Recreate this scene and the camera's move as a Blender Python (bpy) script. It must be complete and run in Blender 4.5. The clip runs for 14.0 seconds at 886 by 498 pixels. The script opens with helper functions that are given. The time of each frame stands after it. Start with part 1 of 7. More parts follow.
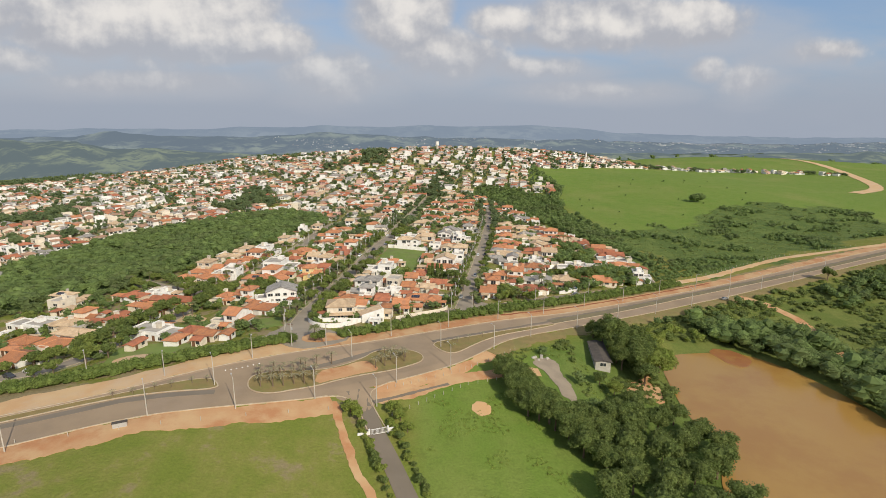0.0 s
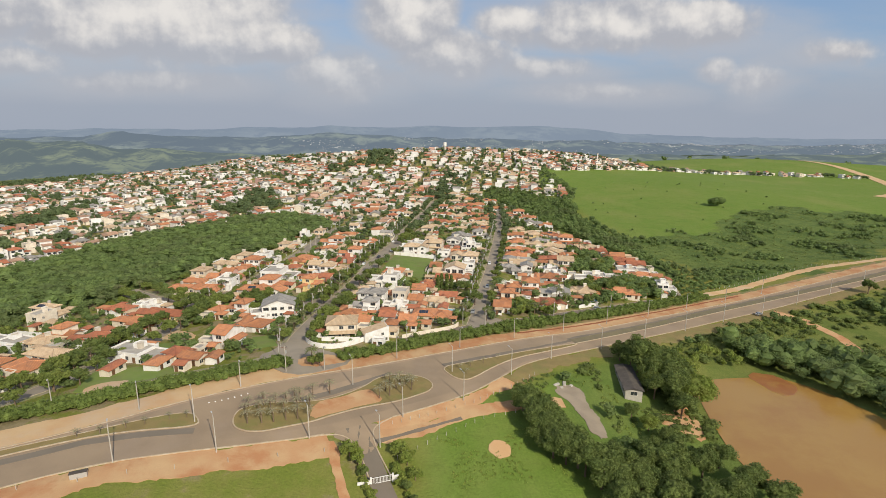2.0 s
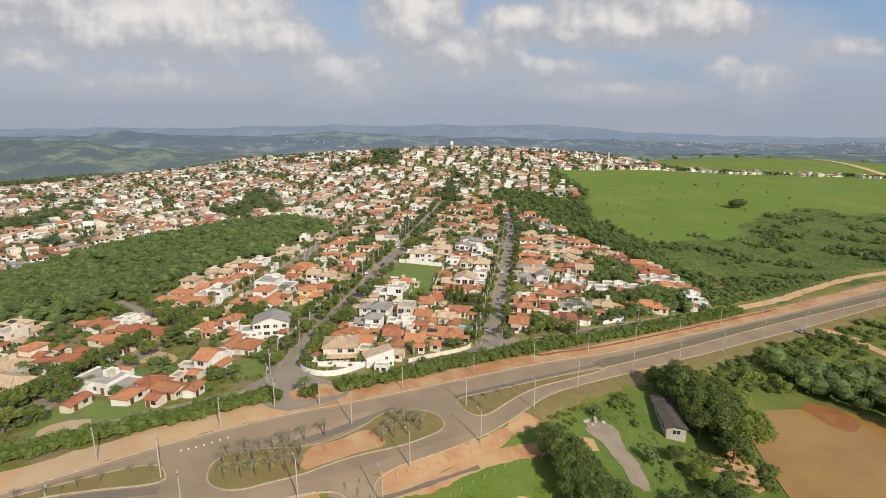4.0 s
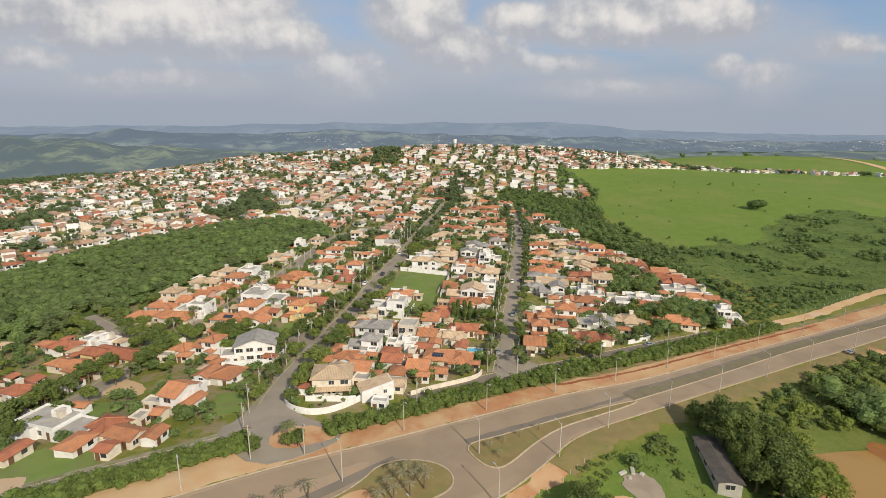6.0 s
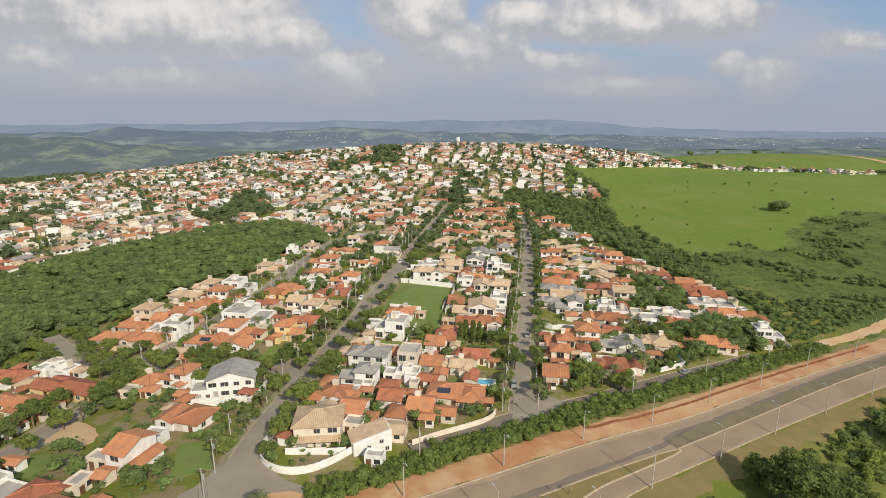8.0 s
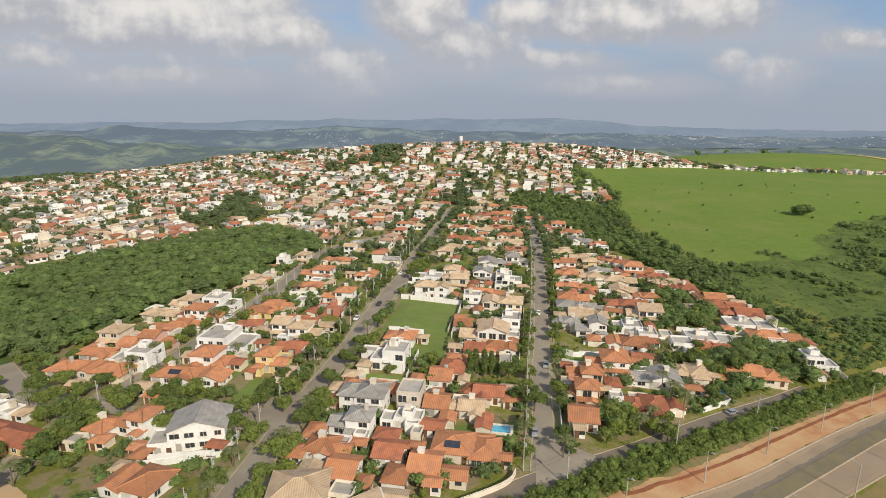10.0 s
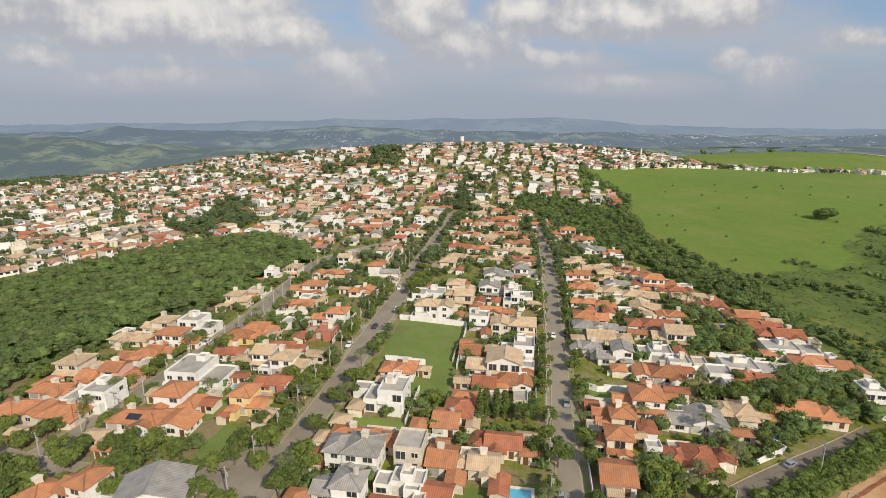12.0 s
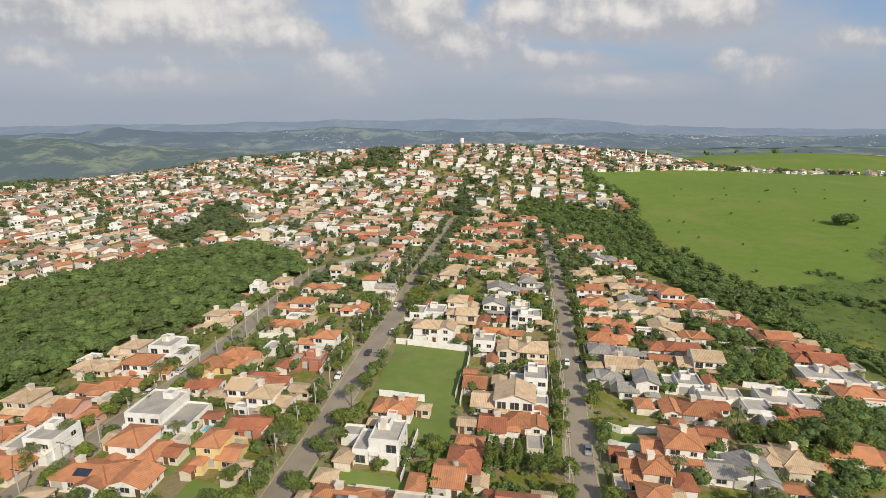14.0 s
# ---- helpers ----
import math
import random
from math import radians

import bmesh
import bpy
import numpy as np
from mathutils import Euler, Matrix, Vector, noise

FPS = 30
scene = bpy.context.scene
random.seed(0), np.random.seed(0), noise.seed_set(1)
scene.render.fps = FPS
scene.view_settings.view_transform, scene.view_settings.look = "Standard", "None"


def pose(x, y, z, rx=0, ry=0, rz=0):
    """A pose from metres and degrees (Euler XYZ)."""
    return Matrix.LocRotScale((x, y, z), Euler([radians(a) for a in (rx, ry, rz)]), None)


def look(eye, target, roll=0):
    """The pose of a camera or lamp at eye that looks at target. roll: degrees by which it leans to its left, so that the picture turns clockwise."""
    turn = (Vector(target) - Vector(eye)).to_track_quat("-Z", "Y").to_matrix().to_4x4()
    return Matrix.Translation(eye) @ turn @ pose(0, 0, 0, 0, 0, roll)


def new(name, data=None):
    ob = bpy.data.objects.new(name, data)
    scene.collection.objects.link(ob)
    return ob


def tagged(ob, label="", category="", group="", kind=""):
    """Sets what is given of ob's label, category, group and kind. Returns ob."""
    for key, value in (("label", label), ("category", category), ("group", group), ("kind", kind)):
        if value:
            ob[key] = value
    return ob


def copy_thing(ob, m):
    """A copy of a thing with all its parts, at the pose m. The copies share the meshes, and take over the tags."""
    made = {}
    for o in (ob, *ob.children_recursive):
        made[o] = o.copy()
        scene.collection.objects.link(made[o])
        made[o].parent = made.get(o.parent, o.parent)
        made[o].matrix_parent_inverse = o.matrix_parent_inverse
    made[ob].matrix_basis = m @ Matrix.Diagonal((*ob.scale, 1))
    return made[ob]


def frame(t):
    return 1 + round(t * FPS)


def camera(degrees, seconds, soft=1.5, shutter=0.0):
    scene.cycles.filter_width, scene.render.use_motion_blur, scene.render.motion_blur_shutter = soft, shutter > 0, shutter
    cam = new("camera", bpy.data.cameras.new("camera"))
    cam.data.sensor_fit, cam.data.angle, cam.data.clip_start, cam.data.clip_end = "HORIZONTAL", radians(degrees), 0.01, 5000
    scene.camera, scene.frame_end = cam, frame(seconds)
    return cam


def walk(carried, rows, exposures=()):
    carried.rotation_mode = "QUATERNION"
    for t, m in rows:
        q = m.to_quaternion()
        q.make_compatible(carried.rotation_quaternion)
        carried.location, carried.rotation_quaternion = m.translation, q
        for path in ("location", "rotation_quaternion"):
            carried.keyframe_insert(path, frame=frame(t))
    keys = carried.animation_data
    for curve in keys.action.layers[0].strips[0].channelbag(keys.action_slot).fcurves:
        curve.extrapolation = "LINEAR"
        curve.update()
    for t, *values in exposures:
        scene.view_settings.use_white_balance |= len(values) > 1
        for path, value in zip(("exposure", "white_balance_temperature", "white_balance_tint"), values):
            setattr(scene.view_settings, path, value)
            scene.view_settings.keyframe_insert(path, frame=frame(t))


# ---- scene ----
cam = camera(80.5, 14.0, soft=0.5)
PATH = [
    (0, (0.585, 8.384, 80.607), (0.763, 10.324, 80.158), 0.2),
    (0.5, (0.552, 13.318, 80.587), (0.724, 15.259, 80.138), 0.2),
    (1, (0.526, 18.441, 80.546), (0.693, 20.383, 80.098), 0.2),
    (1.5, (0.483, 23.831, 80.508), (0.644, 25.774, 80.06), 0.3),
    (2, (0.43, 29.492, 80.461), (0.585, 31.435, 80.014), 0.3),
    (2.5, (0.298, 35.283, 80.411), (0.447, 37.227, 79.964), 0.3),
    (3, (0.148, 41.223, 80.339), (0.29, 43.167, 79.891), 0.3),
    (5.5, (-0.061, 72.572, 79.797), (0.071, 74.515, 79.339), 0.2),
    (6, (-0.002, 79.039, 79.7), (0.127, 80.982, 79.24), 0.2),
    (6.5, (0.08, 85.616, 79.585), (0.206, 87.558, 79.123), 0.2),
    (7, (0.172, 92.38, 79.47), (0.297, 94.321, 79.005), 0.2),
    (7.5, (0.228, 99.267, 79.378), (0.351, 101.208, 78.912), 0.1),
    (8, (0.224, 106.161, 79.313), (0.347, 108.102, 78.845), 0.1),
    (10.5, (0.057, 140.025, 79.377), (0.175, 141.964, 78.903), 0.1),
    (11, (0.115, 146.522, 79.417), (0.233, 148.461, 78.942), 0.0),
    (11.5, (0.236, 152.747, 79.495), (0.354, 154.686, 79.02), -0.0),
    (12, (0.395, 158.714, 79.637), (0.514, 160.653, 79.163), -0.1),
    (12.5, (0.59, 164.435, 79.813), (0.708, 166.374, 79.339), -0.1),
    (13, (0.733, 169.921, 80.015), (0.853, 171.86, 79.54), -0.2),
    (13.5, (0.872, 175.248, 80.2), (0.994, 177.188, 79.727), -0.2),
    (14, (1.074, 180.506, 80.347), (1.197, 182.446, 79.875), -0.2),
]
walk(cam, [(t, look(eye, target, roll)) for t, eye, target, roll in PATH])


# ---- light ----
SUN_TO = Vector((5.9, -12.1, 9.2)).normalized()
sun = new("sun", bpy.data.lights.new("sun", "SUN"))
sun.data.energy, sun.data.angle, sun.data.color = 4.0, radians(0.6), (1.0, 0.91, 0.74)
sun.matrix_world = look(SUN_TO * 500, (0, 0, 0))


def math_node(nt, op, a, b=None, c=None, clamp=False):
    n = nt.nodes.new("ShaderNodeMath")
    n.operation, n.use_clamp = op, clamp
    for i, v in enumerate((a, b, c)):
        if v is None:
            continue
        if isinstance(v, (int, float)):
            n.inputs[i].default_value = v
        else:
            nt.links.new(v, n.inputs[i])
    return n.outputs[0]


def mix_node(nt, fac, a, b):
    n = nt.nodes.new("ShaderNodeMix")
    n.data_type = "RGBA"
    for i, v in ((0, fac), (6, a), (7, b)):
        if isinstance(v, (int, float)):
            n.inputs[i].default_value = v
        elif isinstance(v, tuple):
            n.inputs[i].default_value = (*v, 1)
        else:
            nt.links.new(v, n.inputs[i])
    return n.outputs[2]


def range_node(nt, v, a, b, c=0.0, d=1.0):
    n = nt.nodes.new("ShaderNodeMapRange")
    n.interpolation_type = "SMOOTHSTEP"
    nt.links.new(v, n.inputs[0])
    for i, q in enumerate((a, b, c, d)):
        n.inputs[i + 1].default_value = q
    return n.outputs[0]


def noise_node(nt, vec, scale, detail=4.0, rough=0.55):
    n = nt.nodes.new("ShaderNodeTexNoise")
    n.inputs["Scale"].default_value, n.inputs["Detail"].default_value, n.inputs["Roughness"].default_value = scale, detail, rough
    if vec is not None:
        nt.links.new(vec, n.inputs["Vector"])
    return n.outputs["Fac"]


# ---- sky: clear blue above, heaps of cumulus, a grey hazy layer low down ----
world = bpy.data.worlds.new("sky")
scene.world = world
world.use_nodes = True
wt = world.node_tree
background = wt.nodes["Background"]
background.inputs[1].default_value = 0.1
sky = wt.nodes.new("ShaderNodeTexSky")
sky.sky_type, sky.sun_disc = "NISHITA", False
sky.sun_elevation, sky.sun_rotation = math.asin(SUN_TO.z), math.atan2(SUN_TO.x, SUN_TO.y)
sky.air_density, sky.dust_density = 1.0, 1.5
geo = wt.nodes.new("ShaderNodeTexCoord")
split = wt.nodes.new("ShaderNodeSeparateXYZ")
wt.links.new(geo.outputs["Generated"], split.inputs[0])
depth = math_node(wt, "ADD", math_node(wt, "ABSOLUTE", split.outputs[1]), 0.03)
side = math_node(wt, "DIVIDE", split.outputs[0], depth)
rise = math_node(wt, "DIVIDE", split.outputs[2], depth)
flat = wt.nodes.new("ShaderNodeCombineXYZ")
wt.links.new(side, flat.inputs[0])
wt.links.new(rise, flat.inputs[1])
billow = noise_node(wt, flat.outputs[0], 5.5, 7.0, 0.54)
puffs = noise_node(wt, flat.outputs[0], 17.0, 7.0, 0.55)
shift = wt.nodes.new("ShaderNodeMapping")
shift.inputs["Location"].default_value = (0.011, 0.016, 0.0)
wt.links.new(flat.outputs[0], shift.inputs[0])
relief = math_node(wt, "ADD", math_node(wt, "SUBTRACT", puffs, noise_node(wt, shift.outputs[0], 17.0, 7.0, 0.55)),
                   math_node(wt, "MULTIPLY", math_node(wt, "SUBTRACT", billow, noise_node(wt, shift.outputs[0], 5.5, 7.0, 0.54)), 1.2))
stretch = wt.nodes.new("ShaderNodeMapping")
stretch.inputs["Scale"].default_value = (1.0, 3.2, 1.0)
wt.links.new(flat.outputs[0], stretch.inputs[0])
streak = noise_node(wt, stretch.outputs[0], 3.2, 6.0, 0.55)
heap, bank = None, None
for cu, cv, ru, rv, strength in ((-0.40, 0.205, 0.19, 0.080, 1.0), (-0.33, 0.150, 0.15, 0.036, 1.0), (-0.50, 0.150, 0.10, 0.036, 0.95), (-0.206, 0.141, 0.060, 0.026, 0.85), (-0.72, 0.195, 0.16, 0.060, 0.72), (-0.66, 0.105, 0.15, 0.026, 0.48),
                                 (0.015, 0.200, 0.068, 0.062, 1.0), (0.09, 0.128, 0.095, 0.040, 0.66), (0.40, 0.185, 0.21, 0.045, 0.72), (0.55, 0.188, 0.065, 0.034, 0.92), (0.19, 0.182, 0.055, 0.026, 0.85), (0.30, 0.160, 0.12, 0.026, 0.60),
                                 (-0.09, 0.090, 0.085, 0.036, 0.58), (0.66, 0.088, 0.055, 0.030, 0.46), (0.81, 0.143, 0.075, 0.022, 0.42), (0.38, 0.068, 0.14, 0.016, 0.50), (0.58, 0.108, 0.03, 0.020, 0.55), (0.27, 0.108, 0.10, 0.020, 0.50), (-0.45, 0.075, 0.17, 0.018, 0.46)):
    a = math_node(wt, "DIVIDE", math_node(wt, "SUBTRACT", side, cu), ru)
    b = math_node(wt, "DIVIDE", math_node(wt, "SUBTRACT", rise, cv), rv)
    r = math_node(wt, "SQRT", math_node(wt, "ADD", math_node(wt, "MULTIPLY", a, a), math_node(wt, "MULTIPLY", b, b)))
    one = math_node(wt, "MULTIPLY", math_node(wt, "SUBTRACT", 1.58, r), strength)
    top_side = math_node(wt, "MULTIPLY", b, range_node(wt, one, 0.0, 0.7))
    heap = one if heap is None else math_node(wt, "MAXIMUM", heap, one)
    bank = top_side if bank is None else math_node(wt, "ADD", bank, top_side)
body = math_node(wt, "ADD", heap, math_node(wt, "MULTIPLY", math_node(wt, "SUBTRACT", billow, 0.5), 0.95))
body = math_node(wt, "ADD", body, math_node(wt, "MULTIPLY", math_node(wt, "SUBTRACT", puffs, 0.5), 0.7))
# invented clouds high above the view, added to lift the fill light in shadows
overhead_fill = noise_node(wt, geo.outputs["Generated"], 2.6, 6.0, 0.58)
high = math_node(wt, "MULTIPLY", range_node(wt, overhead_fill, 0.41, 0.55), range_node(wt, rise, 0.26, 0.42))
cloud = math_node(wt, "MAXIMUM", range_node(wt, body, 0.12, 0.60), high)
lit = math_node(wt, "ADD", math_node(wt, "MULTIPLY", relief, 1.5), math_node(wt, "ADD", math_node(wt, "MULTIPLY", bank, 0.25), math_node(wt, "MULTIPLY", body, 0.72)))
lit = range_node(wt, lit, 0.08, 1.25)
layer = math_node(wt, "MULTIPLY", range_node(wt, streak, 0.34, 0.62), range_node(wt, rise, 0.27, 0.11))
low = range_node(wt, rise, 0.17, 0.02)
clear = mix_node(wt, 0.5, sky.outputs[0], (2.7, 4.2, 6.8))
tone = mix_node(wt, math_node(wt, "MULTIPLY", layer, 0.68), clear, (4.3, 4.55, 5.1))
tone = mix_node(wt, math_node(wt, "MULTIPLY", low, 0.92), tone, (3.55, 3.95, 4.7))
halo = math_node(wt, "MULTIPLY", range_node(wt, math_node(wt, "ADD", heap, math_node(wt, "SUBTRACT", streak, 0.5)), -0.35, 0.45), 0.5)
tone = mix_node(wt, halo, tone, (4.8, 4.9, 5.3))
puff = mix_node(wt, lit, (4.35, 4.45, 4.85), (8.1, 7.75, 7.35))
faint = math_node(wt, "MULTIPLY", cloud, range_node(wt, rise, 0.05, 0.16, 0.38, 0.95))
wt.links.new(mix_node(wt, faint, tone, puff), background.inputs[0])


# ---- the land ----
def sm(a, b, v):
    k = np.clip((v - a) / (b - a), 0.0, 1.0)
    return k * k * (3 - 2 * k)


def bump(x, y, cx, cy, sx, sy):
    return np.exp(-((x - cx) / sx) ** 2 - ((y - cy) / sy) ** 2)


def avenue_y(x):
    """The avenue's axis."""
    return np.interp(x, [-900, -400, -150, -110, -60, 0, 80, 160, 290, 400, 900], [-220, 0, 112, 131, 155, 186, 229, 270, 313, 340, 430])


def avenue_z(x):
    """How the avenue dips and climbs along its way."""
    return 6 - 6.5 * sm(-70, 5, x) - 9.3 * sm(-10, 150, x) + 13.5 * sm(170, 430, x)


def ground(x, y):
    """The height of the land."""
    x, y = np.asarray(x, float), np.asarray(y, float)
    d = y - avenue_y(x)
    za = avenue_z(x)
    south = np.maximum(za + np.minimum(d + 14, 0) * (0.05 + 0.07 * sm(-80, 0, x)), -13.9)
    south = south + 9 * sm(170, 330, x) * sm(-40, -110, d) + 6 * sm(100, -200, y) * sm(0, 300, np.abs(x - 60))
    town = (-3 + 4 * bump(x, y, -15, 340, 40, 90) - 0.035 * np.maximum(x - 40, 0) * bump(0, y, 0, 300, 1, 120)
            - 8 * bump(x, y, -190, 390, 70, 110) - 5 * sm(100, 320, -x)
            + 14 * bump(x, y, 380, 720, 170, 200)
            + 47 * np.exp(-(np.where(x > 50, (x - 50) / 200, (x - 50) / 405)) ** 2 - ((y - 880) / 190) ** 2)
            + 25 * bump(x, y, 285, 940, 150, 75) + 7 * bump(x, y, -255, 900, 90, 110)
            - 45 * sm(1000, 1700, y) - 25 * sm(500, 1100, -x) + 30 * bump(x, y, 760, 1250, 380, 300))
    return south + (town - south) * sm(10, 120, d)


def height(x, y):
    return float(ground(x, y))


# ---- materials ----
def material(name, base, second=None, rough=0.85, scale=0.6, fine=6.0, bump=0.3, spread=0.12, shade=0.12, island=False, metal=0.0,
             stain=None, stain_scale=0.15, stain_amount=0.5, spec=0.3, thin=0.0, courses=0.0):
    """A weathered surface: base colour mottled to second in patches, fine grain, stains, a tint of its own for each thing."""
    m = bpy.data.materials.new(name)
    m.use_nodes = True
    nt = m.node_tree
    bsdf = nt.nodes["Principled BSDF"]
    bsdf.inputs["Roughness"].default_value, bsdf.inputs["Metallic"].default_value = rough, metal
    bsdf.inputs["Specular IOR Level"].default_value = spec
    where = nt.nodes.new("ShaderNodeNewGeometry")
    pos = where.outputs["Position"]
    second = second or tuple(c * (1 - 2 * spread) for c in base)
    patches = range_node(nt, noise_node(nt, pos, scale, 4.0), 0.32, 0.68)
    col = mix_node(nt, patches, base, second)
    if stain:
        col = mix_node(nt, math_node(nt, "MULTIPLY", range_node(nt, noise_node(nt, pos, stain_scale, 6.0, 0.65), 0.46, 0.66), stain_amount), col, stain)
    grain = noise_node(nt, pos, fine, 3.0, 0.7)
    if island:
        rnd = where.outputs["Random Per Island"]
    else:
        rnd = nt.nodes.new("ShaderNodeObjectInfo").outputs["Random"]
    value = math_node(nt, "ADD", math_node(nt, "MULTIPLY", math_node(nt, "SUBTRACT", rnd, 0.5), 2 * shade),
                      math_node(nt, "ADD", math_node(nt, "MULTIPLY", math_node(nt, "SUBTRACT", grain, 0.5), 2 * spread), 1.0))
    if courses:
        along = nt.nodes.new("ShaderNodeVectorMath")
        along.operation = "CROSS_PRODUCT"
        nt.links.new(where.outputs["True Normal"], along.inputs[0])
        along.inputs[1].default_value = (0, 0, 1)
        unit = nt.nodes.new("ShaderNodeVectorMath")
        unit.operation = "NORMALIZE"
        nt.links.new(along.outputs[0], unit.inputs[0])
        reach = nt.nodes.new("ShaderNodeVectorMath")
        reach.operation = "DOT_PRODUCT"
        nt.links.new(unit.outputs[0], reach.inputs[0])
        nt.links.new(pos, reach.inputs[1])
        wave = math_node(nt, "SINE", math_node(nt, "MULTIPLY", reach.outputs["Value"], math.tau / courses))
        value = math_node(nt, "ADD", value, math_node(nt, "MULTIPLY", wave, 0.13))
        grain = math_node(nt, "ADD", grain, math_node(nt, "MULTIPLY", wave, 0.12))
    tint = nt.nodes.new("ShaderNodeHueSaturation")
    nt.links.new(value, tint.inputs["Value"])
    nt.links.new(col, tint.inputs["Color"])
    nt.links.new(tint.outputs[0], bsdf.inputs["Base Color"])
    if thin:
        glow = nt.nodes.new("ShaderNodeBsdfTranslucent")
        nt.links.new(tint.outputs[0], glow.inputs["Color"])
        both = nt.nodes.new("ShaderNodeMixShader")
        both.inputs[0].default_value = thin
        nt.links.new(bsdf.outputs[0], both.inputs[1])
        nt.links.new(glow.outputs[0], both.inputs[2])
        nt.links.new(both.outputs[0], nt.nodes["Material Output"].inputs["Surface"])
    if bump:
        b = nt.nodes.new("ShaderNodeBump")
        b.inputs["Strength"].default_value, b.inputs["Distance"].default_value = bump, 0.15
        nt.links.new(grain, b.inputs["Height"])
        nt.links.new(b.outputs[0], bsdf.inputs["Normal"])
    return m


ASPHALT = material("asphalt", (0.350, 0.260, 0.172), (0.288, 0.215, 0.145), 0.9, 0.08, 5, 0.25, 0.09, 0.04, stain=(0.34, 0.26, 0.19), stain_scale=0.05, stain_amount=0.6)
STREET = material("street_asphalt", (0.335, 0.285, 0.222), (0.275, 0.235, 0.185), 0.9, 0.12, 5, 0.15, 0.05, 0.04, stain=(0.28, 0.235, 0.19), stain_scale=0.06, stain_amount=0.5)
DARK_ASPHALT = material("old_asphalt", (0.185, 0.155, 0.120), (0.215, 0.178, 0.138), 0.9, 0.1, 5, 0.15, 0.05, 0.04, stain=(0.18, 0.15, 0.11), stain_scale=0.06)
KERB = material("kerb", (0.50, 0.42, 0.31), (0.42, 0.31, 0.20), 0.9, 0.8, 8, 0.1, 0.08, 0.06)
DIRT = material("red_dirt", (0.49, 0.275, 0.138), (0.54, 0.355, 0.19), 0.95, 0.12, 3, 0.5, 0.08, 0.04, stain=(0.43, 0.19, 0.085), stain_scale=0.09, stain_amount=0.8)
SAND = material("sandy_dirt", (0.60, 0.42, 0.235), (0.56, 0.345, 0.175), 0.95, 0.1, 3, 0.5, 0.08, 0.04, stain=(0.55, 0.41, 0.28), stain_scale=0.08, stain_amount=0.7)
GREY_DIRT = material("gravel", (0.27, 0.22, 0.165), (0.33, 0.27, 0.20), 0.95, 0.2, 6, 0.5, 0.1, 0.04)
LAWN = material("lawn", (0.15, 0.215, 0.045), (0.185, 0.235, 0.06), 0.95, 0.15, 4, 0.6, 0.10, 0.15, stain=(0.17, 0.17, 0.07), stain_scale=0.12)
DRY_GRASS = material("dry_grass", (0.275, 0.208, 0.085), (0.232, 0.176, 0.072), 0.95, 0.25, 4, 0.6, 0.16, 0.08, stain=(0.200, 0.195, 0.062), stain_scale=0.14, stain_amount=0.7)
YARD = material("yard", (0.14, 0.165, 0.06), (0.26, 0.19, 0.12), 0.95, 0.12, 3, 0.4, 0.12, 0.1, stain=(0.33, 0.28, 0.21), stain_scale=0.10, stain_amount=0.8)
PAVING = material("paving", (0.20, 0.215, 0.08), (0.30, 0.265, 0.18), 0.9, 0.22, 4, 0.3, 0.10, 0.10, stain=(0.40, 0.34, 0.27), stain_scale=0.12, stain_amount=0.7)
WALLS = {
    "w": material("white_render", (0.82, 0.81, 0.79), (0.76, 0.74, 0.71), 0.8, 0.4, 5, 0.1, 0.04, 0.05, stain=(0.60, 0.54, 0.46), stain_scale=0.5, stain_amount=0.45),
    "c": material("cream_render", (0.74, 0.67, 0.56), (0.68, 0.60, 0.49), 0.8, 0.4, 5, 0.1, 0.05, 0.14, stain=(0.48, 0.40, 0.32), stain_scale=0.5, stain_amount=0.45),
    "y": material("yellow_render", (0.74, 0.58, 0.28), (0.68, 0.53, 0.27), 0.8, 0.4, 5, 0.1, 0.05, 0.08, stain=(0.55, 0.44, 0.28), stain_scale=0.5, stain_amount=0.4),
    "p": material("pink_render", (0.66, 0.42, 0.35), (0.60, 0.38, 0.32), 0.8, 0.4, 5, 0.1, 0.05, 0.08, stain=(0.5, 0.36, 0.30), stain_scale=0.5, stain_amount=0.4),
    "r": material("red_render", (0.45, 0.17, 0.11), (0.40, 0.15, 0.10), 0.8, 0.4, 5, 0.1, 0.05, 0.08, stain=(0.35, 0.2, 0.15), stain_scale=0.5, stain_amount=0.4),
}
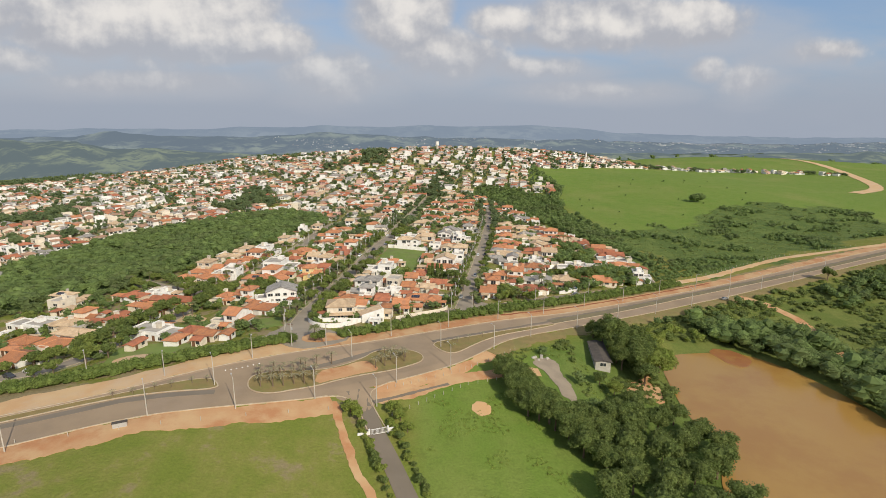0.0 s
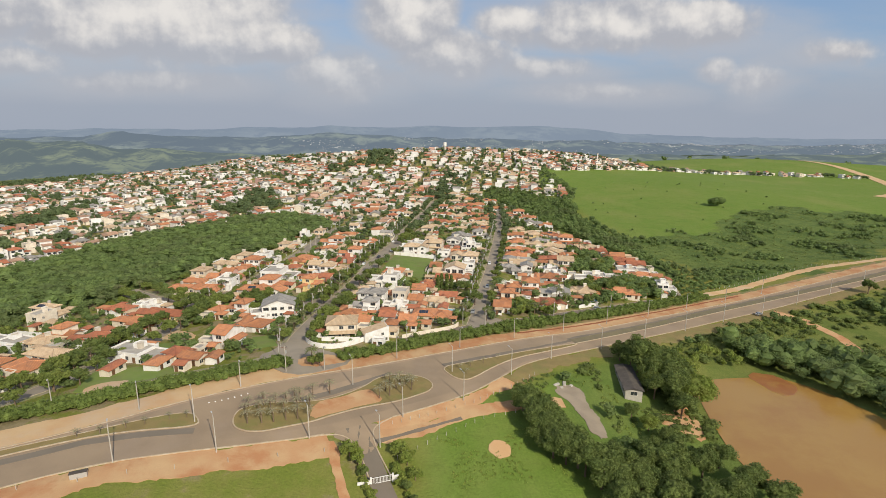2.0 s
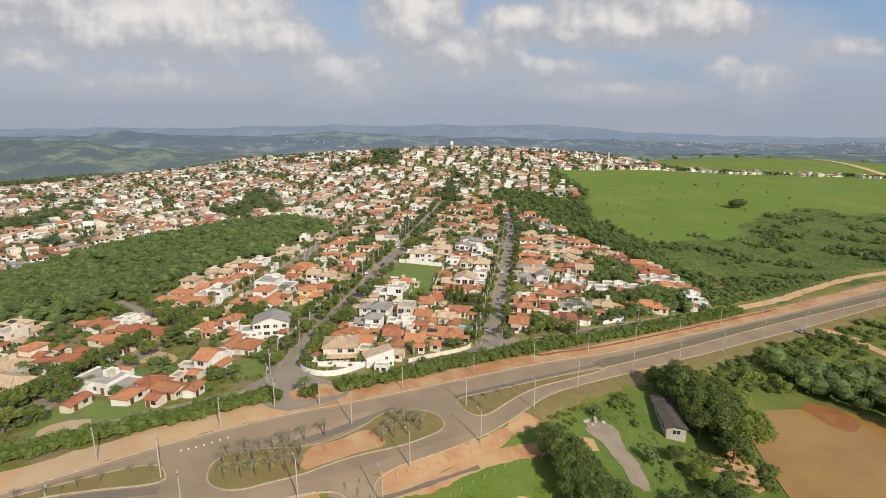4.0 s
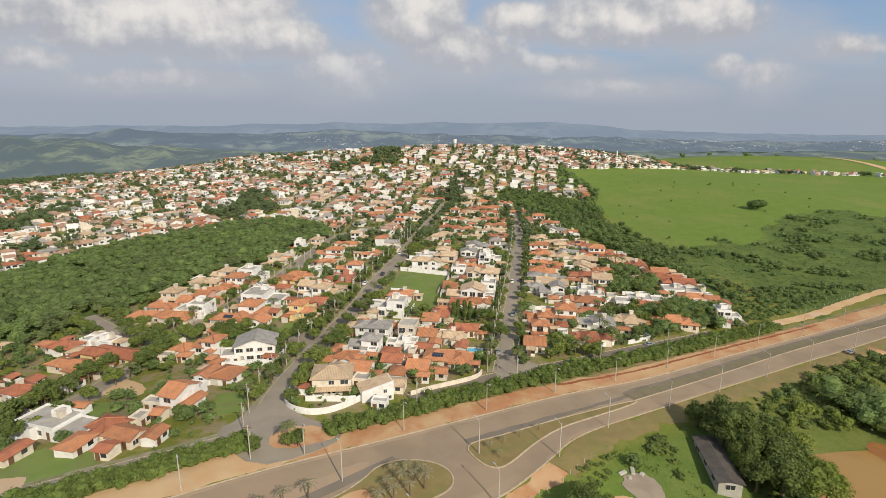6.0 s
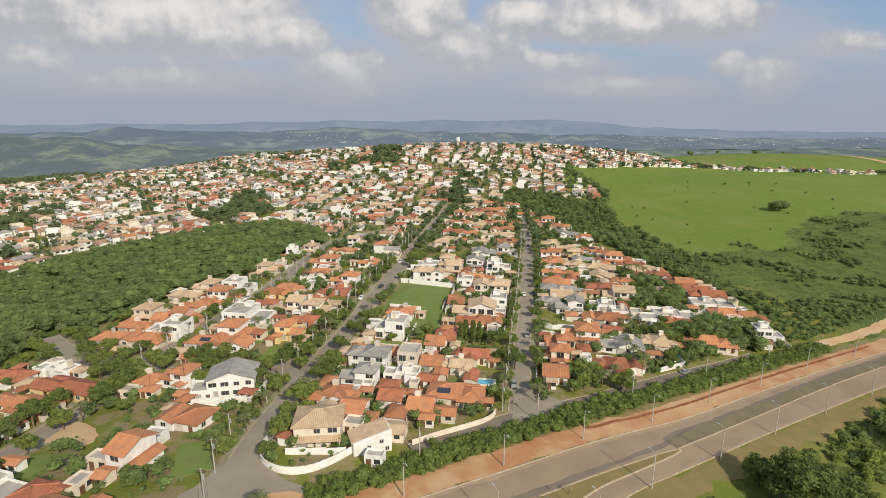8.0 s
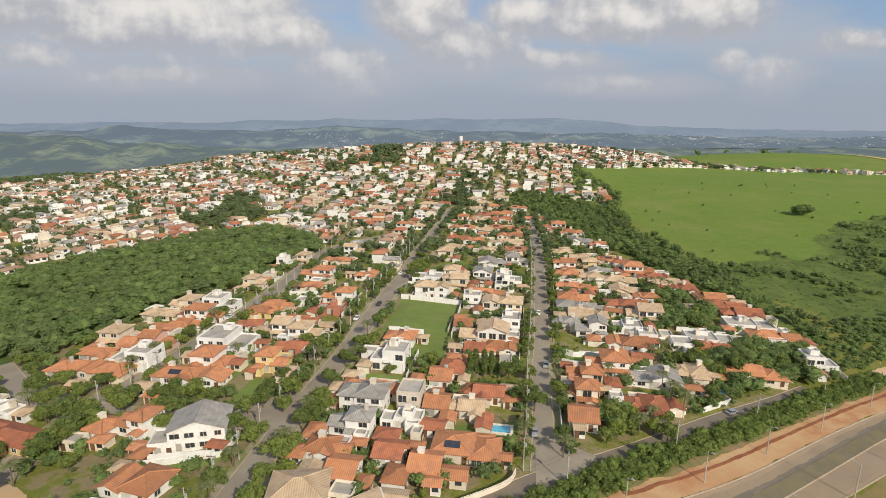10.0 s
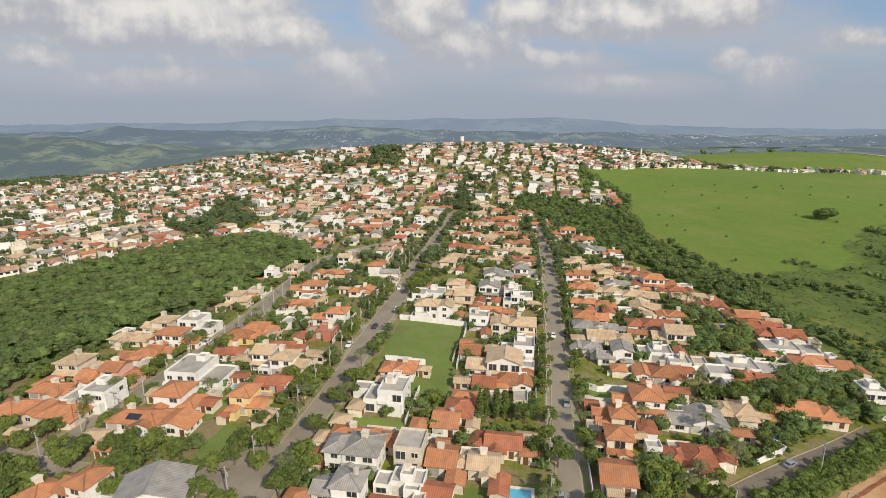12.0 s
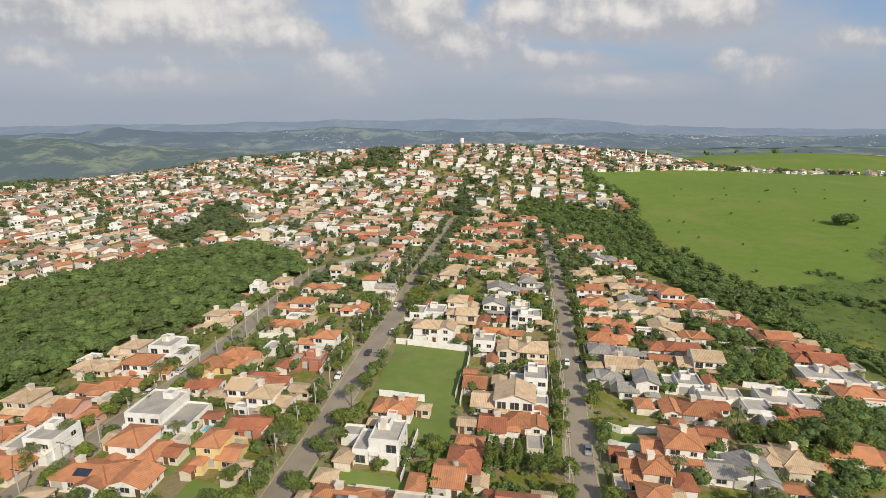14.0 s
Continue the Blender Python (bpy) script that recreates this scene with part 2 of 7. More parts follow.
ROOFS = {
    "o": material("orange_roof_tiles", (0.51, 0.225, 0.108), (0.44, 0.188, 0.090), 0.85, 0.5, 7, 0.5, 0.12, 0.24, stain=(0.32, 0.16, 0.10), stain_scale=0.45, stain_amount=0.65, courses=0.48),
    "r": material("red_roof_tiles", (0.44, 0.165, 0.088), (0.37, 0.136, 0.072), 0.85, 0.5, 7, 0.5, 0.10, 0.14, stain=(0.22, 0.10, 0.07), stain_scale=0.35, stain_amount=0.5, courses=0.48),
    "t": material("straw_roof_tiles", (0.58, 0.44, 0.29), (0.52, 0.37, 0.235), 0.85, 0.5, 7, 0.5, 0.10, 0.14, stain=(0.36, 0.25, 0.17), stain_scale=0.35, stain_amount=0.55, courses=0.48),
    "k": material("grey_roof_tiles", (0.36, 0.335, 0.30), (0.30, 0.28, 0.26), 0.85, 0.5, 7, 0.4, 0.08, 0.12, stain=(0.2, 0.18, 0.16), stain_scale=0.35, stain_amount=0.5, courses=0.48),
    "b": material("weathered_roof_tiles", (0.42, 0.265, 0.180), (0.35, 0.215, 0.145), 0.85, 0.5, 7, 0.5, 0.10, 0.18, stain=(0.26, 0.18, 0.13), stain_scale=0.35, stain_amount=0.6, courses=0.48),
    "w": material("concrete_roof_slab", (0.45, 0.415, 0.365), (0.37, 0.34, 0.295), 0.9, 0.4, 5, 0.2, 0.06, 0.10, stain=(0.30, 0.28, 0.26), stain_scale=0.25, stain_amount=0.6),
}
PANE = material("window_glass", (0.035, 0.04, 0.045), (0.05, 0.055, 0.06), 0.12, 0.4, 3, 0.0, 0.05, 0.3, spec=0.6)
FRAME = material("window_frame", (0.62, 0.58, 0.52), None, 0.6, 1, 5, 0.0, 0.05, 0.2)
WOOD = material("dark_wood", (0.17, 0.09, 0.05), None, 0.7, 1, 8, 0.1, 0.12, 0.25)
GARAGE = material("garage_metal", (0.50, 0.47, 0.43), None, 0.6, 1, 8, 0.1, 0.06, 0.3)
SOLAR = material("solar_glass", (0.03, 0.035, 0.05), (0.045, 0.05, 0.07), 0.15, 0.6, 4, 0.0, 0.05, 0.1, spec=0.6)
CONCRETE = material("concrete", (0.50, 0.46, 0.41), (0.42, 0.39, 0.34), 0.9, 0.6, 6, 0.2, 0.06, 0.08)
METAL = material("galvanised_metal", (0.55, 0.55, 0.54), None, 0.45, 1, 8, 0.0, 0.05, 0.08, metal=0.4)
BARK = material("bark", (0.20, 0.145, 0.10), (0.15, 0.105, 0.07), 0.95, 0.8, 8, 0.5, 0.12, 0.15)
GREENS = [
    material("leaves_mid", (0.190, 0.242, 0.058), (0.230, 0.272, 0.070), 0.75, 0.35, 3, 0.0, 0.16, 0.32, island=True, thin=0.42),
    material("leaves_dark", (0.140, 0.190, 0.052), (0.175, 0.218, 0.060), 0.75, 0.35, 3, 0.0, 0.16, 0.32, island=True, thin=0.42),
    material("leaves_light", (0.220, 0.282, 0.054), (0.260, 0.298, 0.068), 0.75, 0.35, 3, 0.0, 0.14, 0.30, island=True, thin=0.42),
    material("leaves_palm", (0.29, 0.275, 0.165), (0.33, 0.30, 0.19), 0.7, 0.8, 3, 0.0, 0.14, 0.30, island=True, thin=0.35),
    material("leaves_garden_palm", (0.14, 0.165, 0.06), (0.18, 0.19, 0.08), 0.7, 0.8, 3, 0.0, 0.14, 0.30, island=True, thin=0.2),
]
FOREST = material("forest_leaves", (0.228, 0.308, 0.098), (0.150, 0.215, 0.072), 0.8, 0.13, 3, 0.0, 0.14, 0.24, island=True, stain=(0.135, 0.150, 0.072), stain_scale=0.035, stain_amount=0.5, thin=0.45)
HEDGE = material("hedge_leaves", (0.155, 0.215, 0.050), (0.195, 0.250, 0.064), 0.8, 0.3, 4, 0.0, 0.18, 0.3, island=True, thin=0.42)
HILL_LEAVES = material("hill_leaves", (0.165, 0.215, 0.092), (0.115, 0.158, 0.070), 0.8, 0.05, 3, 0.0, 0.14, 0.24, island=True, thin=0.4)

SCRUB = material("scrub_leaves", (0.155, 0.205, 0.052), (0.195, 0.235, 0.066), 0.8, 0.10, 3, 0.0, 0.16, 0.3, island=True, stain=(0.125, 0.160, 0.052), stain_scale=0.06, stain_amount=0.6, thin=0.4)
OLD_SHEET = material("old_roof_sheet", (0.115, 0.098, 0.082), (0.085, 0.072, 0.062), 0.8, 0.5, 6, 0.2, 0.10, 0.05)


def land_material():
    """Pasture, rough grass and bare earth, mixed by the land's own cover."""
    m = bpy.data.materials.new("land")
    m.use_nodes = True
    nt = m.node_tree
    bsdf = nt.nodes["Principled BSDF"]
    bsdf.inputs["Roughness"].default_value, bsdf.inputs["Specular IOR Level"].default_value = 0.95, 0.15
    pos = nt.nodes.new("ShaderNodeNewGeometry").outputs["Position"]
    cover = nt.nodes.new("ShaderNodeVertexColor")
    cover.layer_name = "cover"
    rgb = nt.nodes.new("ShaderNodeSeparateColor")
    nt.links.new(cover.outputs[0], rgb.inputs[0])
    wide, mid, grain = noise_node(nt, pos, 0.012, 5, 0.6), noise_node(nt, pos, 0.09, 6, 0.65), noise_node(nt, pos, 1.3, 5, 0.7)
    grass = mix_node(nt, range_node(nt, mid, 0.35, 0.65), (0.165, 0.190, 0.034), (0.228, 0.212, 0.058))
    pasture = mix_node(nt, range_node(nt, mid, 0.3, 0.7), (0.135, 0.212, 0.034), (0.165, 0.226, 0.046))
    pasture = mix_node(nt, range_node(nt, wide, 0.46, 0.74), pasture, (0.205, 0.235, 0.062))
    pasture = mix_node(nt, math_node(nt, "MULTIPLY", range_node(nt, noise_node(nt, pos, 0.22, 8, 0.7), 0.5, 0.68), 0.5), pasture, (0.12, 0.165, 0.032))
    scrub = mix_node(nt, range_node(nt, mid, 0.4, 0.6), (0.085, 0.128, 0.034), (0.125, 0.168, 0.044))
    soil = mix_node(nt, range_node(nt, mid, 0.35, 0.65), (0.36, 0.27, 0.18), (0.25, 0.205, 0.11))
    worn = math_node(nt, "ADD", math_node(nt, "MULTIPLY", math_node(nt, "SUBTRACT", mid, 0.5), 1.6), rgb.outputs[0])
    col = mix_node(nt, rgb.outputs[1], grass, pasture)
    col = mix_node(nt, rgb.outputs[2], col, scrub)
    col = mix_node(nt, range_node(nt, worn, 0.42, 0.62), col, soil)
    patchwork = mix_node(nt, range_node(nt, noise_node(nt, pos, 0.004, 5, 0.6), 0.45, 0.6), (0.055, 0.075, 0.045), (0.13, 0.155, 0.07))
    col = mix_node(nt, cover.outputs[1], patchwork, col)
    tint = nt.nodes.new("ShaderNodeHueSaturation")
    nt.links.new(math_node(nt, "ADD", math_node(nt, "MULTIPLY", grain, 0.7), 0.65), tint.inputs["Value"])
    nt.links.new(col, tint.inputs["Color"])
    nt.links.new(tint.outputs[0], bsdf.inputs["Base Color"])
    b = nt.nodes.new("ShaderNodeBump")
    b.inputs["Strength"].default_value, b.inputs["Distance"].default_value = 0.7, 0.5
    nt.links.new(grain, b.inputs["Height"])
    nt.links.new(b.outputs[0], bsdf.inputs["Normal"])
    return m


LAND = land_material()


# ---- building helpers ----
def part(name, bm, mat, parent=None, label=""):
    """Links a bmesh as one mesh object under a thing or a part."""
    me = bpy.data.meshes.new(name)
    bm.to_mesh(me)
    bm.free()
    me.materials.append(mat)
    ob = new(name, me)
    ob.parent = parent
    return tagged(ob, label)


def shared(name, me, parent, m):
    """One more object on a mesh that other parts use too."""
    ob = new(name, me)
    ob.parent, ob.matrix_basis = parent, m
    return ob


def thing(name, m, label, category, group=""):
    ob = new(name)
    ob.matrix_world = m
    return tagged(ob, label, category, group)


def box(bm, x0, x1, y0, y1, z0, z1):
    v = [bm.verts.new((x, y, z)) for z in (z0, z1) for x, y in ((x0, y0), (x1, y0), (x1, y1), (x0, y1))]
    for f in ((3, 2, 1, 0), (4, 5, 6, 7), (0, 1, 5, 4), (1, 2, 6, 5), (2, 3, 7, 6), (3, 0, 4, 7)):
        bm.faces.new([v[i] for i in f])


def tube(bm, a, b, ra, rb, n=8):
    a, b = Vector(a), Vector(b)
    q = (b - a).to_track_quat("Z", "Y")
    rings = [[bm.verts.new(p + q @ Vector((math.cos(k * math.tau / n) * r, math.sin(k * math.tau / n) * r, 0))) for k in range(n)] for p, r in ((a, ra), (b, rb))]
    for k in range(n):
        bm.faces.new((rings[0][k], rings[0][(k + 1) % n], rings[1][(k + 1) % n], rings[1][k]))
    bm.faces.new(rings[1])
    bm.faces.new(rings[0][::-1])


def resample(pts, step):
    out = []
    for (x0, y0), (x1, y1) in zip(pts, pts[1:]):
        n = max(1, int(math.hypot(x1 - x0, y1 - y0) / step))
        out += [(x0 + (x1 - x0) * k / n, y0 + (y1 - y0) * k / n) for k in range(n)]
    return out + [pts[-1]]


def rounded(pts, times=2, closed=False):
    """Cuts the corners of a line, so that it bends softly."""
    for _ in range(times):
        pairs = list(zip(pts, pts[1:])) + ([(pts[-1], pts[0])] if closed else [])
        out = [] if closed else [pts[0]]
        for (x0, y0), (x1, y1) in pairs:
            out += [(0.75 * x0 + 0.25 * x1, 0.75 * y0 + 0.25 * y1), (0.25 * x0 + 0.75 * x1, 0.25 * y0 + 0.75 * y1)]
        pts = out if closed else out + [pts[-1]]
    return pts


def offset(pts, d):
    """The line moved d metres to its left."""
    out = []
    for i, p in enumerate(pts):
        a, b = pts[max(i - 1, 0)], pts[min(i + 1, len(pts) - 1)]
        t = Vector((b[0] - a[0], b[1] - a[1])).normalized()
        out.append((p[0] - t.y * d, p[1] + t.x * d))
    return out


def sheet_between(name, left, right, mat, lift, across=5, skirt=0.5, label="", kind="structure", category=""):
    """A sheet that lies on the land between two lines with equally many points."""
    bm = bmesh.new()
    rows = []
    for a, b in zip(left, right):
        row = []
        for k in range(across + 1):
            x, y = a[0] + (b[0] - a[0]) * k / across, a[1] + (b[1] - a[1]) * k / across
            row.append(bm.verts.new((x, y, height(x, y) + lift)))
        rows.append([bm.verts.new(row[0].co - Vector((0, 0, skirt)))] + row + [bm.verts.new(row[-1].co - Vector((0, 0, skirt)))])
    for r, s in zip(rows, rows[1:]):
        for k in range(len(r) - 1):
            bm.faces.new((r[k], r[k + 1], s[k + 1], s[k]))
    bmesh.ops.recalc_face_normals(bm, faces=bm.faces[:])
    if sum(f.normal.z for f in bm.faces) < 0:
        bmesh.ops.reverse_faces(bm, faces=bm.faces[:])
    return tagged(part(name, bm, mat), label, category, kind=kind)


def strip(name, pts, width, mat, lift, step=4.0, label="", category="", kind="structure", ragged=0.0):
    pts = resample(pts, min(step, 0.9) if ragged else step)
    left, right = offset(pts, width / 2), offset(pts, -width / 2)
    if ragged:
        left, right = ([(x + ragged * fray(x, y, s), y + ragged * fray(y, x, s + 3)) for x, y in line] for line, s in ((left, 1.0), (right, 5.0)))
    return sheet_between(name, left, right, mat, lift, 3 if width > 2 else 1, 0.12 if ragged else 0.5, label, kind, category)


def fray(x, y, s):
    """How far a worn edge strays."""
    return noise.noise(Vector((x * 0.13, y * 0.13, s))) + 0.45 * noise.noise(Vector((x * 0.5, y * 0.5, s))) + 0.2 * noise.noise(Vector((x * 1.3, y * 1.3, s)))


def frayed(pts, amount):
    return [(x + amount * fray(x, y, 2.0), y + amount * fray(y, x, 7.0)) for x, y in resample(pts + [pts[0]], 0.8)[:-1]]


def patch(name, outline, mat, lift, label="", step=3.0, kind="structure", category="", skirt=0.4):
    """A sheet on the land within an outline, cut by a grid so that it follows the slopes."""
    bm = bmesh.new()
    verts = [bm.verts.new((x, y, 0)) for x, y in outline]
    bm.faces.new(verts)
    xs, ys = [p[0] for p in outline], [p[1] for p in outline]
    for axis, lo, hi in ((0, min(xs), max(xs)), (1, min(ys), max(ys))):
        v = math.floor(lo / step) * step + step
        while v < hi:
            co, no = ((v, 0, 0), (1, 0, 0)) if axis == 0 else ((0, v, 0), (0, 1, 0))
            bmesh.ops.bisect_plane(bm, geom=bm.verts[:] + bm.edges[:] + bm.faces[:], plane_co=co, plane_no=no)
            v += step
    bmesh.ops.recalc_face_normals(bm, faces=bm.faces[:])
    if sum(f.normal.z for f in bm.faces) < 0:
        bmesh.ops.reverse_faces(bm, faces=bm.faces[:])
    for v in bm.verts:
        v.co.z = height(v.co.x, v.co.y) + lift
    rim = [e for e in bm.edges if e.is_boundary]
    ext = bmesh.ops.extrude_edge_only(bm, edges=rim)
    for v in ext["geom"]:
        if isinstance(v, bmesh.types.BMVert):
            v.co.z -= skirt
    return tagged(part(name, bm, mat), label, category, kind=kind)


def inside(x, y, poly):
    hit = False
    for (x0, y0), (x1, y1) in zip(poly, poly[1:] + poly[:1]):
        if (y0 > y) != (y1 > y) and x < (x1 - x0) * (y - y0) / (y1 - y0) + x0:
            hit = not hit
    return hit


# ---- the ground: one sheet to the horizon ----
FOREST_EDGE = [(-187, 262), (-158, 296), (-134, 343), (-114, 368), (-96, 404), (-80, 428), (-58, 450), (-62, 492), (-100, 535), (-144, 528), (-176, 504), (-204, 482), (-222, 462), (-240, 425), (-248, 352)]
WOODS_EDGE = [(172, 312), (165, 336), (157, 356), (152, 376), (143, 400), (138, 438), (133, 465), (126, 505), (118, 553), (102, 600), (90, 638), (112, 666), (150, 645), (172, 604), (188, 597), (184, 560), (172, 535), (169, 519), (174, 490), (174, 454), (173, 418), (180, 390), (178, 350)]
SCRUB_EDGE = [(172, 302), (205, 318), (240, 334), (300, 350), (363, 366), (441, 380), (470, 500), (394, 526), (347, 527), (282, 461), (230, 424), (180, 430), (174, 390)]

POND = rounded([(111, 205), (120, 207.5), (134, 208), (146, 207), (152, 201), (157, 192), (161, 178), (163, 160), (162, 147), (154, 110), (128, 78), (94, 74), (82, 98), (84, 115), (87.5, 125), (92, 132), (96.8, 142), (97.8, 150.6), (98, 162), (102, 178.6), (106.5, 194)], 2, True)


def strayed(x, y):
    """A place shifted a little, so that a border wanders."""
    return (x + 30 * noise.noise(Vector((x * 0.025, y * 0.025, 4.4))) + 8 * noise.noise(Vector((x * 0.1, y * 0.1, 2.2))),
            y + 34 * noise.noise(Vector((x * 0.025, y * 0.025, 9.1))) + 8 * noise.noise(Vector((x * 0.1, y * 0.1, 6.3))))


def axis(lo, hi, step, far_lo, far_hi, grow=1.12):
    mid = list(np.arange(lo, hi + step, step))
    up, s = [mid[-1]], step
    while up[-1] < far_hi:
        s *= grow
        up.append(up[-1] + s)
    down, s = [mid[0]], step
    while down[-1] > far_lo:
        s *= grow
        down.append(down[-1] - s)
    return down[:0:-1] + mid + up[1:]


def build_ground():
    xs, ys = axis(-260, 470, 4.0, -5200, 5200), axis(60, 560, 4.0, -2500, 5400, 1.07)
    gx, gy = np.meshgrid(xs, ys)
    gz = ground(gx, gy)
    n, m = len(xs), len(ys)
    for r, c in zip(*np.where((gx > 70) & (gx < 176) & (gy > 64) & (gy < 220))):
        if any(inside(gx[r, c] + u, gy[r, c] + v, POND) for u in (-4, 0, 4) for v in (-4, 0, 4)):
            gz[r, c] = min(gz[r, c], -13.85)
    verts = np.stack([gx.ravel(), gy.ravel(), gz.ravel()], 1)
    faces = [(r * n + c, r * n + c + 1, (r + 1) * n + c + 1, (r + 1) * n + c) for r in range(m - 1) for c in range(n - 1)]
    me = bpy.data.meshes.new("ground")
    me.from_pydata(verts.tolist(), [], faces)
    me.polygons.foreach_set("use_smooth", [True] * len(faces))
    x, y = gx.ravel(), gy.ravel()
    d = y - avenue_y(x)
    pasture = sm(168, 190, x) * sm(380, 430, y) + sm(0, -25, d) * sm(60, -10, x) * 0.2
    pasture = np.maximum(pasture, 0.95 * sm(0, 8, x) * sm(112, 96, x) * sm(60, 90, y) * sm(-14, -24, d))
    scrub = np.zeros_like(x)
    soil = 0.50 * sm(5, 20, d) * sm(170, 120, x) * sm(1100, 1000, y) * sm(-700, -500, x)
    soil = np.maximum(soil, 0.33 * sm(-6, -20, d) * sm(10, -16, x))
    for i in np.where((x > -260) & (x < 480) & (y > 240) & (y < 830))[0]:
        p = (x[i], y[i])
        if inside(*p, FOREST_EDGE) or inside(*p, WOODS_EDGE):
            scrub[i], soil[i] = 1.0, 0.0
        elif inside(*strayed(*p), SCRUB_EDGE):
            scrub[i], soil[i] = 0.95, 0.0
    scrub = np.maximum(scrub, sm(98, 125, x) * sm(-12, -24, d) * sm(420, 300, x) * 0.6)
    scrub = np.maximum(scrub, 0.5 * sm(44, 58, x) * sm(112, 100, x) * sm(-12, -24, d))
    scrub = np.maximum(scrub, 0.75 * sm(1250, 1700, y))
    near_land = np.clip(sm(1900, 1350, y) * sm(-900, -650, x) + sm(300, 500, x) * sm(2100, 1500, y), 0, 1)
    layer = me.color_attributes.new("cover", "FLOAT_COLOR", "POINT")
    layer.data.foreach_set("color", np.stack([soil, np.clip(pasture, 0, 1), np.clip(scrub, 0, 1), near_land], 1).ravel().astype(np.float32))
    me.materials.append(LAND)
    return tagged(new("ground", me), "rolling green pasture, scrub and bare red soil around the town", "ground", kind="structure")


build_ground()

# ---- avenue: one sheet of asphalt with islands and a median on it ----
NORTH_KERB = [(-420, -8), (-200, 99), (-104, 143.5), (-81, 154.5), (-55, 172), (-29, 189.5), (-3, 203), (23, 214.3), (50, 228), (80, 240), (110, 256), (139, 270), (189, 289), (254, 312), (333, 333), (450, 362)]
SOUTH_KERB = [(-420, -28), (-200, 80), (-94, 128), (-74, 138.4), (-47.5, 145.8), (-20, 156.5), (-7.7, 164.2), (19.6, 178.7), (34.1, 192.2), (45, 204.5), (74, 219.5), (105, 236), (148, 256), (172, 265), (237, 290), (315, 312), (450, 345)]


def even(pts, n):
    """n points spread evenly along a line."""
    p = np.array(pts)
    s = np.concatenate([[0], np.cumsum(np.hypot(*np.diff(p, axis=0).T))])
    q = np.linspace(0, s[-1], n)
    return [(float(a), float(b)) for a, b in zip(np.interp(q, s, p[:, 0]), np.interp(q, s, p[:, 1]))]


def by_x(pts, xs):
    return [(float(x), float(np.interp(x, [p[0] for p in pts], [p[1] for p in pts]))) for x in xs]


NK, SK = rounded(NORTH_KERB), rounded(SOUTH_KERB)
stations = list(np.arange(-420, 450.1, 3.0))
north, south = by_x(NK, stations), by_x(SK, stations)
sheet_between("road", north, south, ASPHALT, 0.10, 9, 0.7, "worn grey asphalt avenue with earth drifted over it", category="road")
strip("kerb", by_x(NK, stations), 0.35, KERB, 0.26, 3, "pale concrete kerb beside the avenue", "kerb")
strip("kerb", by_x(SK, [s for s in stations if s < -19]), 0.35, KERB, 0.26, 3, "pale concrete kerb beside the avenue", "kerb")
strip("kerb", by_x(SK, [s for s in stations if s > -6]), 0.35, KERB, 0.26, 3, "pale concrete kerb beside the avenue", "kerb")


DRIFT = material("drifted_earth", (0.37, 0.27, 0.18), (0.30, 0.235, 0.17), 0.95, 0.2, 4, 0.3, 0.10, 0.04, stain=(0.42, 0.28, 0.17), stain_scale=0.1, stain_amount=0.7)


def island(outline, mat, label, lift=0.24):
    ring = rounded(outline, 2, True)
    patch("traffic_island", ring, mat, lift, label, 4.0, "structure", "traffic island", 0.5)
    strip("kerb", ring + [ring[0]], 0.35, KERB, lift + 0.06, 2, "pale concrete kerb round a traffic island", "kerb")


island([(-44.7, 157.4), (-42.9, 155.5), (-39.8, 154.5), (-35.8, 155.3), (-32, 157.7), (-25.2, 161.2), (-19.7, 165.7), (-12.1, 170.6), (-2.2, 174.5), (4.8, 178.8), (8.8, 181.7), (10, 185.5), (8.5, 189.4), (4.3, 192.2), (-2.4, 192.8), (-8.3, 190), (-11.6, 183.9), (-19.3, 176.1), (-26.9, 171.6), (-37.7, 170), (-44.5, 166), (-45.7, 162)],
       DRY_GRASS, "long curved traffic island with dry grass inside a pale kerb")
patch("bare_patch", frayed(rounded([(-25.8, 162), (-26.3, 171), (-19.2, 175.3), (-11.5, 182), (-8.6, 179.5), (-5.2, 174.6), (-12.1, 171.4), (-19.7, 166.6)], 1, True), 0.5), DIRT, 0.27, "bare red earth across the traffic island", category="ground")
patch("bare_patch", frayed(rounded([(-30, 173.6), (-19.5, 178.3), (-13.1, 185.6), (-8.8, 191.5), (-13.4, 190.6), (-20, 185.6), (-28, 178.6)], 1, True), 0.8), DRIFT, 0.15, "dusty earth drifted over the asphalt", category="earth")
island([(13.4, 198.8), (16.1, 192.4), (19.4, 189.2), (23.2, 189.9), (32.4, 200), (42.3, 208.3), (54.4, 214.6), (70.7, 223.6), (71.9, 226.0), (43.4, 212.8), (25.2, 203.6)], DRY_GRASS, "wedge-shaped traffic island with dry grass")
island([(-54.5, 160.2), (-52.5, 155.5), (-66.8, 153.2), (-78.3, 151.0), (-100, 141), (-200, 92), (-200, 95), (-100, 144.5), (-77, 154), (-69.2, 157.8), (-58.1, 162.4)], DRY_GRASS, "long grassed median between the carriageways")
strip("road_patch", [(-200, 90), (-100, 138), (-86, 144.3), (-77, 148.8), (-66, 151.2), (-53, 153.6)], 2.6, DARK_ASPHALT, 0.16, 3, "dark older asphalt lane beside the median", "road")
strip("road_patch", [(-30, 172.5), (-22, 178), (-12, 186.5), (-4, 193)], 2.6, DARK_ASPHALT, 0.16, 3, "dark older asphalt lane", "road")
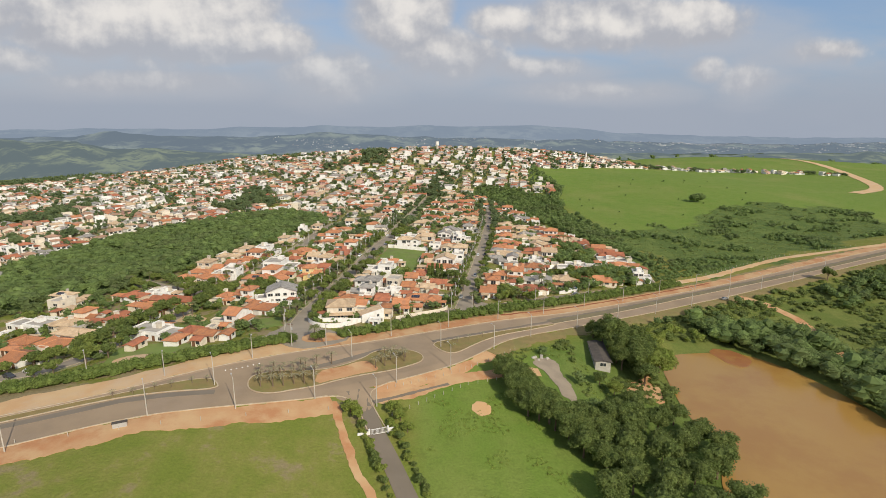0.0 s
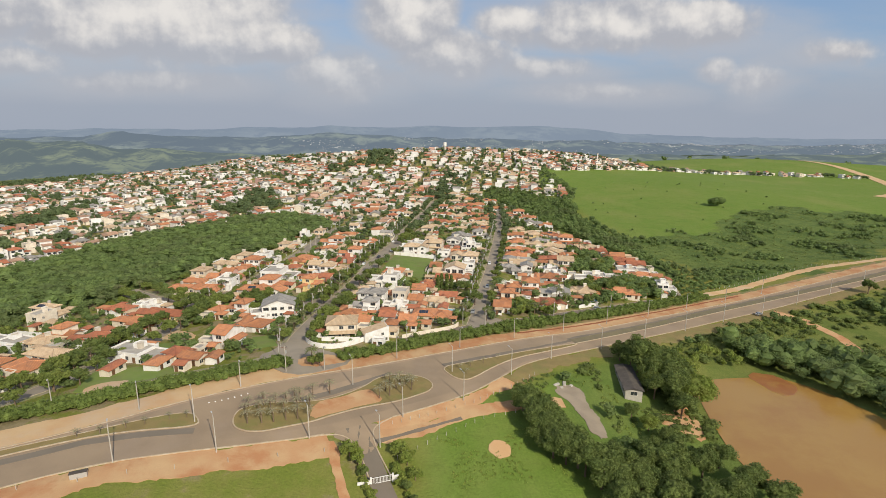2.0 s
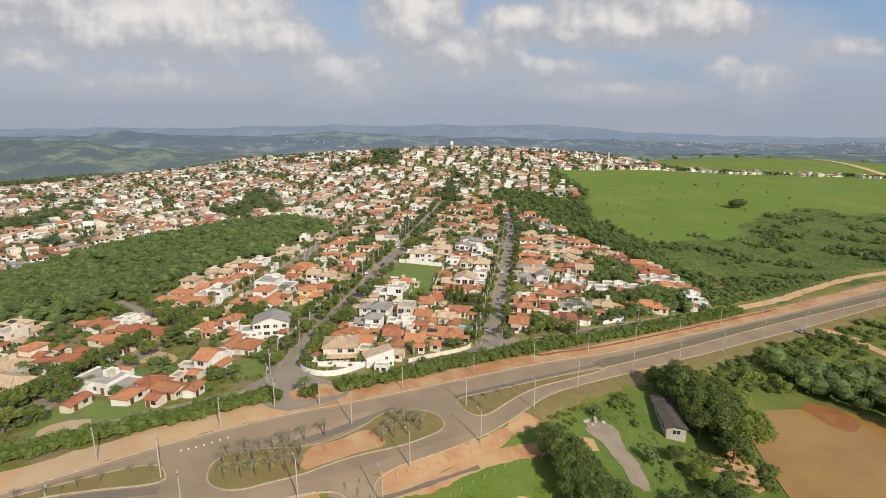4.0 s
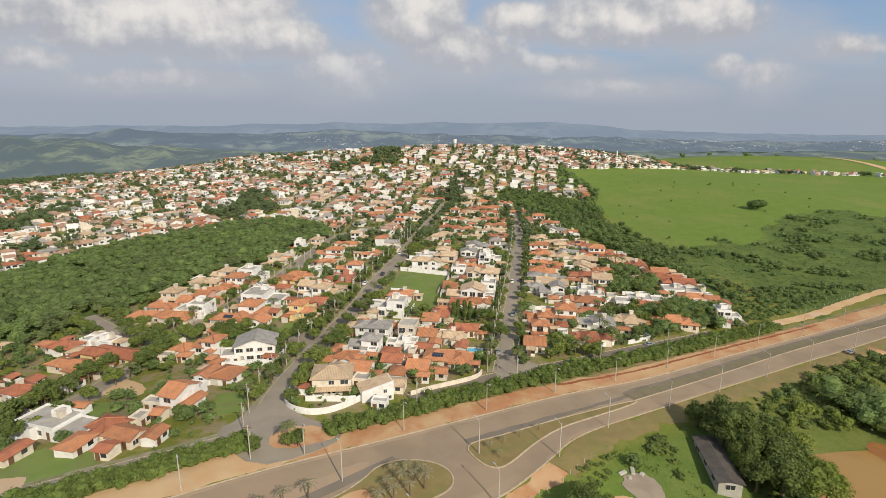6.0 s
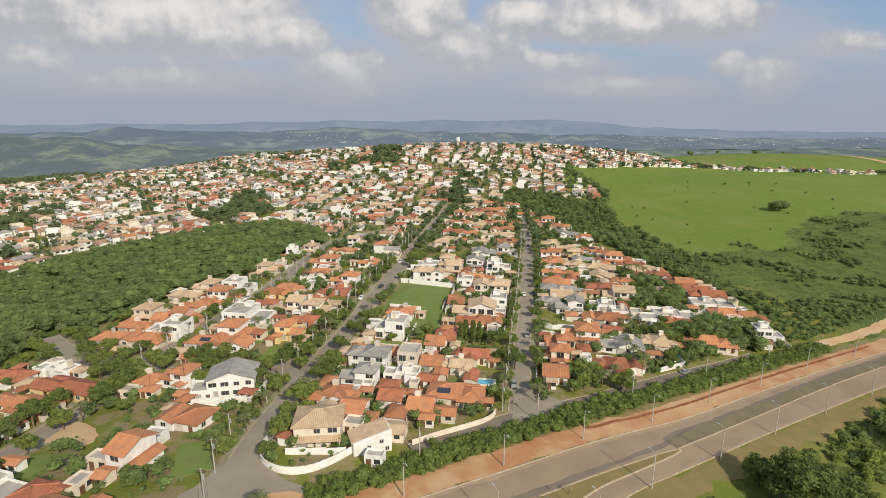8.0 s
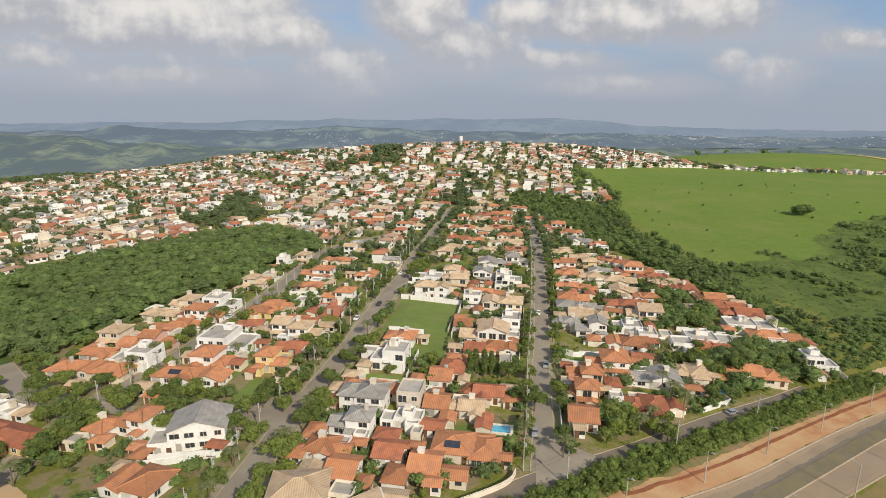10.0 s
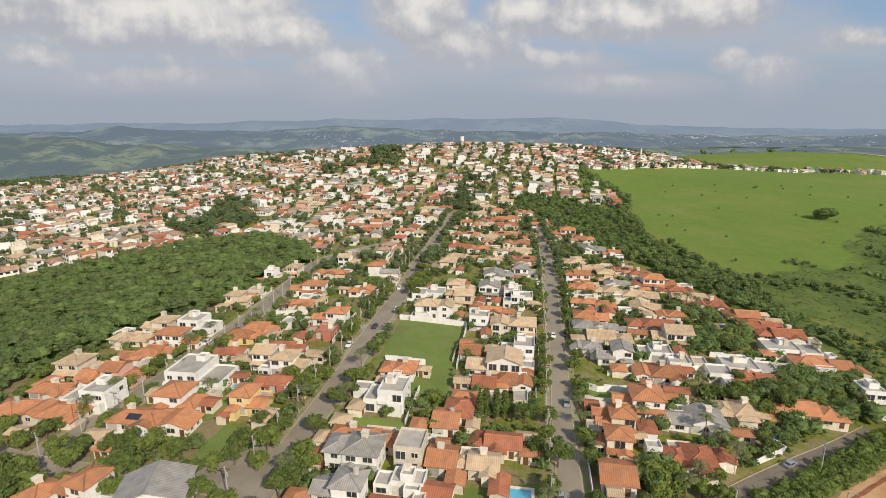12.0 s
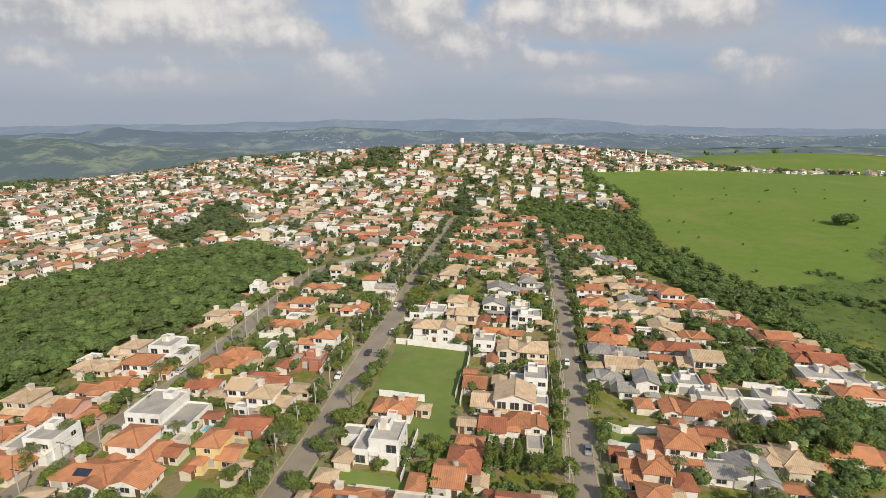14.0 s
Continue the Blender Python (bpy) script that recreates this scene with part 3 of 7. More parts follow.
MEDIAN = [(70, 227.2), (105, 245.8), (142, 264.8), (189, 283.5), (231, 296.5), (265, 306), (330, 324), (450, 355)]
WORN_MEDIAN = material("worn_median", (0.21, 0.172, 0.105), (0.165, 0.142, 0.092), 0.95, 0.25, 4, 0.5, 0.12, 0.05, stain=(0.20, 0.178, 0.085), stain_scale=0.3, stain_amount=0.7)
strip("median", rounded(MEDIAN), 4.0, WORN_MEDIAN, 0.22, 3, "narrow median of dark earth with sparse grass", "median")
strip("kerb", offset(rounded(MEDIAN), -2.05), 0.3, KERB, 0.28, 3, "pale concrete median kerb", "kerb")

# verges of bare earth
strip("verge", offset(rounded(NORTH_KERB[:6]), 5.2), 9.6, SAND, 0.07, 3, "sandy bare verge beside the avenue", "verge", ragged=1.5)
strip("verge", offset(rounded(NORTH_KERB[5:]), 4.3), 7.8, DIRT, 0.08, 3, "reddish bare verge beside the avenue", "verge", ragged=1.2)
GROOVE = material("wet_red_earth", (0.24, 0.085, 0.04), (0.30, 0.12, 0.06), 0.95, 0.3, 4, 0.5, 0.12, 0.04)
strip("trench", offset(rounded(NORTH_KERB[8:13]), 5.6), 0.9, GROOVE, 0.22, 3, "narrow trench of dark red earth in the verge", "trench", ragged=0.45)
WEEDS = material("weedy_earth", (0.20, 0.20, 0.075), (0.33, 0.22, 0.12), 0.95, 0.35, 4, 0.6, 0.14, 0.06, stain=(0.15, 0.19, 0.05), stain_scale=0.25, stain_amount=0.8)
strip("verge", offset(rounded(NORTH_KERB[5:]), 9.0), 2.6, WEEDS, 0.10, 3, "weedy strip below the hedge", "verge", ragged=1.3)
strip("earth_drift", offset(rounded(NORTH_KERB[1:]), -0.75), 1.0, DRIFT, 0.125, 3, "dusty red earth washed along the kerb", "earth", ragged=0.6)
strip("earth_drift", offset(rounded(SOUTH_KERB[8:]), 0.7), 0.9, DRIFT, 0.125, 3, "dusty red earth washed along the kerb", "earth", ragged=0.6)
strip("earth_drift", rounded([(14, 200.2), (25, 205.2), (43, 214.4), (58, 221.8), (72, 229.4), (80, 235)]), 1.7, DARK_ASPHALT, 0.125, 3, "dark worn asphalt beside the wedge-shaped island", "road", ragged=0.6)
strip("earth_drift", offset(rounded(MEDIAN), 2.6), 1.4, DARK_ASPHALT, 0.125, 3, "dark worn asphalt along the median", "road", ragged=0.7)
strip("verge", offset(rounded(SOUTH_KERB[:6]), -4.3), 8.2, DIRT, 0.09, 3, "reddish bare bank beside the avenue", "verge", ragged=1.5)
strip("verge", offset(rounded(SOUTH_KERB[6:9]), -2.8), 5.2, DIRT, 0.08, 3, "reddish bare bank beside the avenue", "verge", ragged=1.5)
strip("verge", offset(rounded(SOUTH_KERB[8:]), -4.0), 7.6, DRY_GRASS, 0.08, 3, "dry grass verge beside the avenue", "verge", ragged=2.4)

# ---- streets ----
MAIN_STREET = rounded([(-33, 192), (-39, 205), (-40, 226), (-36, 256), (-29, 285), (-22, 312), (-13.5, 357), (-3, 405), (1.5, 445), (17, 517), (31, 577), (38, 604)])
SECOND_STREET = rounded([(30.5, 240), (35.5, 259), (42.5, 291), (50.5, 321), (61, 367), (70, 405), (78, 440), (90, 504), (94, 535), (99, 566)])
WEST_STREET = rounded([(-97, 281), (-90.5, 294), (-86.5, 308), (-82.5, 324), (-77, 342), (-74, 358), (-66, 399), (-60, 447), (-52, 478), (-20, 505)])
CROSS_STREET = rounded([(-38, 262), (-49, 268), (-78, 273), (-98, 279), (-118, 288), (-134, 301), (-150, 318)])
LOW_STREET = rounded([(-128, 168), (-109, 178), (-106, 200), (-103, 212), (-98, 250), (-97, 275)])
HEDGE_STREET = rounded([(-35, 206), (-46, 197.6), (-56, 190.6), (-67, 185.0), (-76, 181.0), (-85, 176.6), (-112, 164), (-140, 151)])
EAST_STREET = rounded([(0, 222), (16, 230), (30, 238), (48, 245), (67, 254.5), (91, 267), (115, 277.5), (135, 287)])
STREETS = []
for line, width in ((MAIN_STREET, 7.4), (SECOND_STREET, 5.6), (WEST_STREET, 7.4), (CROSS_STREET, 7.4), (LOW_STREET, 7.0), (HEDGE_STREET, 4.6), (EAST_STREET, 6.0)):
    STREETS.append((line, width))
    n = len(STREETS)
    if line is EAST_STREET:
        continue
    strip("pavement", line, width + 4.2, PAVING, 0.09 + 0.006 * n, 4, "narrow pavement with grass and worn paving along a street", "pavement")
for n, (line, width) in enumerate(STREETS):
    strip("street", line, width, DARK_ASPHALT if line is EAST_STREET else STREET, 0.17 + 0.006 * n, 4, "grey asphalt residential street", "street")
    for side_of in (1, -1):
        strip("kerb", [p for p in offset(resample(line, 4), side_of * (width / 2 + 0.1))], 0.3, KERB, 0.21 + 0.006 * n, 4, "pale kerb along the street", "kerb")
STREET_POINTS = np.array([p for line, w in STREETS for p in resample(line, 3)])


def near_street(x, y):
    return float(np.min(np.hypot(STREET_POINTS[:, 0] - x, STREET_POINTS[:, 1] - y)))


patch("forecourt", rounded([(-44.5, 219), (-35.5, 218), (-30, 210.5), (-22, 207), (-17, 201), (-26, 192), (-36, 187), (-46, 195), (-50, 203), (-46, 208)], 1, True), STREET, 0.275, "dusty asphalt where the street meets the avenue", category="forecourt")
patch("bare_patch", frayed(rounded([(-35, 194), (-27, 196), (-19, 201), (-21, 205), (-28, 206.5), (-36, 202)], 1, True), 0.8), DIRT, 0.29, "bare reddish earth spilled over the street mouth", category="earth")
patch("junction", [(-44, 262), (-36, 258), (-30, 275), (-36, 282), (-52, 272), (-50, 266)], STREET, 0.26, "asphalt street junction", category="street")
patch("junction", [(28, 236), (40, 240), (46, 247), (38, 254), (31, 250)], STREET, 0.26, "asphalt street end with parked car", category="street")

# drive, dirt road, lot and bank on the near side
DRIVE = [(-13.5, 161), (-9.5, 153), (-5.8, 141.5), (-1, 129), (2.3, 119), (12, 92), (24, 60), (48, 0), (95, -90), (160, -220)]
patch("drive_mouth", rounded([(-21, 157), (-6.5, 165), (-6.2, 158), (-7.2, 152), (-11.8, 150), (-13.6, 154)], 2, True), ASPHALT, 0.12, "asphalt mouth of a private drive", category="drive")
strip("drive", rounded(DRIVE), 5.2, DARK_ASPHALT, 0.12, 3, "narrow asphalt private drive", "drive")
strip("kerb", rounded([(-24, 155.0), (-19.2, 157.0), (-15.6, 156.9), (-12.6, 154.1), (-10.3, 148.7), (-8.4, 142.6)]), 0.3, KERB, 0.24, 2, "pale kerb curving into the drive", "kerb")
strip("kerb", rounded([(-3.2, 166.4), (-7.6, 162.4), (-8.4, 159.0), (-7.2, 153.7), (-4.5, 147.2), (-2.9, 143.5)]), 0.3, KERB, 0.24, 2, "pale kerb curving into the drive", "kerb")
strip("dirt_road", rounded([(-6, 158.5), (4, 161), (14, 167.5), (24, 173), (40, 178.5), (52, 180)]), 4.6, DIRT, 0.13, 3, "rutted reddish dirt road", "dirt road", ragged=1.1)
patch("gravel_lot", frayed(rounded([(50, 189), (60.5, 192), (61, 180), (61.5, 166), (57.5, 163), (55, 178)], 1, True), 1.6), GREY_DIRT, 0.14, "grey gravel yard", category="lot")
strip("bare_bank", [(-19, 154), (-16.5, 145), (-12, 131), (-6, 117), (6, 88)], 2.4, DIRT, 0.12, 3, "bare red bank beside the drive", "bank", ragged=1.1)
strip("dirt_track", rounded([(168, 297), (185, 303), (199, 308), (218, 318), (240, 327), (268, 338), (300, 340), (420, 352)]), 5.0, SAND, 0.12, 4, "pale dirt track above the avenue", "dirt track", ragged=1.1)
strip("dirt_track", rounded([(188, 268), (197, 258), (201, 246), (202, 235), (198, 217), (190, 198), (182, 182)]), 5.0, DIRT, 0.12, 3, "reddish dirt track down to the pond", "dirt track", ragged=1.1)
strip("dirt_track", rounded([(600, 640), (700, 700), (800, 860), (870, 1030), (900, 1250)]), 16, SAND, 0.4, 20, "pale dirt road over the far pasture", "dirt track", ragged=1.1)
patch("bare_patch", frayed(rounded([(-9, 159.5), (-2.1, 167.6), (8, 171.4), (18.9, 177), (22.1, 174.7), (14.5, 169.3), (7.6, 165.3), (-0.5, 158.3), (-5, 154.4)], 1, True), 0.7), DIRT, 0.10, "bare red bank between the avenue and a dirt road", category="ground")
strip("dirt_track", rounded([(-7.3, 155.9), (-2.1, 158.3), (4.2, 161.7), (12.6, 165.8), (17.5, 168)]), 1.3, DARK_ASPHALT, 0.16, 2, "dark wet rut along the dirt road", "dirt track", ragged=0.5)
patch("bare_patch", frayed(rounded([(-100, 236), (-99.5, 246), (-91.4, 243.1), (-84.5, 237.8), (-82, 230), (-88, 230)], 1, True), 0.8), SAND, 0.17, "bare sandy building plot", category="ground")
patch("bare_patch", frayed(rounded([(80, 176), (86.4, 180.5), (97.5, 186), (98, 178), (93, 165), (88, 172)], 1, True), 1.0), DIRT, 0.13, "bare red earth under the trees by the pond", category="ground")
patch("bare_patch", frayed(rounded([(22, 158), (27, 160), (30, 155), (25, 151)], 2, True), 1.3), SAND, 0.12, "bare sandy patch in the grass", category="ground")
patch("bare_patch", frayed(rounded([(-96, 183), (-84, 187), (-82, 178), (-93, 174)], 2, True), 1.3), SAND, 0.14, "bare sandy patch on an empty lot", category="ground")
patch("lawn", [(-12.5, 321.5), (-4.3, 360.5), (21.6, 355.4), (14.0, 319.4), (8.1, 316), (-9.0, 321)], LAWN, 0.10, "large mown green empty lot", category="lawn")
LAWNS = [[(-97, 177.5), (-101, 196), (-88, 199), (-71, 193), (-71, 186), (-86, 178)], [(-58, 268), (-40, 266), (-38, 286), (-52, 292)], [(-28, 286), (-2, 280), (0, 286), (-25, 293)], [(-64, 244), (-47, 247), (-45, 254), (-64, 251)],
         [(-50, 228), (-46, 214), (-54, 210), (-58, 226)], [(53, 294), (80, 300), (82, 309), (55, 309)], [(-108, 214), (-88, 216), (-84, 226), (-106, 228)], [(6, 250), (26, 252), (30, 262), (8, 260)],
         [(-66, 296), (-58, 294), (-54, 302), (-60, 312)], [(18, 426), (28, 424), (32, 436), (22, 438)], [(-100, 330), (-90, 326), (-86, 336), (-96, 340)], [(-9, 305), (10, 300), (13, 316), (-6, 321)], [(-100, 229), (-80, 229), (-80, 246), (-101, 247)]]
for pts in LAWNS[:-1]:
    patch("lawn", frayed(pts, 0.8), LAWN, 0.11, "green lawn between garden walls", category="lawn")

# ---- pond ----
WATER = material("muddy_water", (0.38, 0.225, 0.062), (0.36, 0.20, 0.052), 0.22, 0.02, 0.9, 0.02, 0.02, 0.0, stain=(0.31, 0.155, 0.045), stain_scale=0.03, stain_amount=0.6, spec=0.4)
bm = bmesh.new()
bm.faces.new([bm.verts.new((x, y, -13.72)) for x, y in POND])
bmesh.ops.triangulate(bm, faces=bm.faces[:])
bmesh.ops.recalc_face_normals(bm, faces=bm.faces[:])
if sum(f.normal.z for f in bm.faces) < 0:
    bmesh.ops.reverse_faces(bm, faces=bm.faces[:])
tagged(part("water", bm, WATER), "still muddy brown water of a pond", "pond", kind="structure")
SILT = material("red_silt", (0.34, 0.150, 0.055), (0.30, 0.120, 0.046), 0.4, 0.15, 1.6, 0.03, 0.1, 0.1, stain=(0.37, 0.20, 0.058), stain_scale=0.14, stain_amount=0.9)
bm = bmesh.new()
ring = frayed(rounded([(134.5, 211.5), (144, 212), (148.5, 204), (147.5, 197), (142, 192.6), (138, 193.5), (135.4, 199.3)], 2, True), 1.2)
top_ring = [bm.verts.new((x, y, -13.69)) for x, y in ring]
low_ring = [bm.verts.new((x, y, -13.95)) for x, y in ring]
bm.faces.new(top_ring)
for k in range(len(ring)):
    bm.faces.new((low_ring[k], low_ring[(k + 1) % len(ring)], top_ring[(k + 1) % len(ring)], top_ring[k]))
bmesh.ops.triangulate(bm, faces=bm.faces[:])
bmesh.ops.recalc_face_normals(bm, faces=bm.faces[:])
tagged(part("mudbank", bm, SILT), "wet reddish silt bank in the pond's shallows", "mudbank", kind="structure")


# ---- houses ----
rng = random.Random(7)
WALL_WORDS = {"w": "white", "c": "cream", "y": "yellow", "p": "pink", "r": "brick-red"}
ROOF_WORDS = {"b": "weathered brown tiled", "o": "orange tiled", "r": "dark red tiled", "t": "straw-coloured tiled", "k": "grey tiled", "w": "flat concrete"}
FOOTPRINTS = []


def mesh_of(name, bm, mat):
    me = bpy.data.meshes.new(name)
    bm.to_mesh(me)
    bm.free()
    me.materials.append(mat)
    return me


def window_meshes(w, h):
    bm = bmesh.new()
    for x0, x1, z0, z1 in ((-w / 2 - 0.1, -w / 2, -0.1, h + 0.1), (w / 2, w / 2 + 0.1, -0.1, h + 0.1), (-w / 2, w / 2, h, h + 0.1), (-w / 2 - 0.15, w / 2 + 0.15, -0.12, 0), (-0.04, 0.04, 0, h)):
        box(bm, x0, x1, -0.09, 0.03, z0, z1)
    fr = mesh_of("window_frame", bm, FRAME)
    bm = bmesh.new()
    box(bm, -w / 2, w / 2, -0.035, 0.03, 0, h)
    return fr, mesh_of("pane", bm, PANE)


WINDOWS = [window_meshes(1.5, 1.2), window_meshes(2.2, 1.3), window_meshes(0.9, 1.0), window_meshes(2.4, 2.1)]
bm = bmesh.new()
box(bm, -0.5, 0.5, -0.06, 0.03, 0, 2.1)
box(bm, -0.6, -0.5, -0.09, 0.03, 0, 2.2)
box(bm, 0.5, 0.6, -0.09, 0.03, 0, 2.2)
DOOR = mesh_of("door", bm, WOOD)
bm = bmesh.new()
prof = [(0.03, 0.0)] + [(y, 0.4 * k + z) for k in range(6) for y, z in ((-0.07, 0.0), (-0.07, 0.34), (-0.03, 0.36))] + [(0.03, 2.4)]
ends = [[bm.verts.new((x, y, z)) for y, z in prof] for x in (-1.4, 1.4)]
bm.faces.new(ends[0][::-1])
bm.faces.new(ends[1])
for k in range(len(prof)):
    j = (k + 1) % len(prof)
    bm.faces.new((ends[0][k], ends[0][j], ends[1][j], ends[1][k]))
GARAGE_DOOR = mesh_of("garage_door", bm, GARAGE)
bm = bmesh.new()
for k in range(4):
    box(bm, -2 + k, -1.05 + k, -1.0, 1.0, 0, 0.07)
SOLAR_PANEL = mesh_of("solar_panel", bm, SOLAR)
bm = bmesh.new()
box(bm, -0.75, 0.75, -0.75, 0.75, -1.2, 1.3)
box(bm, -0.9, 0.9, -0.9, 0.9, 1.3, 1.45)
TANK_BOX = mesh_of("tank_housing", bm, WALLS["c"])
bm = bmesh.new()
tube(bm, (0, 0, -0.5), (0, 0, 1.1), 0.75, 0.7, 12)
tube(bm, (0, 0, 1.1), (0, 0, 1.3), 0.7, 0.25, 12)
TANK = mesh_of("water_tank", bm, ROOFS["w"])


def roof(bm, x0, x1, y0, y1, z, kind, pitch=0.36, over=0.6):
    """A tiled roof with eaves: hip 'h', gable along the front 'g', gable to the front 'G'. Returns the upper corners and the ends of the ridge."""
    thick = 0.2
    x0, x1, y0, y1 = x0 - over, x1 + over, y0 - over, y1 + over
    z -= over * pitch - 0.04
    w, d = x1 - x0, y1 - y0
    if kind == "g" or (kind == "h" and w >= d):
        rise = d / 2 * pitch
        inset = d / 2 if kind == "h" else 0
        ridge = [(x0 + inset, (y0 + y1) / 2), (x1 - inset, (y0 + y1) / 2)]
        order = ((0, 1, 5, 4), (2, 3, 4, 5), (1, 2, 5), (3, 0, 4))
    else:
        rise = w / 2 * pitch
        inset = w / 2 if kind == "h" else 0
        ridge = [((x0 + x1) / 2, y0 + inset), ((x0 + x1) / 2, y1 - inset)]
        order = ((1, 2, 5, 4), (3, 0, 4, 5), (0, 1, 4), (2, 3, 5))
    top = [bm.verts.new((x, y, z + thick)) for x, y in ((x0, y0), (x1, y0), (x1, y1), (x0, y1))] + [bm.verts.new((x, y, z + thick + rise)) for x, y in ridge]
    low = [bm.verts.new(v.co - Vector((0, 0, thick))) for v in top]
    for f in order:
        if kind == "h" or len(f) == 4:
            bm.faces.new([top[i] for i in f])
            bm.faces.new([low[i] for i in reversed(f)])
    if kind == "h":
        for a, b in ((0, 1), (1, 2), (2, 3), (3, 0)):
            bm.faces.new((low[a], low[b], top[b], top[a]))
    elif kind == "g":
        for a, b in ((0, 1), (1, 5), (5, 2), (2, 3), (3, 4), (4, 0)):
            bm.faces.new((low[a], low[b], top[b], top[a]))
    else:
        for a, b in ((0, 4), (4, 1), (1, 2), (2, 5), (5, 3), (3, 0)):
            bm.faces.new((low[a], low[b], top[b], top[a]))
    return top


def caps(bm, ridge_pts):
    """Rounded tiles along ridge and hips, joined where they meet."""
    peak = {}
    for a, b in ridge_pts:
        d = (b - a).normalized()
        o = Vector((-d.y, d.x, 0)).normalized() * 0.2
        ends = []
        for p in (a, b):
            key = tuple(round(c, 2) for c in p)
            if key not in peak:
                peak[key] = bm.verts.new(p + Vector((0, 0, 0.15)))
            ends.append((bm.verts.new(p + o - Vector((0, 0, 0.08))), peak[key], bm.verts.new(p - o - Vector((0, 0, 0.08)))))
        (l0, t0, r0), (l1, t1, r1) = ends
        bm.faces.new((l0, l1, t1, t0))
        bm.faces.new((t0, t1, r1, r0))


def body_walls(bm, x0, x1, y0, y1, h, kind, pitch=0.36, down=2.5):
    """The walls of one volume as one solid: a parapet round a flat roof, or gables under a pitched one."""
    if kind == "f":
        rings = [[bm.verts.new((x, y, z)) for x, y in ((x0 + e, y0 + e), (x1 - e, y0 + e), (x1 - e, y1 - e), (x0 + e, y1 - e))] for e, z in ((0, -down), (0, h + 0.7), (0.2, h + 0.7), (0.2, h))]
        for a, b in zip(rings, rings[1:]):
            for k in range(4):
                bm.faces.new((a[k], a[(k + 1) % 4], b[(k + 1) % 4], b[k]))
        bm.faces.new(rings[3])
        return
    if kind == "h":
        box(bm, x0, x1, y0, y1, -down, h)
        return
    if kind == "g":
        e = (y1 - y0) / 2 * pitch
        ends = [[(x, y0, -down), (x, y1, -down), (x, y1, h), (x, (y0 + y1) / 2, h + e), (x, y0, h)] for x in (x0, x1)]
    else:
        e = (x1 - x0) / 2 * pitch
        ends = [[(x1, y, -down), (x0, y, -down), (x0, y, h), ((x0 + x1) / 2, y, h + e), (x1, y, h)] for y in (y0, y1)]
    a, b = [[bm.verts.new(p) for p in q] for q in ends]
    bm.faces.new(a[::-1])
    bm.faces.new(b)
    for k in range(5):
        bm.faces.new((a[k], a[(k + 1) % 5], b[(k + 1) % 5], b[k]))


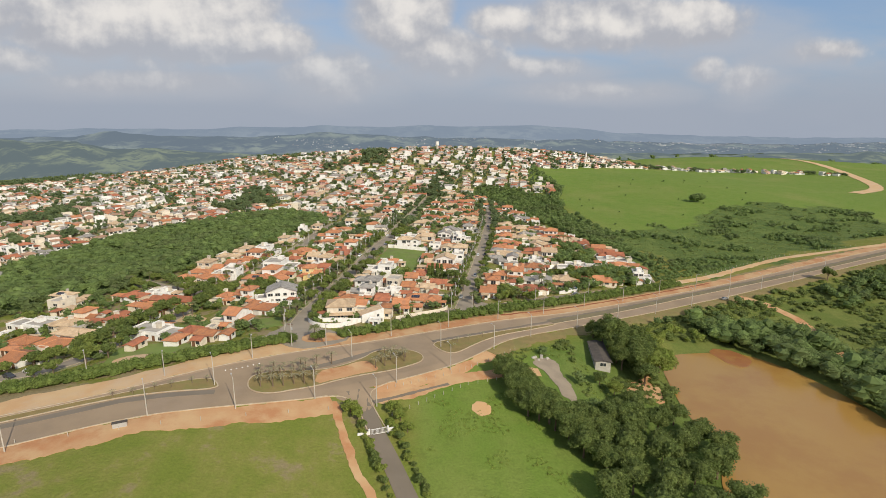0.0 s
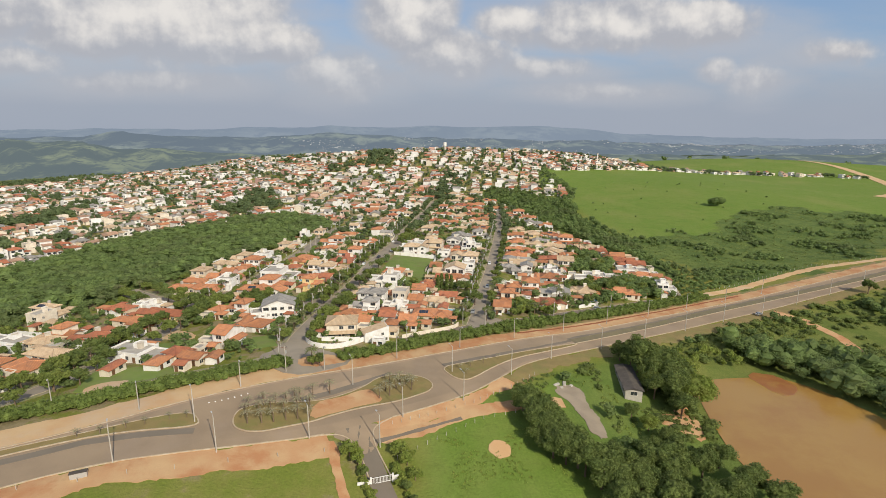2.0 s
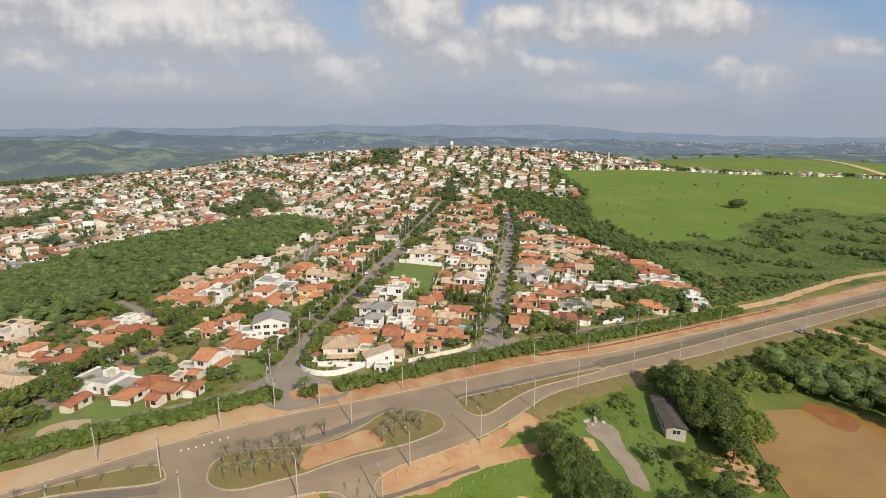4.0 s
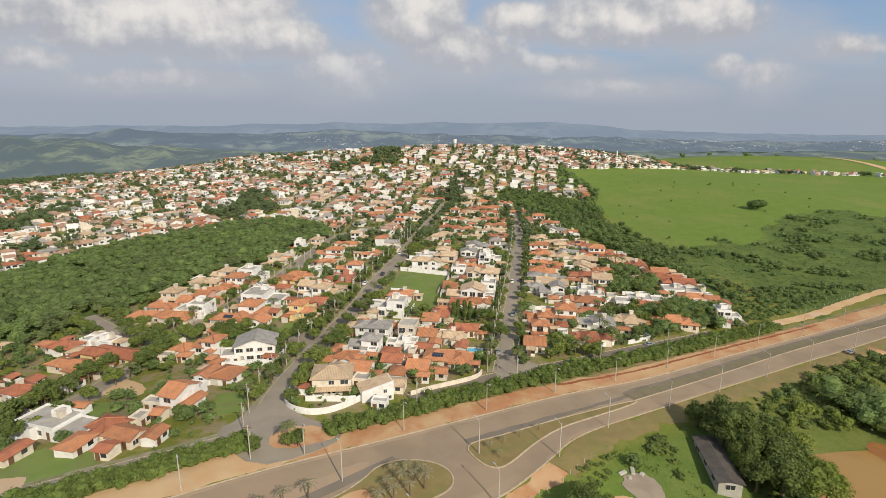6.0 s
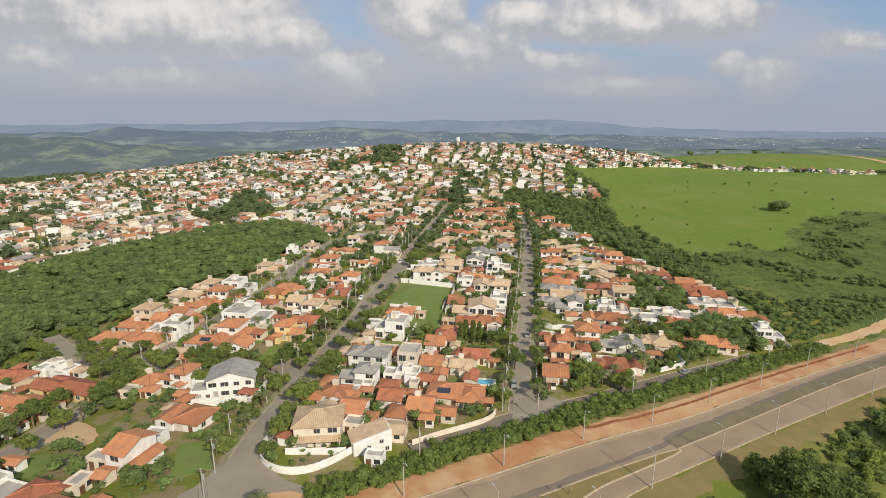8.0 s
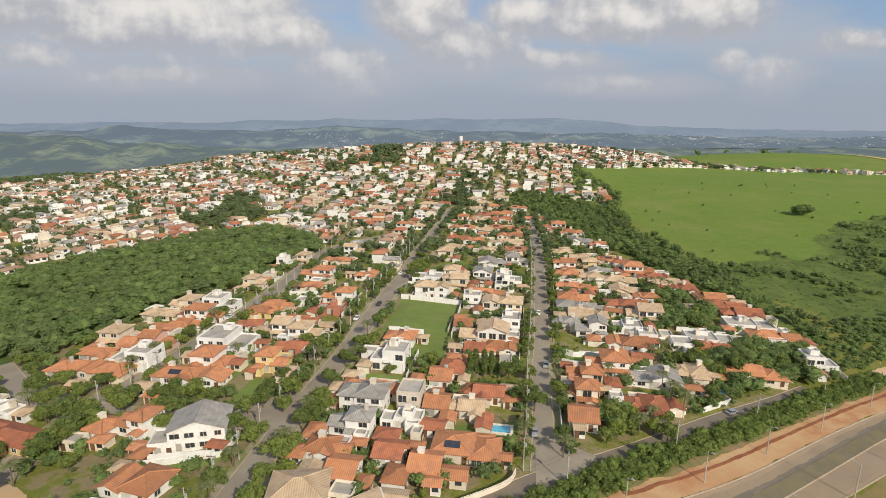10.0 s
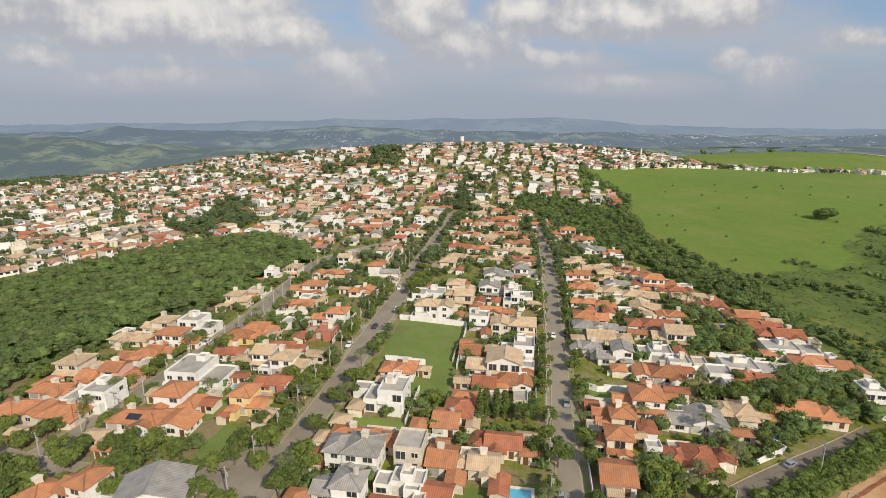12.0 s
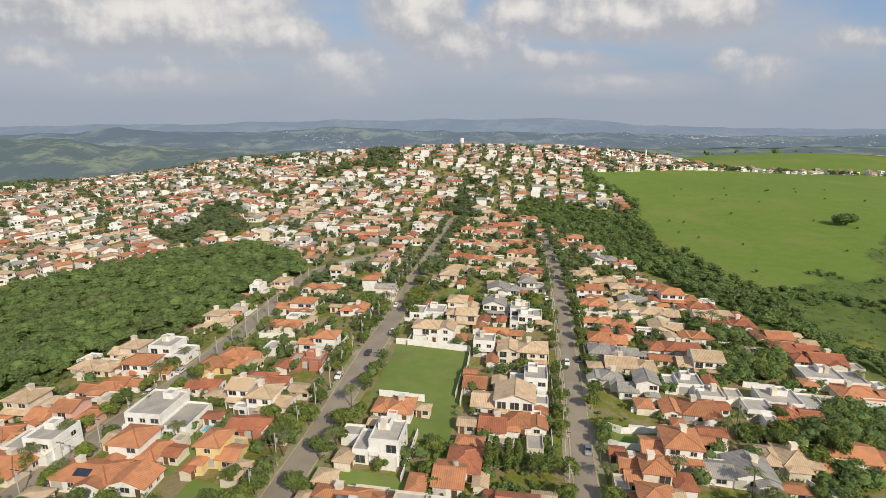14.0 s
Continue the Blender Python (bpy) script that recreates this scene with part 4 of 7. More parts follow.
def house(x, y, w, d, storeys, look_of, turn, detail=2, group="houses of the town", veranda=None, plain=False):
    """A detached house: one or two volumes with their roofs, windows with frames, door, garage, tank and solar panels."""
    kind, rc, wc = look_of
    a = radians(turn)
    corners = [(x + math.cos(a) * u - math.sin(a) * v, y + math.sin(a) * u + math.cos(a) * v) for u in (-w / 2, w / 2) for v in (-d / 2, d / 2)]
    zs = [height(*c) for c in corners]
    z = max(zs) * 0.55 + min(zs) * 0.45 + 0.15
    FOOTPRINTS.append((x, y, math.hypot(w, d) / 2))
    words = "%s-walled %s house with %s roof and garden" % (WALL_WORDS[wc], ("", "one-storey", "two-storey", "three-storey")[storeys], ROOF_WORDS[rc])
    top = thing("house", pose(x, y, z, 0, 0, turn), words, "house", group)
    h = 2.85 * storeys + 0.1
    wall_mat, roof_mat = WALLS[wc], ROOFS["w" if kind == "f" else rc]
    flip = rng.choice((-1, 1))
    x0, x1, y0, y1 = -w / 2, w / 2, -d / 2, d / 2
    pick = rng.random()
    if plain:
        vols = [(x0, x1, y0, y1, h, kind)]
    elif kind == "f" and w > 8:
        cut = w * rng.uniform(0.3, 0.42)
        low = h - 2.6 if storeys > 1 else h - 0.45
        vols = [(x0 + cut, x1, y0 + 0.9, y1, h, "f"), (x0, x0 + cut, y0, y1 - 1.2, low, "f")]
        if detail > 1:
            sx = x0 + cut + (w - cut) * rng.uniform(0.12, 0.45)
            vols.append((sx, sx + 3.0, y1 - 4.2, y1 - 1.0, h + 1.3, "f"))
            vols.append((x1 - (w - cut) * rng.uniform(0.4, 0.62), x1 - 0.4, y0 - 1.0, y0 + 1.3, 2.75, "f"))
    elif kind != "f" and w > 8:
        cut = w * rng.uniform(0.32, 0.44)
        back = rng.uniform(0.6, 1.6)
        low = h - 2.75 if storeys > 1 and pick < 0.8 else h - rng.uniform(0.3, 0.6)
        wing = rng.choice("hgG") if kind != "G" else rng.choice("hg")
        vols = [(x0 + cut, x1, y0 + back, y1 - (0.0 if detail < 2 else rng.uniform(0, 0.8)), h, kind), (x0, x0 + cut + 0.3, y0 + rng.uniform(0.2, 2.2), y1 - rng.uniform(0.6, 2.4), low, wing)]
        if detail > 1 and pick > 0.25:
            wide = (w - cut) * rng.uniform(0.42, 0.58)
            sx = rng.choice((x0 + cut + 0.3, x1 - wide - 0.3))
            vols.append((sx, sx + wide, y0 - rng.uniform(0.2, 1.2), y0 + back + 0.3, min(h - 0.25, 2.75), rng.choice("GGhf")))
        if detail > 1 and rng.random() < 0.45:
            vols.append((x0 + cut * 0.3, x0 + cut + w * 0.22, y1 - 2.6, y1 + 0.9, min(low - 0.2, 2.6), rng.choice("hgf")))
    else:
        vols = [(x0, x1, y0, y1, h, kind)]
    if flip < 0:
        vols = [(-b, -a_, c, e, hh, k) for a_, b, c, e, hh, k in vols]
    for i, (a0, a1, b0, b1, hh, k) in enumerate(vols):
        wbm, rbm, cbm = bmesh.new(), bmesh.new(), bmesh.new()
        body_walls(wbm, a0 + 0.004 * i, a1 - 0.004 * i, b0, b1, hh, k)
        part("wall", wbm, wall_mat, top)
        if k == "f":
            box(rbm, a0 + 0.2, a1 - 0.2, b0 + 0.2, b1 - 0.2, hh + 0.004, hh + 0.12)
        else:
            tv = roof(rbm, a0, a1, b0, b1, hh, k)
            lines = [(tv[4].co.copy(), tv[5].co.copy())] if (tv[4].co - tv[5].co).length > 0.4 else []
            if k == "h":
                for c in range(4):
                    near = min((4, 5), key=lambda q: (tv[q].co - tv[c].co).length)
                    lines.append((tv[c].co.copy(), tv[near].co.copy()))
            caps(cbm, lines)
        part("roof", rbm, roof_mat if k != "f" else ROOFS["w"], top)
        if len(cbm.verts) and detail > 1 and i < 2:
            part("ridge_cap", cbm, roof_mat, top)
        else:
            cbm.free()
    if kind != "f" and storeys == 2 and detail > 1 and (rng.random() < 0.45 if veranda is None else veranda):
        a0, a1, b0 = vols[0][0], vols[0][1], vols[0][2]
        rbm = bmesh.new()
        v = [rbm.verts.new(p) for p in ((a0 - 0.2, b0 - 1.9, 2.55), (a1 + 0.2, b0 - 1.9, 2.55), (a1 + 0.2, b0 - 0.003, 3.2), (a0 - 0.2, b0 - 0.003, 3.2), (a0 - 0.2, b0 - 1.9, 2.4), (a1 + 0.2, b0 - 1.9, 2.4), (a1 + 0.2, b0 - 0.003, 3.05), (a0 - 0.2, b0 - 0.003, 3.05))]
        for f in ((0, 1, 2, 3), (7, 6, 5, 4), (0, 4, 5, 1), (1, 5, 6, 2), (3, 7, 4, 0)):
            rbm.faces.new([v[q] for q in f])
        for px in (a0 + 0.2, (a0 + a1) / 2, a1 - 0.2):
            pb = bmesh.new()
            box(pb, px - 0.12, px + 0.12, b0 - 1.75, b0 - 1.51, -2, 2.5)
            part("veranda_post", pb, wall_mat, top)
        part("veranda_roof", rbm, roof_mat, top)
    # openings
    ground_done = False
    for a0, a1, b0, b1, hh, k in vols[:2]:
        for level in range(max(1, round((hh - 0.2) / 2.85))):
            n = max(1, int((a1 - a0) / 3.1))
            for q in range(n):
                px = a0 + (a1 - a0) * (q + 0.5) / n
                zz = 2.85 * level
                if level == 0 and not ground_done and a1 - a0 > 4 and detail > 1:
                    shared("garage_door", GARAGE_DOOR, top, pose(px, b0 - 0.01, zz + 0.05))
                    ground_done = True
                    continue
                if level == 0 and q == n - 1 and n > 1 and detail > 1:
                    shared("door", DOOR, top, pose(px, b0 - 0.01, zz + 0.05))
                    continue
                if rng.random() < 0.15:
                    continue
                fr, pn = WINDOWS[rng.choice((0, 0, 1, 1, 3)) if detail > 1 else 1]
                tall_one = fr is WINDOWS[3][0]
                at = pose(px, b0 - 0.01, zz + (0.25 if tall_one else 1.0))
                if detail > 1:
                    f = shared("window", fr, top, at)
                    shared("pane", pn, f, Matrix.Identity(4))
                else:
                    shared("window", pn, top, at)
        if detail > 1:
            for sx, rz in ((a0 - 0.01, -90), (a1 + 0.01, 90)):
                if (sx < 0) != (a0 + a1 < 0) and len(vols) > 1:
                    continue
                for level in range(max(1, round((hh - 0.2) / 2.85))):
                    for py in (b0 + (b1 - b0) * 0.3, b0 + (b1 - b0) * 0.7):
                        if rng.random() < 0.6:
                            fr, pn = WINDOWS[rng.choice((0, 2))]
                            f = shared("window", fr, top, pose(sx, py, 2.85 * level + 1.05, 0, 0, rz))
                            shared("pane", pn, f, Matrix.Identity(4))
    a0, a1, b0, b1, hh, k = vols[0]
    mid_x, mid_y = (a0 + a1) / 2, (b0 + b1) / 2
    r = rng.random()
    if k == "f":
        if r < 0.7:
            shared("tank_housing", TANK_BOX, top, pose(mid_x + rng.uniform(-1, 1) * (a1 - a0) * 0.25, mid_y + 1, hh + 0.9))
        if detail > 1 and storeys == 2 and rng.random() < 0.8:
            bb = bmesh.new()
            box(bb, a0 + 0.3, a1 - 0.3, b0 - 1.3, b0 + 0.002, 2.75, 2.95)
            box(bb, a0 + 0.3, a1 - 0.3, b0 - 1.3, b0 - 1.18, 2.95, 3.85)
            part("balcony", bb, wall_mat, top)
    elif r < 0.38:
        shared("tank_housing", TANK_BOX, top, pose(mid_x + rng.uniform(-1, 1) * (a1 - a0) * 0.2, mid_y + 0.8, hh + min(a1 - a0, b1 - b0) * 0.18))
    elif r < 0.45:
        shared("water_tank", TANK, top, pose(mid_x + 1.2, mid_y + 1.0, hh + min(a1 - a0, b1 - b0) * 0.2))
    if k == "h" and detail > 1 and rng.random() < 0.22 and a1 - a0 >= b1 - b0 > 6:
        tilt = math.degrees(math.atan(0.36))
        run = (b1 - b0) / 2 + 0.6
        shared("solar_panel", SOLAR_PANEL, top, pose(mid_x, b0 - 0.6 + run * 0.52, hh - 0.6 * 0.36 + 0.3 + run * 0.52 * 0.36, tilt))
    return top


def outbuilding(x, y, w, d, look_of, turn):
    """A small garage or garden room beside a house."""
    kind, rc, wc = look_of
    z = height(x, y) + 0.1
    FOOTPRINTS.append((x, y, math.hypot(w, d) / 2))
    top = thing("outbuilding", pose(x, y, z, 0, 0, turn), "small %s outbuilding with %s roof in a garden" % (WALL_WORDS[wc], ROOF_WORDS["w" if kind == "f" else rc]), "outbuilding", "outbuildings")
    bm = bmesh.new()
    body_walls(bm, -w / 2, w / 2, -d / 2, d / 2, 2.5, kind, 0.3, 2.0)
    part("wall", bm, WALLS[wc], top)
    bm = bmesh.new()
    if kind == "f":
        box(bm, -w / 2 + 0.2, w / 2 - 0.2, -d / 2 + 0.2, d / 2 - 0.2, 2.504, 2.62)
    else:
        roof(bm, -w / 2, w / 2, -d / 2, d / 2, 2.5, kind, 0.3, 0.45)
    part("roof", bm, ROOFS["w" if kind == "f" else rc], top)
    shared("door", DOOR, top, pose(-w * 0.25, -d / 2 - 0.01, 0.02))
    shared("window", WINDOWS[0][1], top, pose(w * 0.2, -d / 2 - 0.01, 1.0))


def fill_gardens():
    r = random.Random(88)
    for x, y, rad, big in [(*f, True) for f in FOOTPRINTS] + [(*f, False) for f in FOOTPRINTS if f[1] < 325]:
        for go in range(7):
            a = r.uniform(0, math.tau)
            w, d = (r.uniform(4.0, 7.5), r.uniform(3.2, 5.5)) if big else (r.uniform(2.8, 5.0), r.uniform(2.6, 4.0))
            q = rad * 0.85 + w * 0.45 + 0.5
            px, py = x + math.cos(a) * q, y + math.sin(a) * q
            own = math.hypot(w, d) / 2
            if near_street(px, py) > 5.4 + own * 0.7 and math.hypot(px + 25, py - 219) > 9 and avenue_y(px) + 24 < py and not inside(px, py, [(-13, 320), (-5, 363), (24, 358), (16, 316)]) and not inside(px, py, FOREST_EDGE) and not inside(px, py, WOODS_EDGE) \
                    and all(math.hypot(px - i, py - j) > k * 0.78 + own * 0.8 for i, j, k in FOOTPRINTS):
                outbuilding(px, py, w, d, r.choice("fghg") + r.choice("ooorrtt") + r.choice("wwcc"), r.choice((-13, 77)) + r.uniform(-3, 3))
                break

# the blocks, house by house: place, width, depth, storeys and kind
for row in (
    (-7.3, 296.3, 11.4, 10, 2, "fww"),
    (-4.3, 313.3, 10.6, 9, 1, "how"),
    (9.6, 366.5, 15.2, 10, 2, "htw"),
    (21.8, 382.9, 12.1, 9, 2, "gtc"),
    (27.2, 316.8, 17.5, 11, 2, "Gtw"),
    (31.5, 306.7, 11.1, 9, 1, "how"),
    (22.3, 305.4, 6.5, 8, 1, "grw"),
    (37.2, 328.6, 11.6, 10, 2, "fww"),
    (20.5, 328.2, 6.5, 8, 1, "gow"),
    (39.6, 348.9, 16.8, 10, 2, "htc"),
    (36.5, 370.2, 14.7, 7, 1, "goc"),
    (46.5, 381.9, 9.7, 7, 2, "fww"),
):
    house(*row, -13)
for row in (
    (13, 289.9, 7.4, 9, 1, "hrw"),
    (9.1, 284.6, 6.5, 9, 1, "gow"),
    (20.6, 274.4, 12.6, 8, 1, "grc"),
    (14.8, 266.7, 10.5, 8, 1, "gtc"),
    (7, 268.5, 6.5, 8, 1, "goc"),
    (13.2, 247.6, 16.2, 10, 1, "hoc"),
    (2.8, 240.9, 6.8, 8, 1, "goc"),
    (-13.9, 269.7, 12.7, 10, 2, "hkw"),
):
    house(*row, -13)
for row in (
    (-16.2, 257.4, 11.1, 8, 2, "hkw"),
    (-12.2, 277.5, 17.4, 7, 1, "hoc"),
    (-0.5, 270.7, 6.8, 8, 2, "foc"),
    (-2.9, 260.7, 11.1, 6, 1, "fow"),
    (-16.1, 239.1, 6.5, 8, 1, "gow"),
    (-20.5, 247.9, 10.9, 7, 1, "how"),
    (-5.8, 245.9, 6.5, 7, 1, "grw"),
    (27.1, 355.3, 7.5, 7, 2, "fww"),
):
    house(*row, -13)
for row in (
    (-67.2, 317.3, 18.3, 14, 2, "fww"),
    (-67.7, 302.1, 12.6, 10, 2, "how"),
    (-71.3, 292.6, 24, 9, 1, "how"),
    (-46.2, 297.7, 10.2, 9, 2, "hoy"),
    (-42.4, 308.8, 10.8, 8, 1, "grr"),
    (-39.6, 319.4, 11.4, 9, 2, "htw"),
    (-49.4, 326.7, 6.5, 8, 2, "gtw"),
    (-44.3, 334.5, 14, 7, 1, "hrw"),
    (-63, 349.5, 15.1, 9, 1, "hoy"),
    (-58.7, 355.9, 13.9, 9, 1, "hoc"),
    (-64.1, 334.9, 10.1, 7, 1, "grw"),
    (-34.2, 346.6, 11, 7, 1, "for"),
):
    house(*row, -11)
for row in (
    (-32.6, 359.6, 13.5, 8, 2, "how"),
    (-23.5, 396.7, 10.9, 8, 1, "Gow"),
    (-49.5, 403.4, 16.4, 9, 2, "how"),
    (-72.7, 431.1, 8.6, 8, 2, "fww"),
    (-43.3, 432.7, 18.2, 8, 1, "hoc"),
    (-50.5, 383.4, 13.6, 7, 1, "hoc"),
):
    house(*row, -11)
for row in (
    (-112.8, 330.2, 12.5, 9, 2, "htc"),
    (-103.8, 322.7, 9.4, 9, 1, "gow"),
    (-94.4, 321.4, 10.9, 9, 2, "gop"),
    (-96.2, 308.5, 14.3, 10, 2, "fww"),
    (-97.5, 338.8, 12.8, 8, 1, "how"),
    (-87.6, 349.9, 16.2, 9, 2, "how"),
    (-91.1, 341.2, 9.7, 7, 1, "gow"),
    (-109, 356.1, 14.9, 9, 1, "htc"),
    (-102.9, 366.3, 12, 9, 2, "htc"),
    (-85.6, 363.6, 14.7, 10, 2, "fww"),
    (-79.4, 393.7, 10.1, 9, 2, "htc"),
    (-75.8, 408.4, 6.5, 6, 1, "ftc"),
):
    house(*row, -11)
for row in (
    (-65.9, 439.4, 11.5, 8, 2, "htc"),
    (-115.1, 303.4, 13.2, 9, 1, "hoc"),
    (-102.3, 300.8, 17.7, 10, 1, "hoc"),
    (-110.6, 314.6, 15.9, 8, 1, "hoc"),
):
    house(*row, -11)
for row in (
    (-74, 265, 9.6, 9, 2, "how"),
    (-83.3, 264.5, 6.8, 7, 1, "how"),
    (-61.2, 237.4, 13.0, 10, 1, "how"),
    (-63.6, 216.6, 8.2, 10, 2, "gow"),
    (-91.0, 207.6, 22.0, 10, 1, "fww"),
    (-76.6, 203.4, 8.6, 7, 1, "hrc"),
    (-131.2, 272.6, 11.9, 8, 1, "hrw"),
    (-106.8, 262.1, 24, 8, 1, "hry"),
    (-113.9, 252.3, 22.8, 8, 1, "goc"),
    (-119.7, 276.6, 14.5, 6, 1, "ftw"),
    (-69.4, 197.6, 7.6, 5, 1, "goc"),
    (-135.2, 240.2, 8.9, 9, 2, "hoc"),
):
    house(*row, -20)
for row in (
    (-159.4, 262.4, 6.5, 9, 2, "ftc"),
    (-140.5, 233.3, 12.2, 10, 1, "htc"),
    (-118.2, 233.1, 13.2, 8, 1, "hrw"),
    (-122.2, 212.4, 22.9, 9, 1, "htc"),
    (-161.7, 271.2, 14.5, 8, 2, "htc"),
    (-127, 201.8, 13.5, 10, 1, "hoc"),
    (-143.3, 210.7, 10.9, 9, 1, "hoc"),
    (-127.2, 186, 6.5, 8, 1, "gow"),
    (-155.1, 235.8, 20.1, 9, 1, "fww"),
):
    house(*row, -20)
for row in (
    (87.0, 416.8, 12.0, 9.4, 2, "gow"),
    (99.8, 418.5, 11.7, 9.1, 2, "hty"),
    (104.8, 408.6, 12.2, 9.6, 1, "Gkw"),
    (84.0, 403.9, 13.0, 10.1, 1, "hoc"),
    (96.1, 398.7, 13.0, 10.1, 1, "htc"),
    (78.8, 382.7, 11.0, 8.6, 1, "how"),
    (87.7, 379.0, 9.1, 7.5, 1, "how"),
    (109.6, 392.0, 15.5, 10.5, 1, "htc"),
    (104.7, 375.7, 12.2, 9.5, 1, "Gtc"),
    (126.6, 408.3, 16.3, 10.5, 2, "how"),
    (132.1, 388.1, 16.0, 10.5, 1, "htw"),
    (136.7, 379.0, 13.1, 10.2, 1, "hrw"),
):
    house(*row, -14)
for row in (
    (143.9, 366.2, 13.3, 10.4, 1, "goc"),
    (76.1, 364.7, 13.7, 10.5, 1, "how"),
    (72.1, 354.0, 12.6, 9.9, 1, "hkw"),
    (81.2, 351.4, 8.9, 7.5, 1, "gkw"),
    (98.5, 356.1, 19, 10.5, 1, "hrw"),
    (100.6, 343.1, 13.9, 10.5, 2, "gtw"),
    (76.1, 343.2, 16.2, 10.5, 1, "gtc"),
    (63.8, 333.9, 10.7, 8.3, 1, "hkw"),
    (71.6, 326.6, 11.6, 9.1, 2, "Gkw"),
    (88.3, 330.7, 11.5, 9.0, 1, "fww"),
    (93.5, 323.4, 7.1, 7.5, 1, "fww"),
    (82.3, 315.0, 15.5, 10.5, 1, "how"),
):
    house(*row, -14)
for row in (
    (117.5, 320.6, 17.6, 10.5, 1, "fww"),
    (104.2, 316.2, 7.5, 7.5, 1, "fww"),
    (113.8, 312.7, 13.1, 10.2, 1, "hrw"),
    (144.8, 355.9, 16.4, 10.5, 1, "hrw"),
    (148.3, 348.0, 16.2, 10.5, 1, "grc"),
    (143.8, 335.7, 19, 10.5, 1, "fkw"),
    (146.9, 324.1, 18.3, 10.5, 1, "how"),
    (66.5, 295.5, 13.6, 10.5, 2, "how"),
    (79.9, 287.3, 15.3, 10.5, 1, "Gkw"),
    (96.2, 292.6, 13.9, 10.5, 1, "htc"),
    (118.6, 293.9, 19, 10.5, 1, "goc"),
    (55.5, 284.5, 9.8, 7.6, 2, "hoc"),
):
    house(*row, -14)
for row in (
    (24.1, 398.9, 13.2, 10.3, 2, "htc"),
    (8.3, 392.8, 14.5, 10.5, 1, "fkw"),
    (18.8, 443.1, 12.8, 10.0, 2, "htc"),
    (46.9, 426.6, 15.2, 10.5, 1, "Gkw"),
    (62.2, 428.6, 12.7, 9.9, 2, "hkw"),
    (40.1, 396.1, 14.9, 10.5, 2, "Gkw"),
    (50.0, 389.8, 13.2, 10.3, 2, "fww"),
    (49.0, 456.7, 10.6, 8.2, 1, "htc"),
    (65.4, 455.9, 16.7, 10.5, 1, "hoc"),
    (66.0, 475.5, 19, 10.5, 1, "gtw"),
    (70.3, 496.1, 17.2, 10.5, 1, "hoc"),
    (32.4, 489.7, 14.9, 10.5, 1, "hrw"),
):
    house(*row, -13)
for row in (
    (43.4, 482.8, 14.7, 10.5, 1, "how"),
    (28.2, 462.9, 13.7, 10.5, 1, "htw"),
    (38.9, 523.1, 18.3, 10.5, 1, "how"),
    (52.7, 515.0, 16.2, 10.5, 1, "htw"),
    (67.5, 521.0, 16.6, 10.5, 1, "how"),
    (82.3, 519.8, 14.1, 10.5, 1, "how"),
    (73.1, 551.2, 19, 10.5, 1, "hrc"),
    (57.1, 552.4, 14.3, 10.5, 1, "htc"),
    (45.1, 550.1, 13.4, 10.4, 2, "how"),
    (65.0, 568.1, 17.4, 10.5, 1, "hrw"),
    (78.4, 572.2, 17.7, 10.5, 1, "how"),
    (55.8, 590.9, 14.8, 10.5, 1, "htw"),
):
    house(*row, -13)
for row in (
    (77.2, 598.2, 17.0, 10.5, 1, "hoc"),
    (95.5, 591.6, 15.1, 10.5, 1, "how"),
    (67.0, 611.1, 15.6, 10.5, 1, "htc"),
    (87.1, 631.4, 13.5, 10.5, 1, "htw"),
    (62.0, 627.4, 14.2, 10.5, 1, "htw"),
    (100.7, 552.2, 15.4, 10.5, 1, "how"),
    (109.0, 520.6, 16.6, 10.5, 2, "how"),
    (119.0, 505.3, 12.5, 9.7, 1, "how"),
    (115.8, 478.0, 16.3, 10.5, 1, "Gkw"),
    (124.3, 468.1, 10.1, 7.8, 1, "gow"),
    (94.5, 449.0, 12.8, 10.0, 1, "htw"),
    (102.4, 437.0, 11.9, 9.3, 1, "htc"),
):
    house(*row, -13)
for row in (
    (116.0, 431.9, 11.9, 9.3, 1, "how"),
    (124.4, 424.7, 11.8, 9.2, 1, "hrw"),
):
    house(*row, -13)
for row in (
    (54.4, 287.8, 7.5, 8, 1, "gow"),
    (147.7, 300.9, 10.5, 8, 2, "fww"),
    (68.9, 269.8, 11.2, 10, 1, "hrc"),
    (50.8, 274.3, 9.1, 8, 2, "hoc"),
    (47.5, 262.6, 7.5, 9, 1, "gow"),
    (104.9, 426.3, 10.5, 8, 1, "hoc"),
    (133.0, 398.0, 11.5, 8, 1, "hrw"),
    (126.0, 352.6, 9.5, 8, 1, "htc"),
    (112.6, 366.4, 11.5, 8, 1, "how"),
):
    house(*row, -14)
house(-23.8, 228.4, 11.4, 9.6, 2, "htc", 2, veranda=True, plain=True)
house(-55.2, 258.5, 13.6, 10, 2, "Gkw", 8, plain=True)


